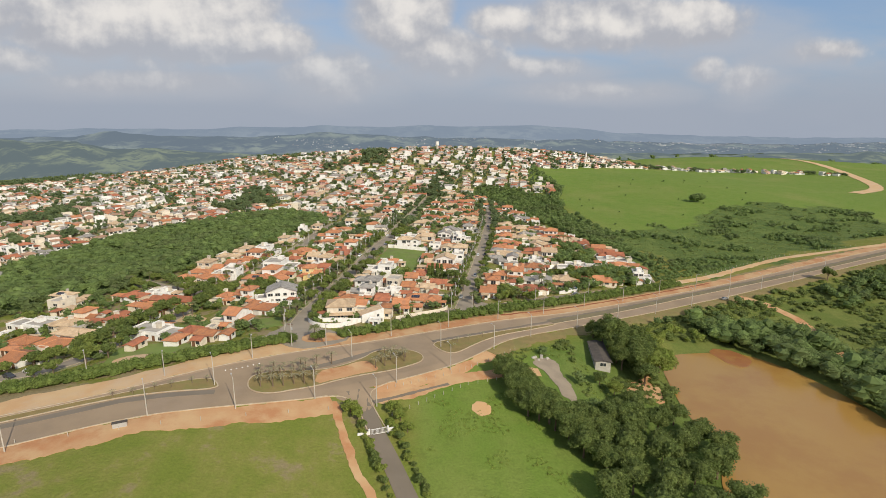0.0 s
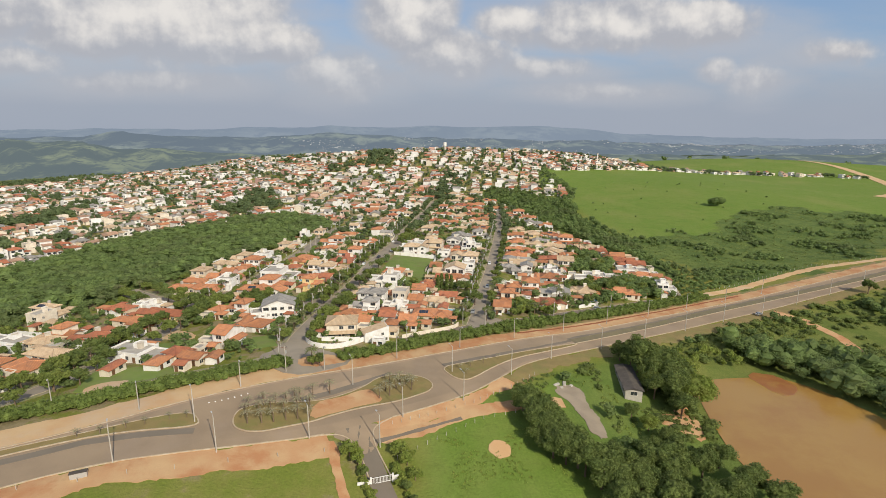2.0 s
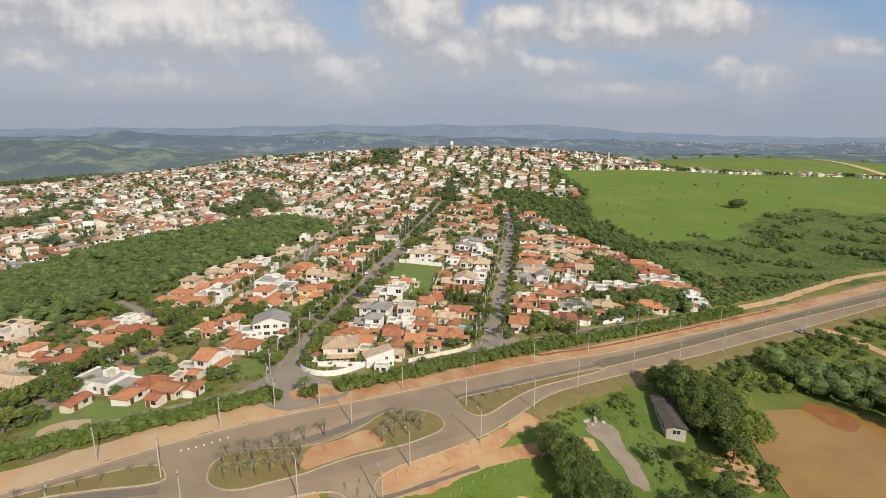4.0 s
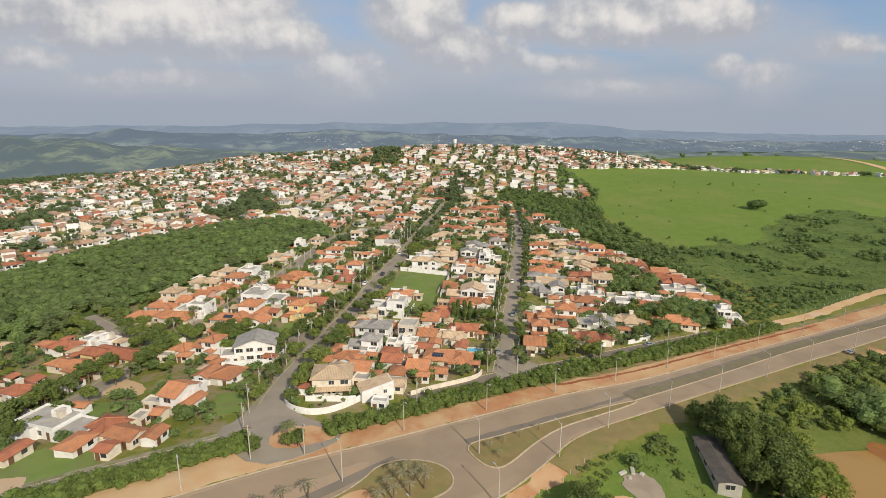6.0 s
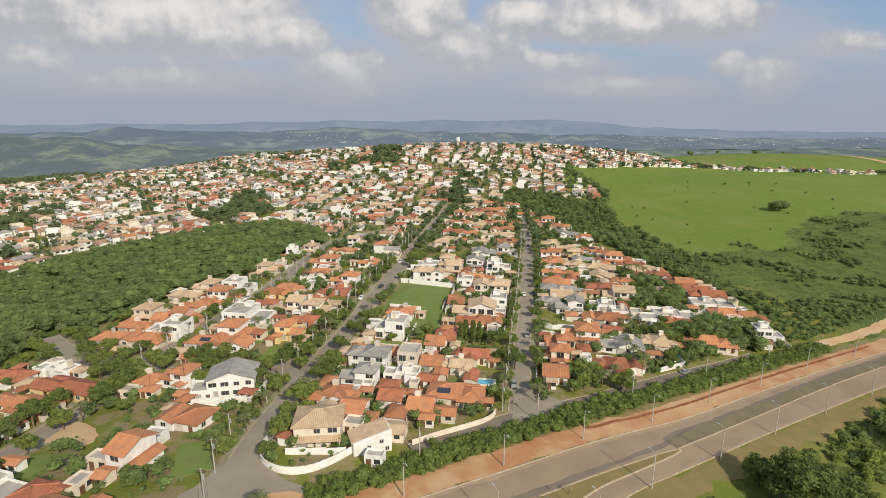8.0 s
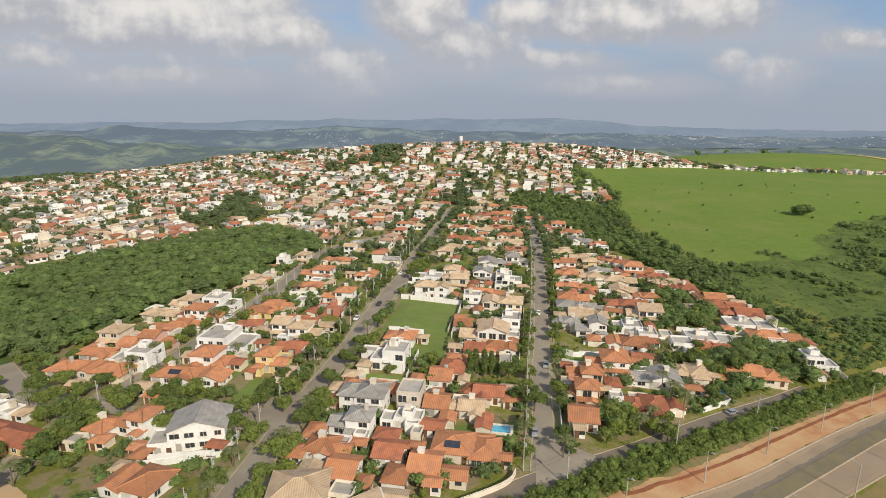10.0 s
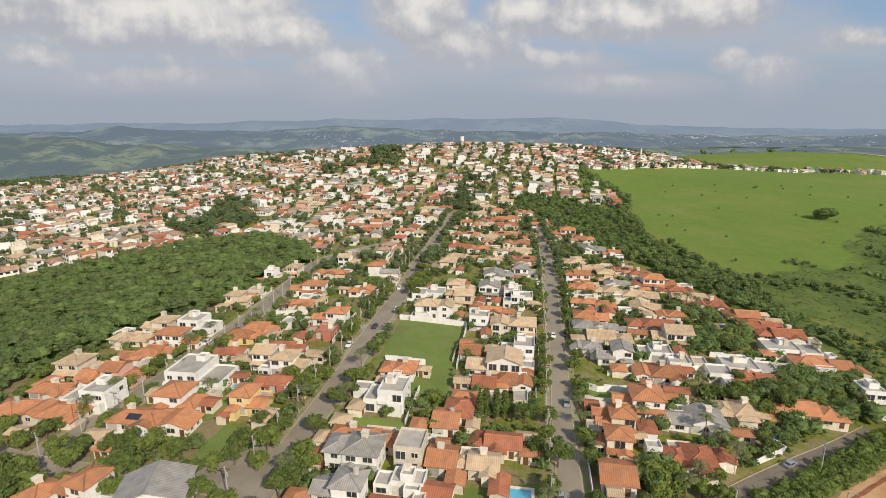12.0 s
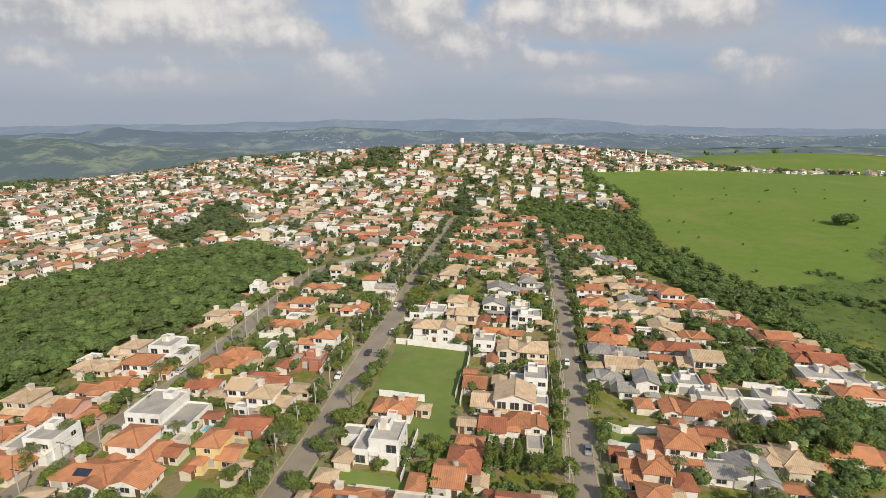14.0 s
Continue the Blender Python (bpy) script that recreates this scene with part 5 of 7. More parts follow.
def wedge_house():
    """The white annex of the corner house, its tiled roof climbing to one side behind a parapet."""
    top = thing("house", pose(-10.6, 224.0, height(-10.6, 224.0) + 0.1, 0, 0, 17), "white wedge-shaped annex with a lean-to straw tiled roof", "house", "houses of the town")
    FOOTPRINTS.append((-10.6, 224.0, 5.5))
    bm = bmesh.new()
    ends = [[bm.verts.new((x, y, z)) for x, z in ((-4.8, -3.0), (4.8, -3.0), (4.8, 5.3), (-4.8, 3.3))] for y in (-3.0, 3.4)]
    bm.faces.new(ends[0])
    bm.faces.new(ends[1][::-1])
    for k in range(4):
        bm.faces.new((ends[0][k], ends[1][k], ends[1][(k + 1) % 4], ends[0][(k + 1) % 4]))
    bmesh.ops.recalc_face_normals(bm, faces=bm.faces[:])
    part("wall", bm, WALLS["w"], top)
    bm = bmesh.new()
    lower, upper = [[bm.verts.new((x, y, 3.3 + (x + 4.8) * 2.0 / 9.6 + z)) for x, y in ((-5.2, -2.7), (4.5, -2.7), (4.5, 3.7), (-5.2, 3.7))] for z in (0.02, 0.17)]
    bm.faces.new(upper)
    bm.faces.new(lower[::-1])
    for k in range(4):
        bm.faces.new((lower[k], lower[(k + 1) % 4], upper[(k + 1) % 4], upper[k]))
    part("roof", bm, ROOFS["t"], top)
    bm = bmesh.new()
    for x0, x1, y0, y1, za, zb in ((-4.8, 4.8, -3.0, -2.75, 3.3, 5.3),):
        v = [bm.verts.new(p) for p in ((x0, y0 - 0.004, za), (x1, y0 - 0.004, zb), (x1, y1, zb), (x0, y1, za), (x0, y0 - 0.004, za + 0.5), (x1, y0 - 0.004, zb + 0.5), (x1, y1, zb + 0.5), (x0, y1, za + 0.5))]
        for f in ((4, 5, 6, 7), (0, 1, 5, 4), (1, 2, 6, 5), (2, 3, 7, 6), (3, 0, 4, 7)):
            bm.faces.new([v[q] for q in f])
    part("parapet", bm, WALLS["w"], top)
    for x, z, which in ((-1.0, 1.4, 2), (2.2, 2.4, 2), (3.6, 0.2, 2)):
        fr, pn = WINDOWS[which]
        f = shared("window", fr, top, pose(x, -3.01, z))
        shared("pane", pn, f, Matrix.Identity(4))


wedge_house()
house(-63.0, 255.4, 6.5, 7, 1, "fww", 8)
fill_gardens()
NEAR_HOUSES = [o for o in scene.objects if o.name.split(".")[0] == "house"]


# ---- foliage ----
def leaf_cloud(lobes, per_lobe, size, seed, inner=True):
    """Vertices and faces of a crown: dense inner clumps under many loose leaf clusters, with gaps."""
    r = np.random.RandomState(seed)
    n, m = 6, 3
    th = np.repeat(math.pi * (0.06 + 0.80 * np.arange(m + 1) / m), n)
    ph = (np.tile(np.arange(n), m + 1) + 0.5 * (np.repeat(np.arange(m + 1), n) % 2)) * math.tau / n
    ball = np.stack([np.sin(th) * np.cos(ph), np.sin(th) * np.sin(ph), np.cos(th)], 1)
    skin = [(i * n + k + n, i * n + (k + 1) % n + n, i * n + (k + 1) % n, i * n + k) for i in range(m) for k in range(n)] + [tuple(range(n))]
    verts, faces, base = [], [], 0
    corner = np.array(((-1, -0.6, -0.12), (0.1, -0.85, 0.1), (1, 0.1, -0.1), (-0.2, 0.8, 0.06)))
    for cx, cy, cz, rad, flat in lobes:
        at, squash = np.array((cx, cy, cz)), np.array((1, 1, flat))
        if inner:
            verts.append(at + ball * squash * (rad * r.uniform(0.62, 0.92, len(ball)))[:, None])
            faces += [tuple(q + base for q in f) for f in skin]
            base += len(ball)
        u = r.normal(size=(per_lobe, 3))
        u /= np.linalg.norm(u, axis=1)[:, None]
        u[:, 2] = np.where(u[:, 2] < -0.35, -u[:, 2], u[:, 2])
        p = at + u * squash * (rad * r.uniform(0.70, 1.22, per_lobe))[:, None]
        nrm = u + r.normal(size=(per_lobe, 3)) * 0.75 + np.array((0, 0, 0.4))
        nrm /= np.linalg.norm(nrm, axis=1)[:, None]
        t = np.cross(nrm, r.normal(size=(per_lobe, 3)))
        t /= np.linalg.norm(t, axis=1)[:, None]
        w = np.cross(nrm, t)
        g = (size * r.uniform(0.6, 1.35, per_lobe))[:, None, None]
        frame_of = np.stack([t, w, nrm], 1)
        verts.append((p[:, None, :] + g * np.einsum("ij,njk->nik", corner, frame_of)).reshape(-1, 3))
        faces += [(base + 4 * q, base + 4 * q + 1, base + 4 * q + 2, base + 4 * q + 3) for q in range(per_lobe)]
        base += 4 * per_lobe
    return np.concatenate(verts).tolist(), faces


def leaf_mesh(name, verts, faces, mat):
    me = bpy.data.meshes.new(name)
    me.from_pydata(verts, [], faces)
    me.materials.append(mat)
    return me


def broad_lobes(r, height_of, spread, n):
    out = [(0, 0, height_of * 0.62, spread * 0.60, 0.85)]
    for k in range(n):
        a = math.tau * k * 0.618 + r.uniform(-0.4, 0.4)
        q = spread * r.uniform(0.30, 0.78)
        out.append((math.cos(a) * q, math.sin(a) * q, height_of * r.uniform(0.38, 0.66) + (spread - q) * 0.32, spread * r.uniform(0.24, 0.40), 0.85))
    return out


def proto_tree(name, height_of, spread, n, per, leaf, mat, seed, label, category="tree"):
    r = random.Random(seed)
    top = thing(name, pose(0, 0, -400), label, category, "trees of the town")
    bm = bmesh.new()
    tube(bm, (0, 0, -0.6), (0.1, 0, height_of * 0.42), height_of * 0.032, height_of * 0.02, 7)
    for k in range(4):
        a = math.tau * k / 4 + r.uniform(-0.4, 0.4)
        tube(bm, (0.05, 0, height_of * r.uniform(0.25, 0.38)), (math.cos(a) * spread * 0.5, math.sin(a) * spread * 0.5, height_of * 0.62), height_of * 0.015, height_of * 0.006, 5)
    part("trunk", bm, BARK, top)
    v, f = leaf_cloud(broad_lobes(r, height_of, spread, n), per, leaf, seed)
    ob = new("crown", leaf_mesh("crown", v, f, mat))
    ob.parent = top
    return top


TREES = [
    proto_tree("tree", 6.5, 3.2, 10, 68, 0.26, GREENS[0], 11, "leafy green garden tree with a rounded crown"),
    proto_tree("tree", 7.5, 3.4, 11, 68, 0.26, GREENS[1], 12, "dark green broad-leaved street tree"),
    proto_tree("tree", 5.0, 2.7, 9, 64, 0.24, GREENS[2], 13, "small light green garden tree"),
    proto_tree("tree", 9.0, 4.2, 13, 74, 0.28, GREENS[1], 14, "tall dark green broad-leaved tree"),
    proto_tree("tree", 8.0, 4.0, 12, 74, 0.28, GREENS[0], 15, "spreading green tree with an uneven crown"),
]
BIG = [
    proto_tree("tree", 12.0, 5.6, 20, 180, 0.25, GREENS[1], 16, "big full-crowned green tree near the pond"),
    proto_tree("tree", 12.0, 5.2, 19, 180, 0.25, GREENS[1], 17, "big dark green tree with a dense crown near the pond"),
    proto_tree("tree", 12.0, 6.0, 22, 180, 0.25, GREENS[2], 18, "big light green tree with a broad crown"),
]
BUSHES = [
    proto_tree("shrub", 2.4, 1.6, 5, 60, 0.24, GREENS[1], 21, "dark green garden shrub", "shrub"),
    proto_tree("shrub", 2.0, 1.5, 4, 60, 0.22, GREENS[2], 22, "light green garden shrub", "shrub"),
]


def proto_cypress():
    top = thing("cypress", pose(0, 0, -400), "tall narrow dark green cypress", "tree", "trees of the town")
    bm = bmesh.new()
    tube(bm, (0, 0, -0.5), (0, 0, 2.0), 0.18, 0.12, 6)
    part("trunk", bm, BARK, top)
    v, f = leaf_cloud([(0, 0, 1.6 + 1.0 * k, 1.25 * math.sin(math.pi * (k + 1.6) / 10.2), 1.0) for k in range(8)], 80, 0.28, 31)
    ob = new("crown", leaf_mesh("crown", v, f, GREENS[1]))
    ob.parent = top
    return top


def proto_palm(tall, fronds, length, seed, label):
    r = random.Random(seed)
    top = thing("palm", pose(0, 0, -400), label, "palm tree", "palms")
    bm = bmesh.new()
    px, pz = 0.0, -0.5
    for k in range(5):
        nx, nz = 0.03 * tall * ((k + 1) / 5) ** 2, tall * (k + 1) / 5
        tube(bm, (px, 0, pz), (nx, 0, nz), 0.20 - 0.015 * k, 0.185 - 0.015 * k, 7)
        px, pz = nx, nz
    part("trunk", bm, BARK, top)
    verts, faces = [], []
    for k in range(fronds):
        a, up = math.tau * k / fronds + r.uniform(-0.15, 0.15), r.uniform(0.1, 1.25) if tall > 4 else r.uniform(0.55, 1.35)
        d, s = Vector((math.cos(a), math.sin(a), 0)), Vector((-math.sin(a), math.cos(a), 0))
        spine = []
        for i in range(7):
            u = i / 6
            spine.append(Vector((px, 0, pz)) + d * length * (u * math.cos(up * (1 - u))) + Vector((0, 0, length * (math.sin(up) * u * 0.85 - 0.75 * u * u))))
        for i in range(6):
            for sgn in (1, -1):
                w = length * (0.2 if tall > 4 else 0.13) * math.sin(math.pi * (i + 0.9) / 7.2)
                b = len(verts)
                drop = Vector((0, 0, -w * 0.55))
                mid = spine[i].lerp(spine[i + 1], 0.55)
                for p in (spine[i], mid, mid + s * sgn * w * 0.9 + drop + d * w * 0.6, spine[i] + s * sgn * w + drop + d * w * 0.35):
                    verts.append(tuple(p))
                faces.append((b, b + 1, b + 2, b + 3))
    ob = new("crown", leaf_mesh("crown", verts, faces, GREENS[3] if tall < 4 else GREENS[4]))
    ob.parent = top
    return top


CYPRESS = proto_cypress()
PALMS = [proto_palm(6.5, 18, 2.9, 41, "tall garden palm with arching fronds"), proto_palm(3.9, 11, 2.1, 42, "young feathery palm planted on a traffic island"), proto_palm(9.0, 16, 2.6, 43, "tall slender palm with a small crown")]
PROTOS = TREES + BIG + BUSHES + [CYPRESS] + PALMS


def plant(kind, x, y, scale=1.0):
    m = pose(x, y, height(x, y), 0, 0, rng.uniform(0, 360)) @ Matrix.Diagonal((scale * rng.uniform(0.9, 1.1), scale * rng.uniform(0.9, 1.1), scale, 1))
    return copy_thing(kind, m)


def free(x, y, r=0.0, keep=5.0):
    if near_street(x, y) < keep or any(inside(x, y, q) for q in LAWNS):
        return False
    return all(math.hypot(x - a, y - b) > c * 0.72 + r for a, b, c in FOOTPRINTS)


# street trees and palms along the pavements
for line, gap, kinds in ((MAIN_STREET, 10, (0, 1, 4, 1)), (SECOND_STREET, 7.5, (1, 1, 0, 4)), (WEST_STREET, 14, (0, 2, 1)), (CROSS_STREET, 13, (0, 1, 4)), (LOW_STREET, 15, (0, 1, 4))):
    for side_of in (1, -1):
        for x, y in resample(offset(resample(line, 6), side_of * (4.9 if line in (SECOND_STREET, MAIN_STREET) else 5.9)), gap):
            x, y = x + rng.uniform(-0.8, 0.8), y + rng.uniform(-3, 3)
            if rng.random() < (0.85 if line is SECOND_STREET else 0.70) and y < 440 and near_street(x, y) > 3.9 and all(math.hypot(x - a, y - b) > c * 0.6 for a, b, c in FOOTPRINTS) and avenue_y(x) + 22 < y:
                if rng.random() < 0.16:
                    plant(PALMS[0], x, y, rng.uniform(0.7, 1.0))
                else:
                    plant(TREES[rng.choice(kinds)], x, y, rng.uniform(0.6, 1.0))

for x, y, k, s in ((-34, 300, 1, 1.0), (-31, 306, 4, 0.9), (-27.5, 322, 1, 0.8), (-24, 339, 0, 0.8), (-21, 352, 2, 0.9), (-17, 376, 1, 0.8), (-11, 398, 4, 0.8), (-18.5, 300, 1, 0.85), (-16.5, 306, 4, 0.9), (-14, 312, 0, 0.8), (2, 392, 0, 0.8), (9, 420, 1, 0.9), (-5, 430, 1, 0.8), (10, 470, 4, 0.8), (-41, 288, 1, 0.8), (-27, 272, 4, 0.8), (-26, 262, 1, 0.85), (-30, 250, 0, 0.9), (-29, 240, 2, 0.9)):
    plant(TREES[k], x, y, s)

# gardens
BLOCKS = [[(-34, 212), (30, 244), (46, 300), (68, 395), (84, 450), (8, 450), (-10, 365), (-26, 290)], [(-44, 268), (-30, 290), (-10, 400), (-4, 440), (-50, 470), (-72, 360), (-92, 296), (-92, 282)],
          [(-140, 318), (-98, 290), (-84, 350), (-64, 440), (-80, 424), (-112, 366)], [(-44, 215), (-40, 256), (-98, 272), (-150, 300), (-175, 270), (-165, 215), (-115, 178), (-60, 192)],
          [(38, 246), (150, 294), (158, 330), (150, 360), (134, 410), (120, 480), (92, 480), (56, 320)], [(8, 450), (84, 450), (96, 545), (100, 600), (88, 640), (60, 640), (34, 570)], [(92, 480), (128, 470), (118, 553), (104, 590)]]
for block, amount in zip(BLOCKS, (34, 24, 10, 44, 40, 0, 0)):
    xs, ys = [p[0] for p in block], [p[1] for p in block]
    made = tries = 0
    while made < amount and tries < 4000:
        tries += 1
        x, y = rng.uniform(min(xs), max(xs)), rng.uniform(min(ys), max(ys))
        if inside(x, y, block) and free(x, y, 0.6) and not inside(x, y, [(-12, 322), (-4, 360), (21, 355), (14, 319)]):
            r = rng.random()
            if r < 0.5:
                plant(TREES[rng.choice((0, 0, 1, 2, 2, 4))], x, y, rng.uniform(0.45, 0.9))
            elif r < 0.82:
                plant(rng.choice(BUSHES), x, y, rng.uniform(0.6, 1.3))
            elif r < 0.965:
                plant(PALMS[0], x, y, rng.uniform(0.5, 0.9))
            else:
                plant(CYPRESS, x, y, rng.uniform(0.5, 0.8))
            made += 1
for x, y, s in ((20.5, 290, 1.0), (23.2, 288.5, 1.05), (25.6, 289.5, 0.95), (18.6, 289.2, 0.9)):
    plant(CYPRESS, x, y, s)
for x, y, k, s in ((31, 287, 3, 0.85), (35, 268, 3, 0.95), (30.5, 272, 1, 0.9), (-38, 312, 4, 0.8), (-33, 304, 3, 0.8), (-37, 322, 1, 0.7), (56, 262, 4, 1.0), (62, 263, 2, 1.1), (60, 258, 4, 0.85), (-84, 276, 4, 0.9), (-76, 280, 3, 0.8),
                   (-90, 262, 3, 1.0), (-95, 240, 4, 0.9), (112, 296, 3, 1.0), (104, 304, 4, 0.9), (98, 299, 3, 0.8), (128, 308, 4, 0.9), (118, 350, 3, 1.0), (112, 352, 4, 1.0), (108, 344, 3, 0.9), (120, 338, 1, 1.0), (126, 346, 4, 0.9), (-103, 180, 4, 1.0), (-98, 184, 1, 0.9)):
    plant(TREES[k], x, y, s)
for x, y, k, s in ((72, 263, 0, 0.8), (66, 258, 2, 1.0), (69, 255.5, 4, 0.8), (55, 256, 2, 1.2), (51, 253, 0, 0.8), (95, 279, 1, 0.8), (103, 291, 4, 1.0), (109, 287, 0, 0.9), (116, 301, 3, 1.0), (124, 298, 0, 0.9), (130, 294, 1, 0.9), (134, 302, 4, 0.9), (108, 312, 1, 0.9), (126, 314, 0, 0.9), (141, 296, 0, 0.8), (80, 272, 2, 0.8), (101, 300, 1, 0.9), (97, 303, 0, 0.9)):
    plant(TREES[k], x, y, s)
for x, y, s in ((62.6, 284, 0.9), (79, 280, 0.9), (86, 301.6, 0.8), (79.4, 267.3, 0.9), (77.5, 271.5, 1.0), (122, 372, 1.1), (119, 375, 1.0), (125, 370, 1.0), (90, 304, 0.9)):
    plant(PALMS[2], x, y, s)

for x, y, k, s in ((-107, 279, 4, 1.0), (-96, 270, 3, 1.1), (-91.5, 272, 4, 1.0), (-115.5, 287, 3, 1.0), (-72, 268.5, 4, 1.0), (-67.5, 270, 3, 1.05), (-65, 278.5, 4, 1.1), (-72, 281, 1, 1.1), (-51, 267, 1, 1.0), (-47, 270, 0, 1.0), (-43, 278, 1, 1.0), (-28, 263, 1, 1.0), (-25, 266, 4, 0.9), (-32, 246, 4, 1.0)):
    plant(TREES[k], x, y, s)
for k in range(9):
    for off in (-6.0, 6.0):
        x, y = np.interp(203 + 8 * k, [200, 212, 250, 275], [-106, -103, -98, -97]) + off, 203 + 8 * k
        if free(x, y, 0.5, 4.4):
            plant(TREES[rng.choice((1, 3, 4))], x + rng.uniform(-0.8, 0.8), y + rng.uniform(-2, 2), rng.uniform(0.85, 1.1))

# young palms on the traffic islands
for x0, y0, dx, dy, n in ((-41, 158.2, 3.0, 0.9, 6), (-42.8, 162.2, 3.3, 1.2, 6), (-43.2, 166.0, 3.4, 1.4, 5), (-31, 171.6, 4.6, 3.1, 3), (-7.2, 176.2, 3.4, 1.9, 4), (-5.5, 181, 3.0, 1.4, 4), (-4.5, 186, 3.2, 0.6, 3)):
    for k in range(n):
        plant(PALMS[1], x0 + dx * k + rng.uniform(-0.5, 0.5), y0 + dy * k + rng.uniform(-0.5, 0.5), rng.uniform(0.8, 1.1))
for x, y in ((-80, 151.2), (-75, 152.2), (-70, 154.6), (-66, 156), (-61, 158.5), (-57, 159.5), (20, 197), (24, 199.5), (29, 202.5), (22, 193.5), (35, 206)):
    plant(PALMS[1], x, y, 0.55)

# the pond's banks, the shed and the drive
for x, y, k, s in ((54, 120, 3, 1.25), (62, 124, 4, 1.3), (70, 121, 3, 1.35), (79, 124, 4, 1.25), (58, 132, 4, 1.2), (66, 137, 3, 1.35), (75, 134, 3, 1.4), (84, 138, 4, 1.3), (92, 144, 0, 1.3), (72, 147, 3, 1.2), (82, 150, 4, 1.25), (90, 155, 0, 1.2), (70, 157, 0, 1.1), (78, 160, 4, 1.1),
                   (88, 128, 3, 1.3), (95, 137, 1, 1.2), (64, 113, 3, 1.3), (76, 112, 4, 1.3), (86, 114, 3, 1.2), (38, 171, 4, 1.2), (40, 165, 0, 1.5), (42, 159, 4, 1.3), (44, 152, 0, 1.6), (48, 148, 4, 1.3), (53, 149, 0, 1.5), (58, 150, 1, 1.3), (47, 156, 3, 1.1), (38, 178, 1, 1.0), (63, 145, 4, 1.1), (41, 174, 2, 1.4), (56, 143, 3, 1.2), (43, 168, 3, 1.2), (45, 162, 1, 1.2), (47, 151, 3, 1.3), (51, 144, 1, 1.4), (41, 154, 1, 1.2), (39, 160, 3, 1.1), (60, 141, 0, 1.4), (53, 137, 3, 1.2), (37, 174, 3, 1.0), (67, 151, 3, 1.2), (75, 154, 1, 1.3), (64, 132, 1, 1.3),
                   (88, 205, 3, 1.75), (94, 202, 4, 1.8), (96, 193, 0, 2.0), (92, 186, 4, 1.7), (98, 184, 2, 2.4), (91, 178, 0, 1.5), (100, 196, 2, 2.3), (84, 212, 1, 1.1), (101, 207, 0, 1.0), (86.5, 188, 0, 1.5), (88, 197, 4, 1.5), (103, 190, 2, 2.0), (73, 176, 0, 0.8), (76, 170, 2, 1.0), (86, 206.5, 0, 1.35), (86.5, 193, 2, 1.6)):
    plant(BIG[(0, 1, 2, 1, 0)[k]], x, y, s * (0.60, 0.68, 0.48, 0.76, 0.70)[k])
for k in range(26):
    u = k / 25
    for off in (-4.2, 4.3):
        x, y = -6.5 + 17 * u, 146 - 50 * u
        plant(BUSHES[rng.choice((0, 1))], x + off + rng.uniform(-0.5, 0.5), y + off * 0.3, rng.uniform(0.5, 1.2))
for x, y, s in ((-13.5, 149, 1.0), (-11.5, 147, 0.8), (-1, 151, 0.9), (1, 148, 0.9), (255, 285, 1.3), (3, 143, 0.7)):
    plant(TREES[2] if s < 1.2 else TREES[1], x, y, s)


# ---- woods, hedge and scrub ----
def wood(name, spots, low, high, per, leaf, seed, mat, label, category, lobes=3, lift=(0.55, 0.95), flat_of=0.8, inner=True):
    r = random.Random(seed)
    verts, faces = [], []
    for i, (x, y) in enumerate(spots):
        s = r.uniform(low, high)
        z = height(x, y)
        ls = []
        for k in range(lobes):
            a = r.uniform(0, math.tau)
            q = s * 0.35 * (k > 0)
            ls.append((x + math.cos(a) * q, y + math.sin(a) * q, z + s * r.uniform(*lift), s * r.uniform(0.42, 0.62), flat_of))
        v, f = leaf_cloud(ls, per, leaf, seed + i, inner)
        b = len(verts)
        verts += v
        faces += [tuple(q + b for q in face) for face in f]
    return tagged(new(name, leaf_mesh(name, verts, faces, mat)), label, category, kind="stuff")


def scatter(poly, gap, seed, jitter=0.45):
    r = random.Random(seed)
    xs, ys = [p[0] for p in poly], [p[1] for p in poly]
    out = []
    y = min(ys)
    while y < max(ys):
        x = min(xs)
        while x < max(xs):
            px, py = x + r.uniform(-jitter, jitter) * gap * 2, y + r.uniform(-jitter, jitter) * gap * 2
            if inside(px, py, poly):
                out.append((px, py))
            x += gap
        y += gap
    return out


green_rng = random.Random(61)
greens, lows, thick_trees = [], [], []
for block in BLOCKS:
    for x, y in scatter(block, 3.3, 60):
        if free(x, y, 0.2, 4.6) and noise.noise(Vector((x * 0.07, y * 0.07, 9))) > -0.16 and not inside(x, y, [(-13, 321), (-5, 362), (23, 357), (15, 317)]):
            (greens if green_rng.random() < 0.34 else lows).append((x, y))
for thicket in ([(104, 298), (128, 294), (142, 304), (150, 313), (132, 318), (110, 306)], [(108, 332), (130, 338), (136, 352), (118, 352), (104, 340)], [(104, 283), (140, 291), (136, 297), (104, 291)], [(52, 255), (60, 258), (58, 270), (55, 266)], [(120, 358), (134, 362), (128, 380), (116, 378)]):
    thick_trees += [p for p in scatter(thicket, 3.0, 64) if free(*p, -0.6, 4.2)]
wood("garden_trees", thick_trees, 3.0, 5.4, 40, 0.32, 22000, FOREST, "thick dark trees between the gardens by the hedge", "trees", 3)
verge = [p for p in scatter([(100, 279), (118, 287), (132, 292.5), (146, 299), (144, 308), (128, 301), (112, 293), (100, 285)], 2.4, 66) if free(*p, 0.2, 3.3)]
wood("garden_shrubs", verge, 1.6, 3.4, 30, 0.30, 24000, FOREST, "thick bushes along the lane behind the hedge", "shrubs", 2)
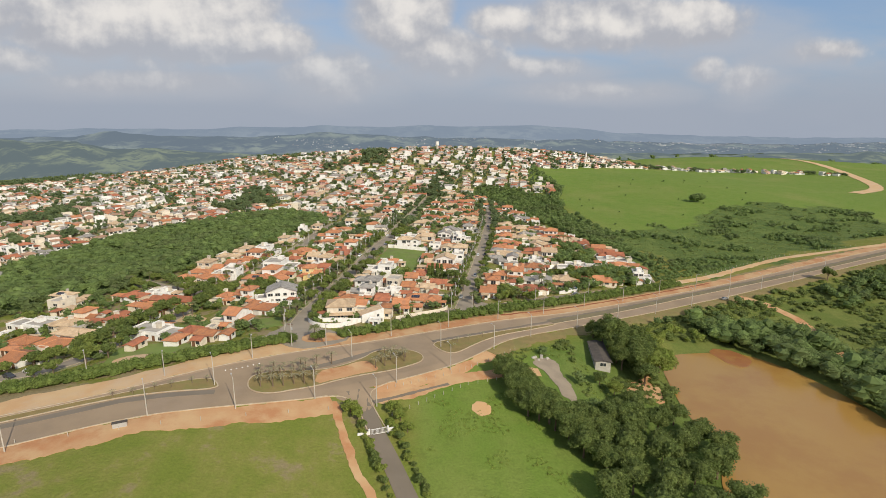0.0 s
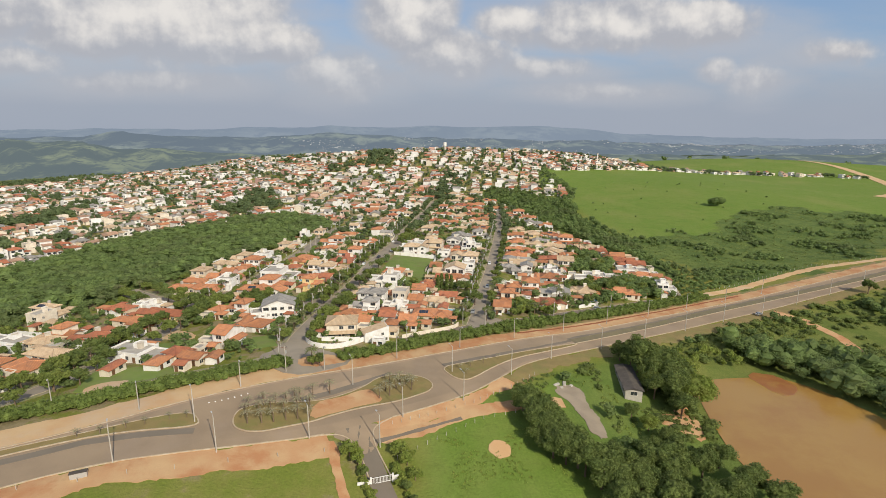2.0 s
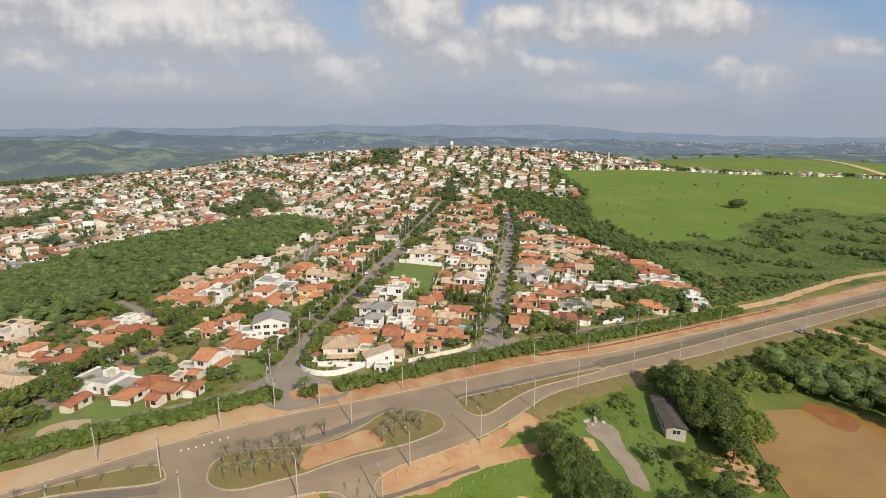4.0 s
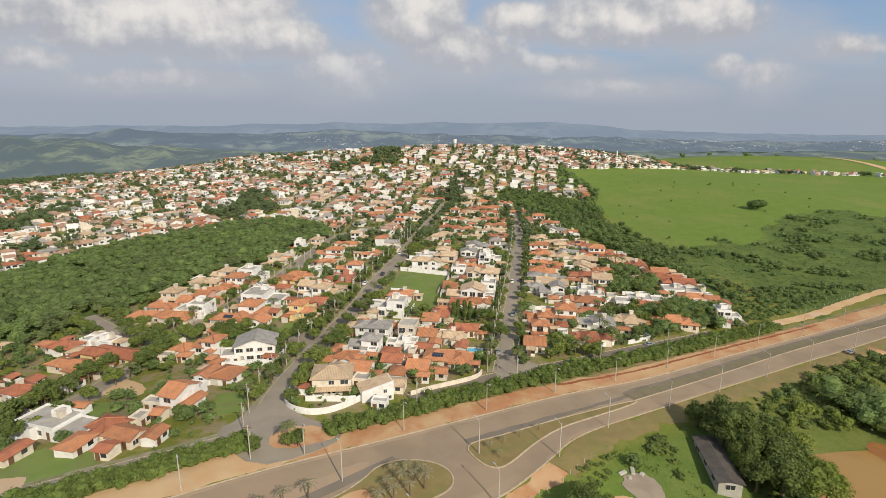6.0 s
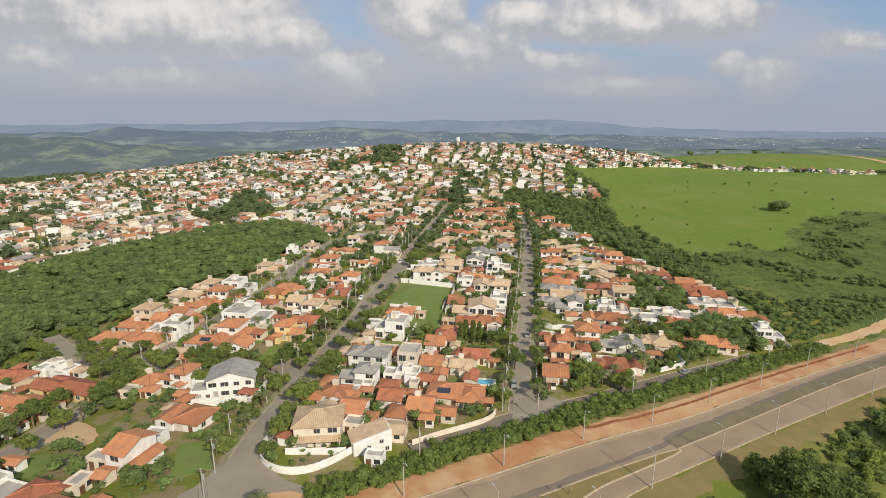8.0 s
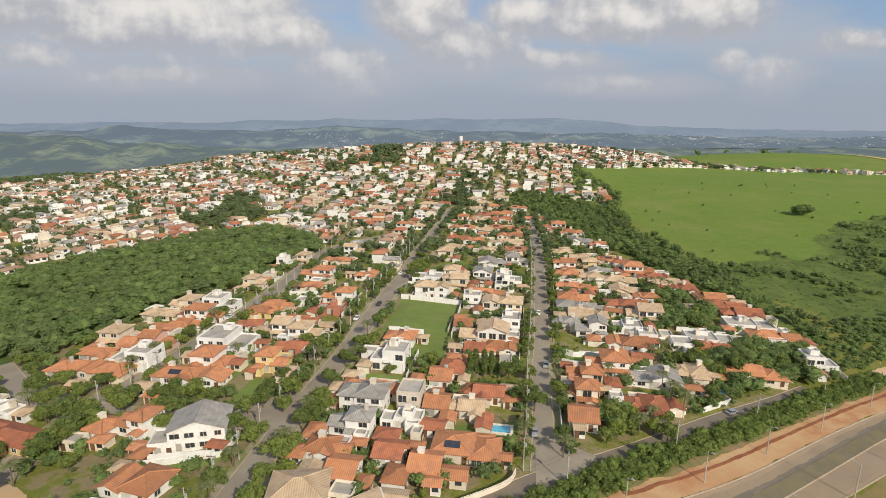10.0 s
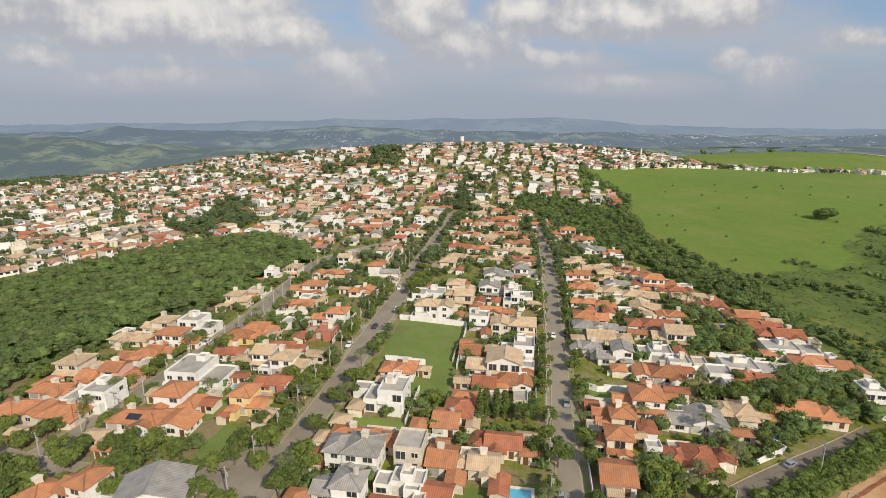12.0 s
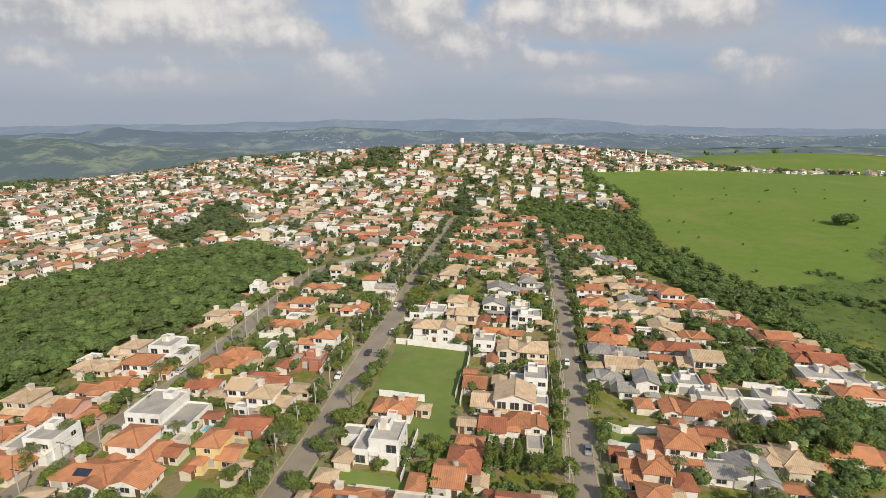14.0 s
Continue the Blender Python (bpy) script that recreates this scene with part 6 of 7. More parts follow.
wood("garden_trees", greens, 1.8, 3.6, 30, 0.36, 21000, FOREST, "mixed dark green trees crowding the gardens", "trees", 2)
wood("garden_shrubs", lows, 0.7, 1.7, 14, 0.30, 23000, FOREST, "mixed low shrubs crowding the gardens", "shrubs", 1)
wood("woodland", [p for p in scatter(FOREST_EDGE, 4.7, 51) if free(*p, 1.0, 6.0)], 3.8, 6.8, 26, 0.40, 500, FOREST, "dense dark green woodland in a hollow of the town", "woodland", 3, (0.60, 0.84), 0.66)
rim = [(x + green_rng.uniform(-1, 9), y + green_rng.uniform(-7, 2)) for x, y in resample([(-187, 262), (-158, 296), (-134, 343), (-114, 368), (-96, 404), (-80, 428), (-58, 450)], 0.9)]
wood("woodland", [p for p in rim if free(*p, 0.3, 5.0)], 1.6, 3.8, 26, 0.34, 1500, FOREST, "low trees and bushes along the edge of the woodland", "woodland", 2)
belt = [p for p in scatter(WOODS_EDGE, 5.2, 52) if free(*p, 1.0, 6.0) and (p[1] > 400 or p[0] < 170)]
wood("woodland", [p for p in belt if p[1] > 480], 1.9, 4.2, 20, 0.55, 3500, FOREST, "belt of lower green woods along the pasture", "woodland")
wood("woodland", [p for p in belt if p[1] <= 480], 2.4, 4.8, 24, 0.50, 2500, FOREST, "belt of dark green woods along the pasture", "woodland")
hedge_rng = random.Random(3)
SLOPE = [(172, 312), (165, 336), (157, 356), (150, 376), (142, 398), (150, 420), (165, 440), (180, 430), (230, 424), (282, 461), (347, 527), (394, 526), (470, 500), (441, 380), (363, 366), (300, 352), (240, 337), (205, 320), (174, 304)]

WIDE = [(158, 304), (150, 470), (240, 480), (330, 570), (520, 560), (500, 380), (330, 352), (240, 331), (205, 315), (172, 303)]


def rough_at(p, s=0.02):
    return noise.noise(Vector((p[0] * s, p[1] * s, 3.1))) + 0.35 * noise.noise(Vector((p[0] * 0.09, p[1] * 0.09, 1)))


slope = [p for p in scatter([(156, 298), (176, 305), (206, 320), (232, 336), (205, 350), (166, 338), (160, 322)], 2.8, 65) if free(*p, 0.5)]
wood("scrub", slope, 1.4, 3.4, 20, 0.34, 4300, FOREST, "rank bushes behind the last houses", "scrub", 1, (0.1, 0.4), 0.6)
slope = [p for p in scatter(WIDE, 4.0, 53) if inside(*strayed(*p), SLOPE) and free(*p, 2.0)]
wood("scrub", [p for p in slope if rough_at(p) > -0.42], 1.3, 3.2, 13, 0.27, 4500, SCRUB, "low olive scrub over the rough slope", "scrub", 1, (-0.12, 0.02), 0.26)
wood("scrub", [p for p in slope if rough_at(p, 0.03) > (0.06 if p[0] < 260 else 0.12)], 1.8, 4.4, 22, 0.40, 4900, FOREST, "bushes and small trees in clumps on the rough slope", "scrub", 1, (0.2, 0.5), 0.7)
edge_trees = [(x + hedge_rng.uniform(-5, 5), y + hedge_rng.uniform(-4, 4)) for x, y in resample([(186, 598), (202, 640), (206, 690), (203, 734), (207, 790)], 2.6)]
wood("woodland", edge_trees, 2.6, 5.6, 24, 0.5, 4100, FOREST, "line of dark green trees along the edge of the pasture", "woodland", 2)
lone = random.Random(9)
spots = [(329 + lone.uniform(-5, 5), 549 + lone.uniform(-4, 4)) for k in range(9)] + [(lone.uniform(190, 520), lone.uniform(430, 700)) for k in range(36)]
wood("pasture_bushes", spots[:9], 5, 8.5, 60, 0.6, 5500, FOREST, "clump of dark trees standing alone on the pasture", "trees")
wood("pasture_bushes", spots[9:], 0.8, 1.8, 16, 0.45, 5600, FOREST, "small bushes dotted over the pasture", "bushes", 2)
line = resample(rounded([(-120, 157), (-99, 165), (-80, 174), (-62, 182), (-51, 189), (-40, 197)]), 1.15)
line2 = resample(rounded([(-22, 204.5), (-4, 214.5), (20, 226), (41, 236.5), (66, 249), (88, 259.5), (110, 270), (132, 281), (152, 288), (166, 294)]), 1.4)
wood("hedge", [(x + hedge_rng.uniform(-0.5, 0.5), y + hedge_rng.uniform(-0.5, 0.5)) for x, y in line + offset(line, 1.6) + offset(line, -1.5) + offset(line, -2.9)], 2.3, 2.9, 30, 0.22, 6000, HEDGE, "dense dark green clipped hedge along the avenue", "hedge", 2, (0.3, 0.72))
wood("hedge", [(x + hedge_rng.uniform(-0.7, 0.7), y + hedge_rng.uniform(-0.7, 0.7)) for x, y in line2 + offset(line2, 1.9) + offset(line2, -1.7) + offset(line2, -3.3)], 1.6, 3.2, 32, 0.24, 7000, HEDGE, "overgrown dark green hedge along the avenue", "hedge", 2, (0.3, 0.72))
def south_rough(x, y):
    d = avenue_y(x) - y
    return d > 16 and not inside(x, y, POND) and not (70 < x < 92 and 180 < y < 212) and not (46 < x < 66 and 156 < y < 196) and math.hypot(x - 200, y - 240) > 9


rough = [p for p in scatter([(62, 215), (120, 240), (190, 268), (300, 300), (420, 330), (420, 240), (250, 120), (172, 112), (172, 200), (150, 220), (110, 212), (104, 165), (84, 160), (64, 186)], 4.6, 54) if south_rough(*p) and noise.noise(Vector((p[0] * 0.04, p[1] * 0.04, 7))) > -0.3]
wood("scrub", rough, 1.6, 4.2, 22, 0.40, 8000, SCRUB, "rough bushes around the pond and the avenue", "scrub", 2, (0.1, 0.35), 0.5)
BANK = [(150, 209), (157, 196), (161, 180), (163, 158), (162, 128), (190, 128), (194, 168), (190, 196), (176, 220), (150, 232), (136, 228), (144, 214)]
wood("bank_trees", scatter(BANK, 5.2, 57), 4.5, 8.5, 90, 0.28, 8500, FOREST, "dense dark green trees along the bank of the pond", "trees", 3)
wood("bank_trees", scatter([(108, 212), (136, 214), (140, 226), (112, 224)], 4.6, 58), 1.6, 3.8, 30, 0.36, 8700, GREENS[2], "light green bushes along the bank of the pond", "bushes", 2)
wood("bank_trees", scatter([(232, 246), (300, 268), (330, 290), (300, 296), (240, 270)], 5.0, 59), 2.4, 5.0, 30, 0.46, 8800, FOREST, "green trees on the far side of the avenue", "trees", 2)
wild = [p for p in scatter([(36, 196), (48, 196), (70, 212), (112, 236), (190, 262), (196, 236), (150, 232), (112, 226), (104, 205), (98, 165), (76, 162), (64, 158), (66, 188), (52, 192), (42, 182)], 2.3, 63) if avenue_y(p[0]) - p[1] > 17 and not (72 < p[0] < 90 and 182 < p[1] < 210)]
wood("wild_growth", [p for p in wild if noise.noise(Vector((p[0] * 0.06, p[1] * 0.06, 8))) > -0.1], 0.9, 2.3, 14, 0.30, 9500, SCRUB, "rough weeds and low bushes beside the avenue", "weeds", 1, (0.05, 0.25), 0.5)
wood("wild_growth", [p for p in wild if noise.noise(Vector((p[0] * 0.06, p[1] * 0.06, 8))) <= -0.1], 0.9, 1.9, 10, 0.22, 9900, GREENS[2], "tall light green grass beside the avenue", "grass", 1, (0.0, 0.1), 0.35, False)
wood("wild_growth", [p for p in wild[::17] if noise.noise(Vector((p[0] * 0.06, p[1] * 0.06, 8))) > 0.05], 2.4, 4.4, 40, 0.34, 9950, FOREST, "bushes and young trees beside the avenue", "bushes", 2)
tufts = scatter([(8, 158), (36, 172), (40, 160), (46, 140), (50, 108), (14, 118), (6, 140)], 1.3, 55)
wood("rough_grass", [p for p in tufts if noise.noise(Vector((p[0] * 0.09, p[1] * 0.09, 3))) > 0.12], 0.6, 1.3, 9, 0.16, 9000, GREENS[2], "tall tufts of light green grass", "grass", 1, (0.0, 0.1), 0.3, False)


# ---- the rest of the town over the hill ----
CENTRE = [(-2, 436), (30, 570), (46, 642), (98, 642), (104, 600), (122, 553), (140, 440)]


def in_town(x, y):
    if inside(x, y, FOREST_EDGE) or inside(x, y, WOODS_EDGE):
        return False
    right = np.interp(y, [430, 553, 600, 604, 680, 780, 850, 1000], [122, 116, 98, 188, 200, 196, 240, 350])
    left = np.interp(y, [280, 420, 600, 800, 1000], [-420, -560, -700, -720, -560])
    if not (left < x < right):
        return False
    if y < (452 if x < -54 or x > -2 else 405) and x > -120:
        return False
    if x > -240 and y < 480 and x < -55:
        return False
    return y < 985 and y > np.interp(x, [-560, -300, -240], [430, 330, 300])


town_rng = random.Random(21)
spots = []
for tilt, lo, hi in ((-13, -130, 400), (-38, -800, -130)):
    a = radians(tilt)
    e1, e2 = Vector((-math.sin(a), math.cos(a))), Vector((math.cos(a), math.sin(a)))
    lane = -900
    while lane < 1300:
        for back in (0, 12.5):
            s = -400
            while s < 1500:
                s += town_rng.uniform(9.6, 13.0)
                bend = 9 * noise.noise(Vector((lane * 0.01, s * 0.008, 2)))
                p = e2 * (lane + back + bend + town_rng.uniform(-3, 3)) + e1 * s
                if (s + 0.2 * lane) % 118 < 9:
                    continue
                if lo <= p.x < hi and in_town(p.x, p.y) and not inside(p.x, p.y, CENTRE) and free(p.x, p.y, 4.5, 8.6) and near_street(p.x, p.y) > 8.6 and (p.x > -10 or noise.noise(Vector((p.x * 0.016, p.y * 0.016, 5))) + 0.3 * noise.noise(Vector((p.x * 0.05, p.y * 0.05, 6))) < (0.28 if p.y < 620 else 0.42)) and town_rng.random() < 0.84:
                    spots.append((p.x, p.y, tilt + town_rng.choice((0, 0, 90, 90, 0)) + town_rng.uniform(-6, 6)))
        lane += 30
row_trees = []
for x0, y0, x1, y1, n, deep in ((215, 806, 400, 878, 56, 6), (205, 830, 430, 905, 150, 20), (185, 872, 430, 940, 160, 24), (400, 880, 500, 912, 24, 9), (500, 912, 590, 912, 20, 9), (590, 912, 700, 880, 20, 8), (700, 880, 780, 850, 12, 8)):
    for k in range(n):
        u = (k + town_rng.uniform(-0.4, 0.4)) / n
        p = (x0 + (x1 - x0) * u + town_rng.uniform(-6, 6), y0 + (y1 - y0) * u + town_rng.uniform(-deep, deep))
        if town_rng.random() < 0.72:
            spots.append((*p, town_rng.uniform(-25, 25)))
        else:
            row_trees += [(p[0] + town_rng.uniform(-6, 6), p[1] + town_rng.uniform(-5, 5)) for q in range(4)]
spots.sort(key=lambda p: math.hypot(p[0] * 0.9, p[1] - 200))
ROOF_CHOICE, WALL_CHOICE = "oorrbbbttkkww", "wwwwwwwwccp"
for i, (x, y, tilt) in enumerate(spots[:90]):
    w, d = town_rng.uniform(8, 13), town_rng.uniform(7.5, 10)
    rc = town_rng.choice(ROOF_CHOICE)
    k = "f" if rc == "w" else town_rng.choice("hhhgG")
    house(x, y, w, d, town_rng.choice((1, 1, 2)), k + rc + town_rng.choice(WALL_CHOICE), tilt, 1)


def far_town(rows):
    """Houses on the far slopes, too many to count, in one mesh with walls, roofs and windows."""
    r = random.Random(5)
    mats = [WALLS["w"], WALLS["c"], WALLS["y"], ROOFS["o"], ROOFS["r"], ROOFS["t"], ROOFS["k"], ROOFS["w"], PANE, WALLS["p"], ROOFS["b"]]
    verts_all, faces_all, mat_all = [], [], []
    for x, y, tilt in rows:
        bm = bmesh.new()
        w, d, st = r.uniform(7.5, 12), r.uniform(7, 10), r.choice((1, 1, 2))
        h = 2.85 * st + 0.1
        z = height(x, y)
        wm, rm = r.choice((0, 0, 0, 0, 0, 0, 0, 1, 1, 9)), r.choice((3, 4, 4, 10, 10, 10, 5, 5, 6, 6, 7, 7, 7, 7))
        k = "f" if rm == 7 else r.choice("hhgG")
        cut = r.uniform(-0.1, 0.2) * w
        body_walls(bm, -w / 2, cut, -d / 2, d / 2, h, k, 0.36, 4)
        body_walls(bm, cut, w / 2, -d / 2 + 1, d / 2 - 0.5, max(2.9, h - 2.6), "f" if k == "f" else "g", 0.36, 4)
        nf = len(bm.faces)
        if k == "f":
            box(bm, -w / 2 + 0.2, cut - 0.2, -d / 2 + 0.2, d / 2 - 0.2, h, h + 0.1)
            box(bm, cut, w / 2 - 0.2, -d / 2 + 1.2, d / 2 - 0.7, max(2.9, h - 2.6), max(2.9, h - 2.6) + 0.1)
        else:
            roof(bm, -w / 2, cut, -d / 2, d / 2, h, k)
            roof(bm, cut, w / 2, -d / 2 + 1, d / 2 - 0.5, max(2.9, h - 2.6), "g")
        nr = len(bm.faces)
        for level in range(st):
            for q in range(3):
                if r.random() < 0.7:
                    px = -w / 2 + (w / 2 + cut) * (q + 0.5) / 3
                    box(bm, px - 0.7, px + 0.7, -d / 2 - 0.03, -d / 2 + 0.05, 2.85 * level + 0.8, 2.85 * level + 2.2)
        bmesh.ops.rotate(bm, verts=bm.verts[:], cent=(0, 0, 0), matrix=Matrix.Rotation(radians(tilt), 3, "Z"))
        bm.verts.index_update()
        b = len(verts_all)
        verts_all += [(v.co.x + x, v.co.y + y, v.co.z + z) for v in bm.verts]
        for i, f in enumerate(bm.faces):
            faces_all.append(tuple(v.index + b for v in f.verts))
            mat_all.append(wm if i < nf else rm if i < nr else 8)
        bm.free()
    me = bpy.data.meshes.new("far_houses")
    me.from_pydata(verts_all, [], faces_all)
    for m in mats:
        me.materials.append(m)
    me.polygons.foreach_set("material_index", mat_all)
    return tagged(new("far_houses", me), "crowded white and cream houses with tiled roofs over the far hill", "houses", kind="stuff")


far_town(spots[90:])
town_trees = []
while len(town_trees) < 3000:
    x, y = town_rng.uniform(-720, 340), town_rng.uniform(300, 1000)
    if in_town(x, y) and near_street(x, y) > 5 and free(x, y, 0.5) and noise.noise(Vector((x * 0.016, y * 0.016, 5))) > town_rng.uniform(-0.9, 0.6):
        town_trees.append((x, y))
taken = {}
for q in spots:
    taken.setdefault((int(q[0] // 20), int(q[1] // 20)), []).append(q)
town_trees = [p for p in town_trees if all(math.hypot(p[0] - q[0], p[1] - q[1]) > 4.8 for i in (-1, 0, 1) for j in (-1, 0, 1) for q in taken.get((int(p[0] // 20) + i, int(p[1] // 20) + j), ()))]
groves = [p for p in scatter([(-700, 400), (-300, 320), (-10, 480), (-10, 980), (-700, 980)], 7.0, 71) if in_town(*p) and near_street(*p) > 6 and free(*p, 0.5, 6) and noise.noise(Vector((p[0] * 0.016, p[1] * 0.016, 5))) + 0.3 * noise.noise(Vector((p[0] * 0.05, p[1] * 0.05, 6))) > (0.29 if p[1] < 620 else 0.43)]
wood("town_trees", groves, 3.6, 7.0, 18, 0.62, 11000, HILL_LEAVES, "groves of dark green trees among the hill's houses", "trees", 2)
wood("town_trees", town_trees, 2.8, 6.2, 18, 0.6, 12000, HILL_LEAVES, "many dark green trees between the houses of the hill", "trees", 1)
lane_trees = []
while len(lane_trees) < 7000:
    x, y = town_rng.uniform(-720, 340), town_rng.uniform(300, 1000)
    if in_town(x, y) and near_street(x, y) > 6 and free(x, y, 0.5, 6):
        lane_trees.append((x, y))
lane_trees = [p for p in lane_trees if all(math.hypot(p[0] - q[0], p[1] - q[1]) > 5.2 for i in (-1, 0, 1) for j in (-1, 0, 1) for q in taken.get((int(p[0] // 20) + i, int(p[1] // 20) + j), ()))]
wood("lane_trees", lane_trees, 2.2, 5.0, 6, 0.66, 30000, HILL_LEAVES, "green trees and shrubs lining the lanes of the hill", "trees", 1)
wood("row_trees", row_trees, 3.0, 6.0, 20, 0.7, 13500, HILL_LEAVES, "dark trees between the houses along the pasture", "trees", 2)
avenue_trees = [(x + town_rng.uniform(-3, 3), y + town_rng.uniform(-4, 4)) for s in (0, 6, -6, 12, -12) for x, y in resample(offset([(40, 612), (50, 645), (61, 678), (76, 730)], s), 6)]
avenue_trees += [(x + town_rng.uniform(-1, 1), y + town_rng.uniform(-3, 3)) for line in (MAIN_STREET, SECOND_STREET) for s in (5.2, -5.2) for x, y in resample(offset([p for p in line if 436 < p[1] < 600], s), 9)]
wood("town_trees", avenue_trees, 3.0, 5.4, 26, 0.6, 15000, HILL_LEAVES, "dark green trees lining the street up the hill", "trees", 3)


# ---- water tower on the hilltop and a slim chimney beyond ----
def water_tower(x, y):
    z = height(x, y)
    top = thing("water_tower", pose(x, y, z), "white cylindrical water tower on the hilltop", "water tower")
    bm = bmesh.new()
    tube(bm, (0, 0, -2), (0, 0, 8.5), 2.0, 2.0, 16)
    part("shaft", bm, CONCRETE, top)
    bm = bmesh.new()
    tube(bm, (0, 0, 8.5), (0, 0, 9.5), 2.0, 2.7, 16)
    tube(bm, (0, 0, 9.5), (0, 0, 15.5), 2.7, 2.7, 16)
    part("tank", bm, WALLS["w"], top, "white tank")
    bm = bmesh.new()
    tube(bm, (0, 0, 15.5), (0, 0, 18.5), 0.08, 0.05, 6)
    part("mast", bm, METAL, top)


water_tower(69, 862)
top = thing("chimney", pose(330, 900, height(330, 900)), "slim white chimney among far houses", "chimney")
bm = bmesh.new()
tube(bm, (0, 0, -1), (0, 0, 13), 1.3, 1.1, 10)
part("stack", bm, WALLS["w"], top)
bm = bmesh.new()
tube(bm, (0, 0, 13), (0, 0, 13.6), 1.4, 1.4, 10)
part("rim", bm, CONCRETE, top)


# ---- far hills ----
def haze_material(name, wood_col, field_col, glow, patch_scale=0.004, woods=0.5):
    """Woods and pale fields; the light of miles of hazy air is put in as emission."""
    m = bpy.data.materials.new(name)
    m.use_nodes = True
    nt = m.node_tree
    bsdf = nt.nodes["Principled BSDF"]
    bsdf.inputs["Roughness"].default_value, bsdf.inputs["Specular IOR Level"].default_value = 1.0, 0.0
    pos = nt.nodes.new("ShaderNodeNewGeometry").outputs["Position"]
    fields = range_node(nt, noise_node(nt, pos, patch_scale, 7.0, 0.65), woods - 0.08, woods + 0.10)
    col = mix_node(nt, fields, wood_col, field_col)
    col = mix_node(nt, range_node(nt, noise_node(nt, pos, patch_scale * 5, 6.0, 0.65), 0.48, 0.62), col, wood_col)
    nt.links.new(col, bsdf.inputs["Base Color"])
    # even bluish glow in place of haze
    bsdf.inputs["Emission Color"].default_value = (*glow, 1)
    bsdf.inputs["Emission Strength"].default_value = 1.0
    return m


def across(b, pairs):
    return float(np.interp(b, [t[0] for t in pairs], [t[1] for t in pairs]))


def hill_height(b, u, tops, foot, seed):
    low = across(b, foot)
    crest = across(b, tops) + 12 * noise.fractal(Vector((b * 13, seed, 0)), 0.9, 2.1, 6)
    knolls = noise.fractal(Vector((b * 15, u * 2.4, seed)), 0.9, 2.0, 4) + 0.7 * abs(noise.noise(Vector((b * 30, u * 5, seed + 4))))
    return low + (crest - low) * (math.sin(u * math.pi / 2) ** 1.2) + 24 * knolls * math.sin(u * math.pi) * min(1.0, abs(crest - low) / 50)


def range_of_hills(name, y, depth_of, foot, tops, mat, seed, label):
    """A ridge with slopes towards the town; tops gives its crest by bearing."""
    bm = bmesh.new()
    rows = []
    n, steps = 260, 14
    for i in range(n + 1):
        b = -1.25 + 2.5 * i / n
        row = []
        for k in range(steps + 1):
            u = k / steps
            yy = y - depth_of * (1 - u)
            row.append(bm.verts.new((b * yy, yy, hill_height(b, u, tops, foot, seed))))
        rows.append(row)
    for r, s in zip(rows, rows[1:]):
        for k in range(steps):
            bm.faces.new((r[k], s[k], s[k + 1], r[k + 1]))
    for f in bm.faces:
        f.smooth = True
    return tagged(part(name, bm, mat), label, "hills", kind="structure")


# haze painted on by emission, stronger for the farther ranges
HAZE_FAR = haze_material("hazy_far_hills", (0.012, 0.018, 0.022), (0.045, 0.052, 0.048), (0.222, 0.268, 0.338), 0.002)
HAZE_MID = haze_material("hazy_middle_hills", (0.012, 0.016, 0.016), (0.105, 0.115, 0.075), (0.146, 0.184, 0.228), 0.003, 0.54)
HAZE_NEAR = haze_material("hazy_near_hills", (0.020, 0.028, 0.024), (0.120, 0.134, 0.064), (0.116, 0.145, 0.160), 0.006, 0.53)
LOW = ((-1.2, -75), (-0.1, -72), (0.1, -62), (0.3, -56), (1.2, -56))
MID_TOPS = ((-1.2, 25), (-0.86, 40), (-0.78, 20), (-0.66, 14), (-0.56, 30), (-0.49, 50), (-0.42, 32), (-0.3, 22), (-0.2, 34), (-0.13, 56), (-0.05, 36), (0.1, 22), (0.3, 10), (0.5, -6), (0.65, -18), (0.9, -12), (1.2, 0))
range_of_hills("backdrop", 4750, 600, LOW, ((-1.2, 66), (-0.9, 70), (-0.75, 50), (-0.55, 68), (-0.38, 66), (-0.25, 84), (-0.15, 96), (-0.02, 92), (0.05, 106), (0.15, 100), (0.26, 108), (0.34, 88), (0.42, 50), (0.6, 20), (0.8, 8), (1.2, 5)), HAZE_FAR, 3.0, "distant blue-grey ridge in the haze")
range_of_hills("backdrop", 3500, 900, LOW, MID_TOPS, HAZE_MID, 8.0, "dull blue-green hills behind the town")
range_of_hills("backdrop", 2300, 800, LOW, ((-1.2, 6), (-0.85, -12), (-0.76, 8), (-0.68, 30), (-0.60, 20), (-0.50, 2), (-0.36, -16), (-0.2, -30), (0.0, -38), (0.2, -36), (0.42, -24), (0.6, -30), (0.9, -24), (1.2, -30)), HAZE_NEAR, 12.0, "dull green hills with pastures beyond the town")


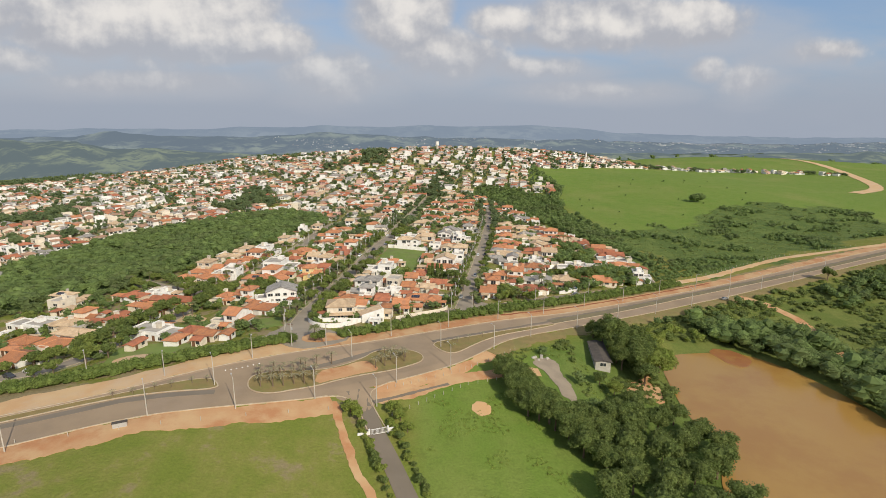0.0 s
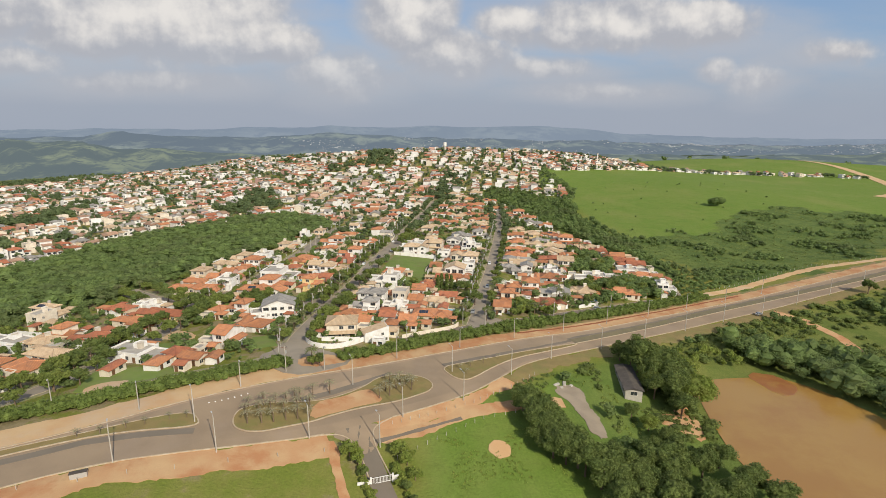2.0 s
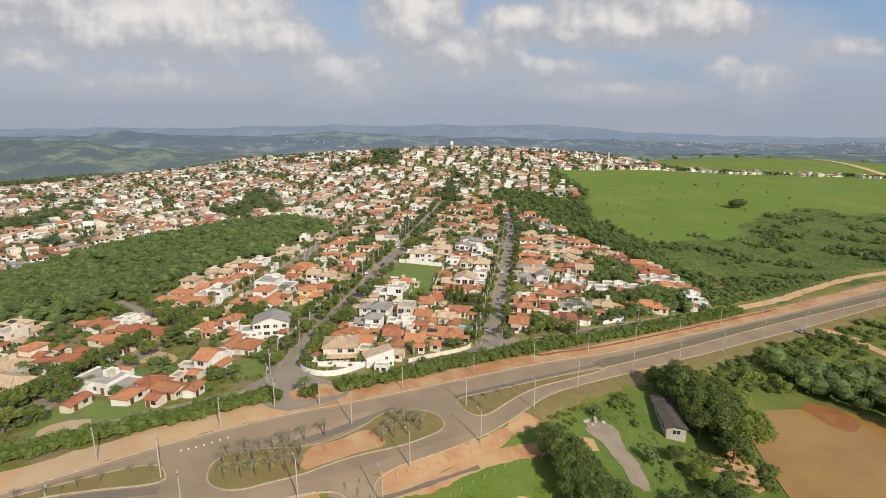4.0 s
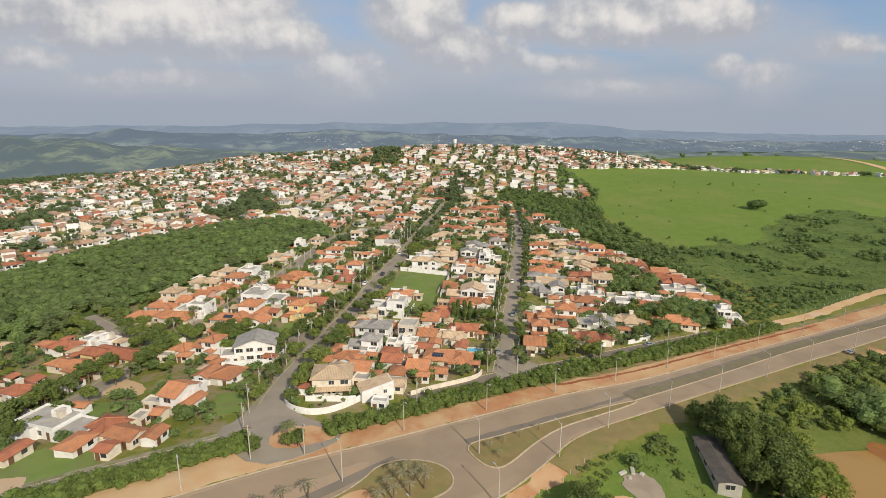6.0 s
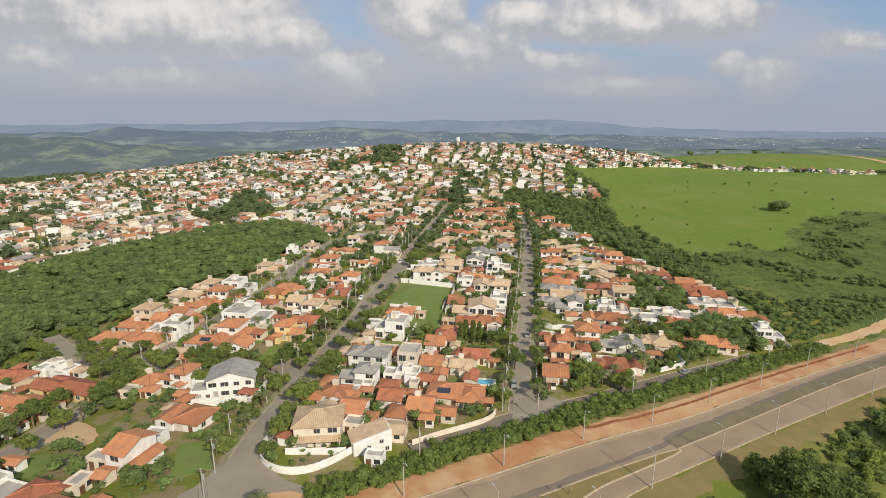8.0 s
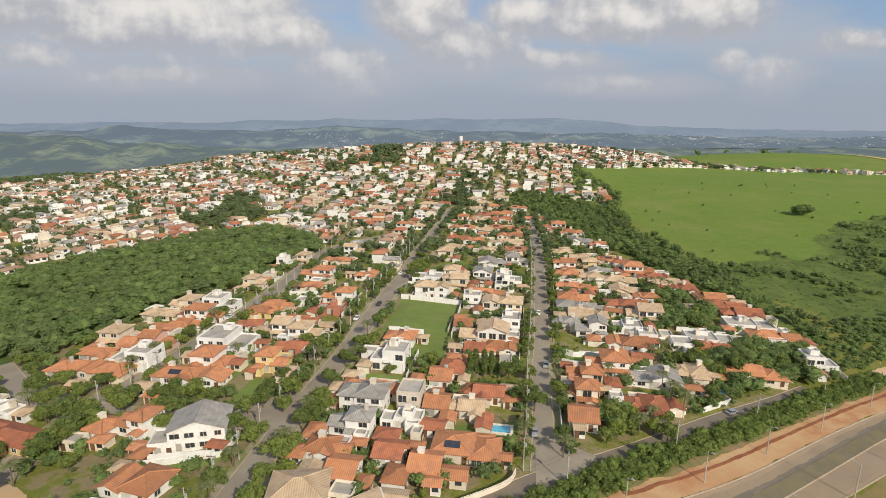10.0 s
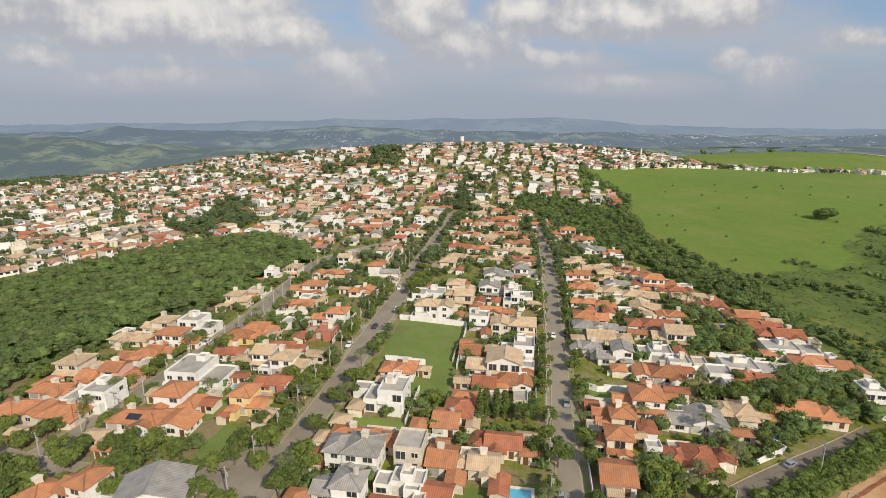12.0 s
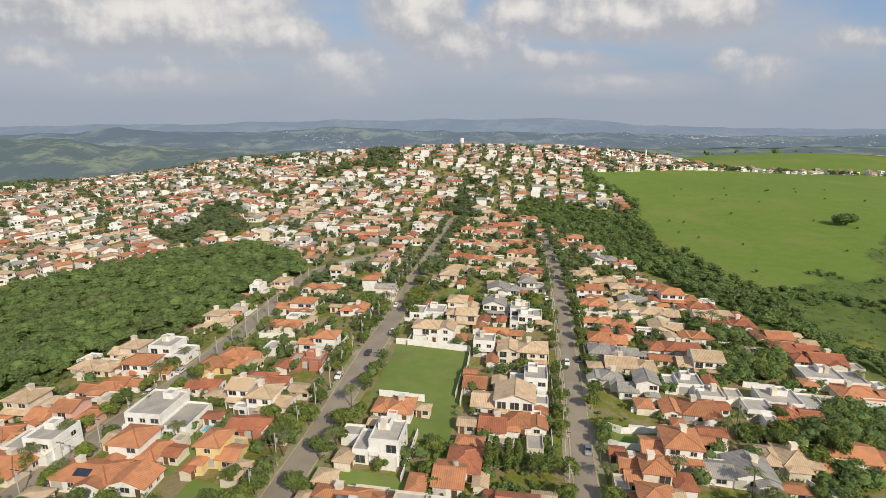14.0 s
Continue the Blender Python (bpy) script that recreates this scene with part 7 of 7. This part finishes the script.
def far_buildings():
    r = random.Random(17)
    verts, faces = [], []
    for k in range(1800):
        if k < 200:
            b, u = r.gauss(-0.12, 0.05), r.uniform(0.1, 0.7)
        elif k < 1100:
            b, u = r.uniform(0.0, 1.0), r.uniform(0.15, 0.9)
        else:
            b, u = r.uniform(0.45, 1.0), r.gauss(0.8, 0.05)
        if noise.noise(Vector((b * 14, u * 5, 1.5))) < -0.05:
            continue
        y = 3500 - 900 * (1 - u)
        x = b * y
        z = hill_height(b, u, MID_TOPS, LOW, 8.0)
        w, d, h = r.choice((4, 5, 5, 6, 7, 9, 16)) * r.uniform(0.8, 1.2), r.uniform(6, 12), r.uniform(1.4, 3.0)
        n = len(verts)
        verts += [(x + i * w / 2, y + j * d / 2, z + q) for q in (-3, h) for i, j in ((-1, -1), (1, -1), (1, 1), (-1, 1))]
        faces += [tuple(n + i for i in f) for f in ((4, 5, 6, 7), (0, 1, 5, 4), (1, 2, 6, 5), (2, 3, 7, 6), (3, 0, 4, 7))]
    me = bpy.data.meshes.new("distant_buildings")
    me.from_pydata(verts, [], faces)
    # walls glow faintly: bluish haze light put in as emission
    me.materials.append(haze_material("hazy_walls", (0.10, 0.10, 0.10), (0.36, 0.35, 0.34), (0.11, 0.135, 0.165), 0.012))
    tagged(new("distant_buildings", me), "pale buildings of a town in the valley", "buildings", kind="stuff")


far_buildings()
valley = random.Random(31)
wood("valley_woods", [(valley.uniform(200, 1700), valley.uniform(1300, 2100)) for k in range(170)], 8, 17, 10, 2.6, 17000, FOREST, "dark woods in the valley beyond the town", "woodland", 2)


# ---- street lamps, poles and cables ----
def proto_lamp(tall, arm):
    top = thing("street_lamp", pose(0, 0, -400), "pale concrete street lamp beside the avenue", "street lamp", "street lamps")
    bm = bmesh.new()
    tube(bm, (0, 0, -0.5), (0, 0, tall), 0.17, 0.10, 8)
    part("pole", bm, CONCRETE, top)
    bm = bmesh.new()
    tube(bm, (0, 0, tall - 0.3), (0, arm, tall + 0.25), 0.05, 0.04, 6)
    part("arm", bm, METAL, top)
    bm = bmesh.new()
    box(bm, -0.16, 0.16, arm - 0.1, arm + 0.7, tall + 0.2, tall + 0.34)
    part("lamp_head", bm, METAL, top)
    return top


LAMP, TALL_LAMP = proto_lamp(8.6, -1.6), proto_lamp(9.6, 1.6)
for x, y in ((-96, 168), (-71, 163.7), (-48.5, 178), (-25.9, 193), (-2, 205.5), (22, 216), (45.7, 228), (69.7, 238.5), (94.2, 251), (120.3, 264), (146.9, 276.5), (174, 286), (202, 296.5)):
    copy_thing(LAMP, pose(x, y, height(x, y), 0, 0, 28))
for x, y in ((-92, 126.5), (-66, 140.5), (-44.9, 145.6), (-24.5, 154.5), (-6.1, 153.9), (0, 167), (18.9, 176.8), (37.6, 194.5), (55.9, 209), (80, 221), (104.5, 234.2), (129.2, 245.5), (154.4, 256.5), (181.9, 267.2), (207.9, 277.2), (235, 287.5), (262, 296)):
    copy_thing(TALL_LAMP, pose(x, y, height(x, y), 0, 0, 28))
for x, y in ((-54.3, 157.6), (-15.8, 184), (17, 195)):
    copy_thing(TALL_LAMP, pose(x, y, height(x, y), 0, 0, 28))


def proto_power_pole():
    top = thing("power_pole", pose(0, 0, -400), "grey concrete power pole with crossarm and insulators", "power pole", "power poles")
    bm = bmesh.new()
    tube(bm, (0, 0, -0.5), (0, 0, 9.0), 0.15, 0.10, 8)
    part("pole", bm, CONCRETE, top)
    bm = bmesh.new()
    box(bm, -1.1, 1.1, -0.07, 0.07, 8.4, 8.56)
    part("crossarm", bm, WOOD, top)
    for px in (-0.95, -0.3, 0.95):
        bm = bmesh.new()
        tube(bm, (px, 0, 8.56), (px, 0, 8.8), 0.06, 0.04, 6)
        part("insulator", bm, METAL, top)
    bm = bmesh.new()
    tube(bm, (0.35, 0, 6.6), (0.35, 0, 7.6), 0.25, 0.25, 8)
    part("transformer", bm, METAL, top)
    return top


POWER_POLE = proto_power_pole()
WIRE = material("cable", (0.05, 0.05, 0.05), None, 0.6, 1, 5, 0.0, 0.02, 0.0)
for line, side_of in ((SECOND_STREET, 4.6), (MAIN_STREET, 5.2), (WEST_STREET, -4.7), (EAST_STREET, -3.9)):
    stand = resample(offset(resample(line, 5), side_of), 31)
    stand = [p for p in even(stand, max(2, int(len(stand) * 0.5))) if p[1] < 470 and p[1] > avenue_y(p[0]) + 18] if line is not EAST_STREET else even(stand, 5)
    turn = -13 if line is not EAST_STREET else 65
    tops = []
    for x, y in stand:
        copy_thing(POWER_POLE, pose(x, y, height(x, y), 0, 0, turn))
        tops.append(Vector((x, y, height(x, y) + 8.75)))
    for a, b in zip(tops, tops[1:]):
        for px in (-0.95, 0.95):
            bm = bmesh.new()
            o = Vector((math.cos(radians(turn)) * px, math.sin(radians(turn)) * px, 0))
            pts = [a.lerp(b, k / 6) + o - Vector((0, 0, 0.7 * math.sin(math.pi * k / 6))) for k in range(7)]
            rings = [[bm.verts.new(p + Vector((0.02 * math.cos(w), 0.02 * math.cos(w), 0.02 * math.sin(w)))) for w in (0, 2.1, 4.2)] for p in pts]
            for r0, r1 in zip(rings, rings[1:]):
                for k in range(3):
                    bm.faces.new((r0[k], r0[(k + 1) % 3], r1[(k + 1) % 3], r1[k]))
            tagged(part("power_cable", bm, WIRE), "thin dark sagging power cable between poles", "cable", "power cables")


# ---- garden walls ----
wall_rng = random.Random(77)


def garden_wall(pts, tall, mat, label, thick=0.18):
    bm = bmesh.new()
    for (x0, y0), (x1, y1) in zip(pts, pts[1:]):
        n = max(1, int(math.hypot(x1 - x0, y1 - y0) / 4))
        t = Vector((x1 - x0, y1 - y0)).normalized()
        for k in range(n):
            a = Vector((x0, y0)).lerp(Vector((x1, y1)), k / n)
            b = Vector((x0, y0)).lerp(Vector((x1, y1)), (k + 1) / n)
            za, zb = height(a.x, a.y), height(b.x, b.y)
            zt = max(za, zb) + tall
            o = Vector((-t.y, t.x)) * thick / 2
            v = [bm.verts.new(p) for p in ((*(a - o), za - 0.4), (*(b - o), zb - 0.4), (*(b + o), zb - 0.4), (*(a + o), za - 0.4), (*(a - o), zt), (*(b - o), zt), (*(b + o), zt), (*(a + o), zt))]
            for f in ((4, 5, 6, 7), (0, 1, 5, 4), (1, 2, 6, 5), (2, 3, 7, 6), (3, 0, 4, 7)):
                bm.faces.new([v[i] for i in f])
    return tagged(part("garden_wall", bm, mat), label, "garden wall", "garden walls")


for o in NEAR_HOUSES:
    x, y = o.matrix_world.translation.xy
    c, s = o.matrix_world.col[0].xy.normalized(), o.matrix_world.col[1].xy.normalized()
    rad = next(f[2] for f in FOOTPRINTS if abs(f[0] - x) < 0.01 and abs(f[1] - y) < 0.01)
    hw, hd = rad * 0.82 + 1.2, rad * 0.72 + wall_rng.uniform(2, 4.5)
    p = Vector((x, y))
    ring = [p - c * hw - s * hd, p - c * hw + s * hd, p + c * hw + s * hd, p + c * hw - s * hd]
    mat, word = (WALLS["w"], "white") if wall_rng.random() < 0.6 else (WALLS["c"], "cream")
    for q in range(4):
        a, b = ring[q], ring[(q + 1) % 4]
        if wall_rng.random() < 0.55:
            pts = [a.lerp(b, k / 6) for k in range(7)]
            if all(near_street(*w) > 4.6 for w in pts) and all(math.hypot(w.x - f[0], w.y - f[1]) > f[2] * 0.85 for w in pts for f in FOOTPRINTS) and not any(inside(w.x, w.y, FOREST_EDGE) for w in pts):
                garden_wall([tuple(a), tuple(b)], wall_rng.uniform(1.5, 2.2), mat, "%s rendered garden wall between plots" % word)
garden_wall(rounded([(-36.4, 226), (-37.2, 221), (-35.2, 215.5), (-30, 212), (-24, 212.6), (-18.6, 217), (-14.6, 221.6)]), 1.9, WALLS["w"], "long curved white garden wall at the street corner")
garden_wall(rounded([(-0.1, 224.6), (6.3, 228.2), (15.3, 232.2), (22, 236), (24, 240)]), 1.7, WALLS["c"], "cream retaining wall above the hedge")
garden_wall([(-14, 283), (8, 278.5)], 1.8, WALLS["w"], "long white wall in front of a white house")
garden_wall([(-5, 361.5), (22, 356.3)], 2.2, WALLS["w"], "long white wall behind the empty lot")
garden_wall([(14.6, 318), (22.2, 356)], 2.2, WALLS["w"], "white wall beside the empty lot")
for run in ([(50.6, 301.6), (54.7, 299.3), (60.3, 297.9)], [(65.6, 316.8), (74.6, 315.1)], [(74.2, 288.8), (84.3, 298.3)], [(87.7, 270.9), (99.9, 276.7), (97, 286)], [(70.6, 264.8), (81.5, 269.5)]):
    garden_wall(run, 1.7, WALLS["w"], "white garden wall between the plots by the hedge")
garden_wall([(52, 310), (58, 305.5), (68, 306)], 2.0, WALLS["w"], "stepped white garden wall")
garden_wall([(90, 318), (101, 321), (104, 326)], 2.4, WALLS["w"], "tall white garden wall")


garden_wall([(-66.5, 249.6), (-49.5, 249.3), (-46.4, 253.2), (-45.6, 258)], 2.1, WALLS["w"], "white garden wall in front of a gabled white house")


def rubble(x, y, turn, w, d):
    bm = bmesh.new()
    box(bm, -w / 2, w / 2, -d / 2, d / 2, -0.2, 0.45)
    bmesh.ops.bevel(bm, geom=bm.edges[:], offset=0.12, segments=1, affect="EDGES")
    ob = tagged(part("concrete_block", bm, CONCRETE), "broken pale concrete block dumped on gravel", "rubble", "dumped blocks")
    ob.matrix_world = pose(x, y, height(x, y) + 0.1, 6, -5, turn)


for x, y, turn, w, d in ((52.5, 190.2, 20, 2.2, 1.0), (55.5, 191.2, 75, 2.6, 1.1), (57.6, 190.4, 40, 1.3, 1.0), (53.8, 188.7, 5, 1.0, 0.8)):
    rubble(x, y, turn, w, d)


# ---- cars ----
def proto_car(paint, words):
    top = thing("car", pose(0, 0, -400), words, "car", "parked cars")
    bm = bmesh.new()
    prof = ((-2.05, 0.35), (-2.05, 0.75), (-1.9, 0.92), (-0.95, 1.0), (-0.35, 1.45), (1.1, 1.47), (1.75, 1.02), (2.0, 0.95), (2.05, 0.4))
    sides = [[bm.verts.new((s * (0.84 - (0.16 if z > 1.2 else 0)), y, z)) for y, z in prof] for s in (-1, 1)]
    bm.faces.new(sides[0]), bm.faces.new(sides[1][::-1])
    for k in range(len(prof)):
        j = (k + 1) % len(prof)
        bm.faces.new((sides[0][j], sides[0][k], sides[1][k], sides[1][j]))
    bmesh.ops.recalc_face_normals(bm, faces=bm.faces[:])
    part("body", bm, paint, top)
    for name, ys, zs in (("windscreen", (-0.90, -0.40), (1.04, 1.42)), ("rear_window", (1.15, 1.68), (1.43, 1.07))):
        bm = bmesh.new()
        v = [bm.verts.new(p) for p in ((-0.74, ys[0], zs[0] + 0.03), (0.74, ys[0], zs[0] + 0.03), (0.64, ys[1], zs[1] + 0.03), (-0.64, ys[1], zs[1] + 0.03))]
        w = [bm.verts.new(q.co - Vector((0, 0, 0.02))) for q in v]
        bm.faces.new(v), bm.faces.new(w[::-1])
        for k in range(4):
            bm.faces.new((v[k], w[k], w[(k + 1) % 4], v[(k + 1) % 4]))
        part(name, bm, PANE, top)
    for s in (-1, 1):
        bm = bmesh.new()
        v = [bm.verts.new(p) for p in ((s * 0.845, -0.75, 1.02), (s * 0.845, 1.45, 1.04), (s * 0.71, 1.0, 1.40), (s * 0.71, -0.3, 1.40))]
        w = [bm.verts.new(q.co - Vector((s * 0.03, 0, 0))) for q in v]
        bm.faces.new(v), bm.faces.new(w[::-1])
        part("side_window", bm, PANE, top)
        for y in (-1.3, 1.3):
            bm = bmesh.new()
            tube(bm, (s * 0.66, y, 0.32), (s * 0.88, y, 0.32), 0.32, 0.32, 12)
            part("wheel", bm, WIRE, top)
    return top


PAINT = [proto_car(material("white_car_paint", (0.78, 0.78, 0.77), None, 0.25, 1, 3, 0, 0.02, 0.02, spec=0.6), "white hatchback car at the kerb"),
         proto_car(material("silver_car_paint", (0.45, 0.46, 0.47), None, 0.25, 1, 3, 0, 0.02, 0.02, metal=0.4, spec=0.6), "silver hatchback car on the street"),
         proto_car(material("dark_car_paint", (0.05, 0.05, 0.06), None, 0.25, 1, 3, 0, 0.02, 0.02, spec=0.6), "dark hatchback car on the street")]
for k, x, y, turn in ((1, 32.5, 256.5, -14), (1, 96.8, 270.8, 115), (0, -22.6, 335.5, -11), (0, -6.6, 372, -13), (0, 66, 416, -13), (2, 80.2, 450, -13), (0, -78.6, 350.5, -11), (0, -82.6, 336.3, -14), (1, 178, 264.5, 112),
                      (2, -14.5, 352, -12), (0, -117, 174, 60), (2, -121, 171, 60), (1, 45.8, 297, -15), (2, 60.5, 350, -13), (0, 55.5, 348, -13), (2, 88.5, 487, -12), (0, -6, 405, -12)):
    z = height(x, y) + 0.2
    copy_thing(PAINT[k], pose(x, y, z, 0, 0, turn))


# ---- swimming pools ----
POOL_WATER = material("pool_water", (0.10, 0.42, 0.62), (0.14, 0.50, 0.68), 0.08, 0.5, 3, 0.03, 0.03, 0.0, spec=0.5)
for x, y, w, d, turn in ((22.6, 258.5, 7.0, 3.2, -13), (-64.4, 199.2, 3.0, 5.6, -25), (100, 283, 5.5, 3, 20), (-53.5, 312.5, 6, 4, -11), (-46.5, 303.5, 4, 7, -11), (26, 425, 2.6, 5, -13)):
    top = thing("swimming_pool", pose(x, y, height(x, y) + 0.12, 0, 0, turn), "small blue garden swimming pool with pale paving", "swimming pool")
    bm = bmesh.new()
    for a, b, c, e in ((-w / 2 - 0.8, w / 2 + 0.8, -d / 2 - 0.8, -d / 2), (-w / 2 - 0.8, w / 2 + 0.8, d / 2, d / 2 + 0.8), (-w / 2 - 0.8, -w / 2, -d / 2, d / 2), (w / 2, w / 2 + 0.8, -d / 2, d / 2)):
        box(bm, a, b, c, e, -0.8, 0.35)
    part("coping", bm, WALLS["c"], top)
    bm = bmesh.new()
    box(bm, -w / 2, w / 2, -d / 2, d / 2, -0.6, 0.24)
    part("water", bm, POOL_WATER, top, "clear blue water")


# ---- shed by the pond, gate, hut and fence posts ----
def shed():
    top = thing("shed", pose(80, 195, height(80, 195) + 0.3, 0, 0, -12), "long low grey shed with a sloping metal roof", "shed")
    bm = bmesh.new()
    box(bm, -2.8, 2.8, -9.5, 9.5, -2, 2.7)
    part("wall", bm, CONCRETE, top)
    bm = bmesh.new()
    roof(bm, -2.8, 2.8, -9.5, 9.5, 2.7, "G", 0.22, 0.5)
    part("roof", bm, OLD_SHEET, top)
    fr, pn = WINDOWS[1]
    for px, py, rz in ((0, -9.51, 0), (-2.81, -6, -90), (-2.81, 0, -90), (-2.81, 6, -90)):
        f = shared("window", fr, top, pose(px, py, 0.9, 0, 0, rz))
        shared("pane", pn, f, Matrix.Identity(4))


shed()
top = thing("gate", pose(-5.2, 141.6, height(-5.2, 141.6) + 0.1, 0, 0, 14), "white steel gate between low white walls", "gate")
bm = bmesh.new()
for k in range(15):
    box(bm, -2.5 + k * 0.355, -2.42 + k * 0.355, -0.03, 0.03, 0.1, 1.6)
box(bm, -2.6, 2.6, -0.05, 0.05, 1.6, 1.72)
box(bm, -2.6, 2.6, -0.05, 0.05, 0.1, 0.22)
part("gate_leaf", bm, WALLS["w"], top)
for x0, x1 in ((-6.0, -2.7), (2.7, 4.4)):
    bm = bmesh.new()
    box(bm, x0, x1, -0.12, 0.12, -0.8, 1.3)
    part("gate_wall", bm, WALLS["w"], top)
for x0 in (-2.75, 2.65):
    bm = bmesh.new()
    box(bm, x0 - 0.15, x0 + 0.25, -0.2, 0.2, -0.8, 2.0)
    part("gate_post", bm, WALLS["w"], top)
top = thing("hut", pose(-70.5, 135.5, height(-70.5, 135.5) + 0.05, 0, 0, 20), "small grey sheet-metal hut on the field", "hut")
bm = bmesh.new()
box(bm, -1.6, 1.6, -0.5, 0.5, -0.3, 1.3)
part("wall", bm, METAL, top)
bm = bmesh.new()
box(bm, -1.75, 1.75, -0.65, 0.65, 1.3, 1.38)
part("roof", bm, OLD_SHEET, top)


def proto_post():
    bm = bmesh.new()
    tube(bm, (0, 0, -0.4), (0, 0, 1.25), 0.09, 0.07, 6)
    ob = part("fence_post", bm, CONCRETE)
    ob.matrix_world = pose(0, 0, -400)
    return tagged(ob, "weathered concrete fence post", "fence post", "fence posts")


POST = proto_post()
for line, gap in (([(-3, 163.5), (10, 169.5), (22, 176), (36, 186), (46, 195)], 2.8), ([(-1.5, 150), (12, 160), (24, 168.5), (38, 174)], 3.2), ([(172, 303), (196, 312), (218, 322), (240, 332), (268, 342), (330, 348)], 4.0), ([(-92, 130), (-70, 134), (-52, 139), (-20, 150)], 9.0)):
    for x, y in resample(line, gap):
        copy_thing(POST, pose(x, y, height(x, y), rng.uniform(-4, 4), rng.uniform(-4, 4), 0))
BARRIER = material("white_plastic", (0.8, 0.79, 0.77), None, 0.5, 1, 4, 0, 0.03, 0.03)
for k in range(7):
    u = 0.45 + k / 15
    x, y = -64 + 22 * u, 165.2 + 11.5 * u - 3.0 * math.sin(u * math.pi)
    bm = bmesh.new()
    tube(bm, (0, 0, -0.02), (0, 0, 0.25), 0.2, 0.15, 8)
    ob = tagged(part("road_marker", bm, BARRIER), "small white road marker on the asphalt", "road marker", "road markers")
    ob.matrix_world = pose(x, y, height(x, y) + 0.1)

for ob in PROTOS + [LAMP, TALL_LAMP, POWER_POLE, POST] + PAINT:
    for child in list(ob.children_recursive):
        bpy.data.objects.remove(child)
    bpy.data.objects.remove(ob)
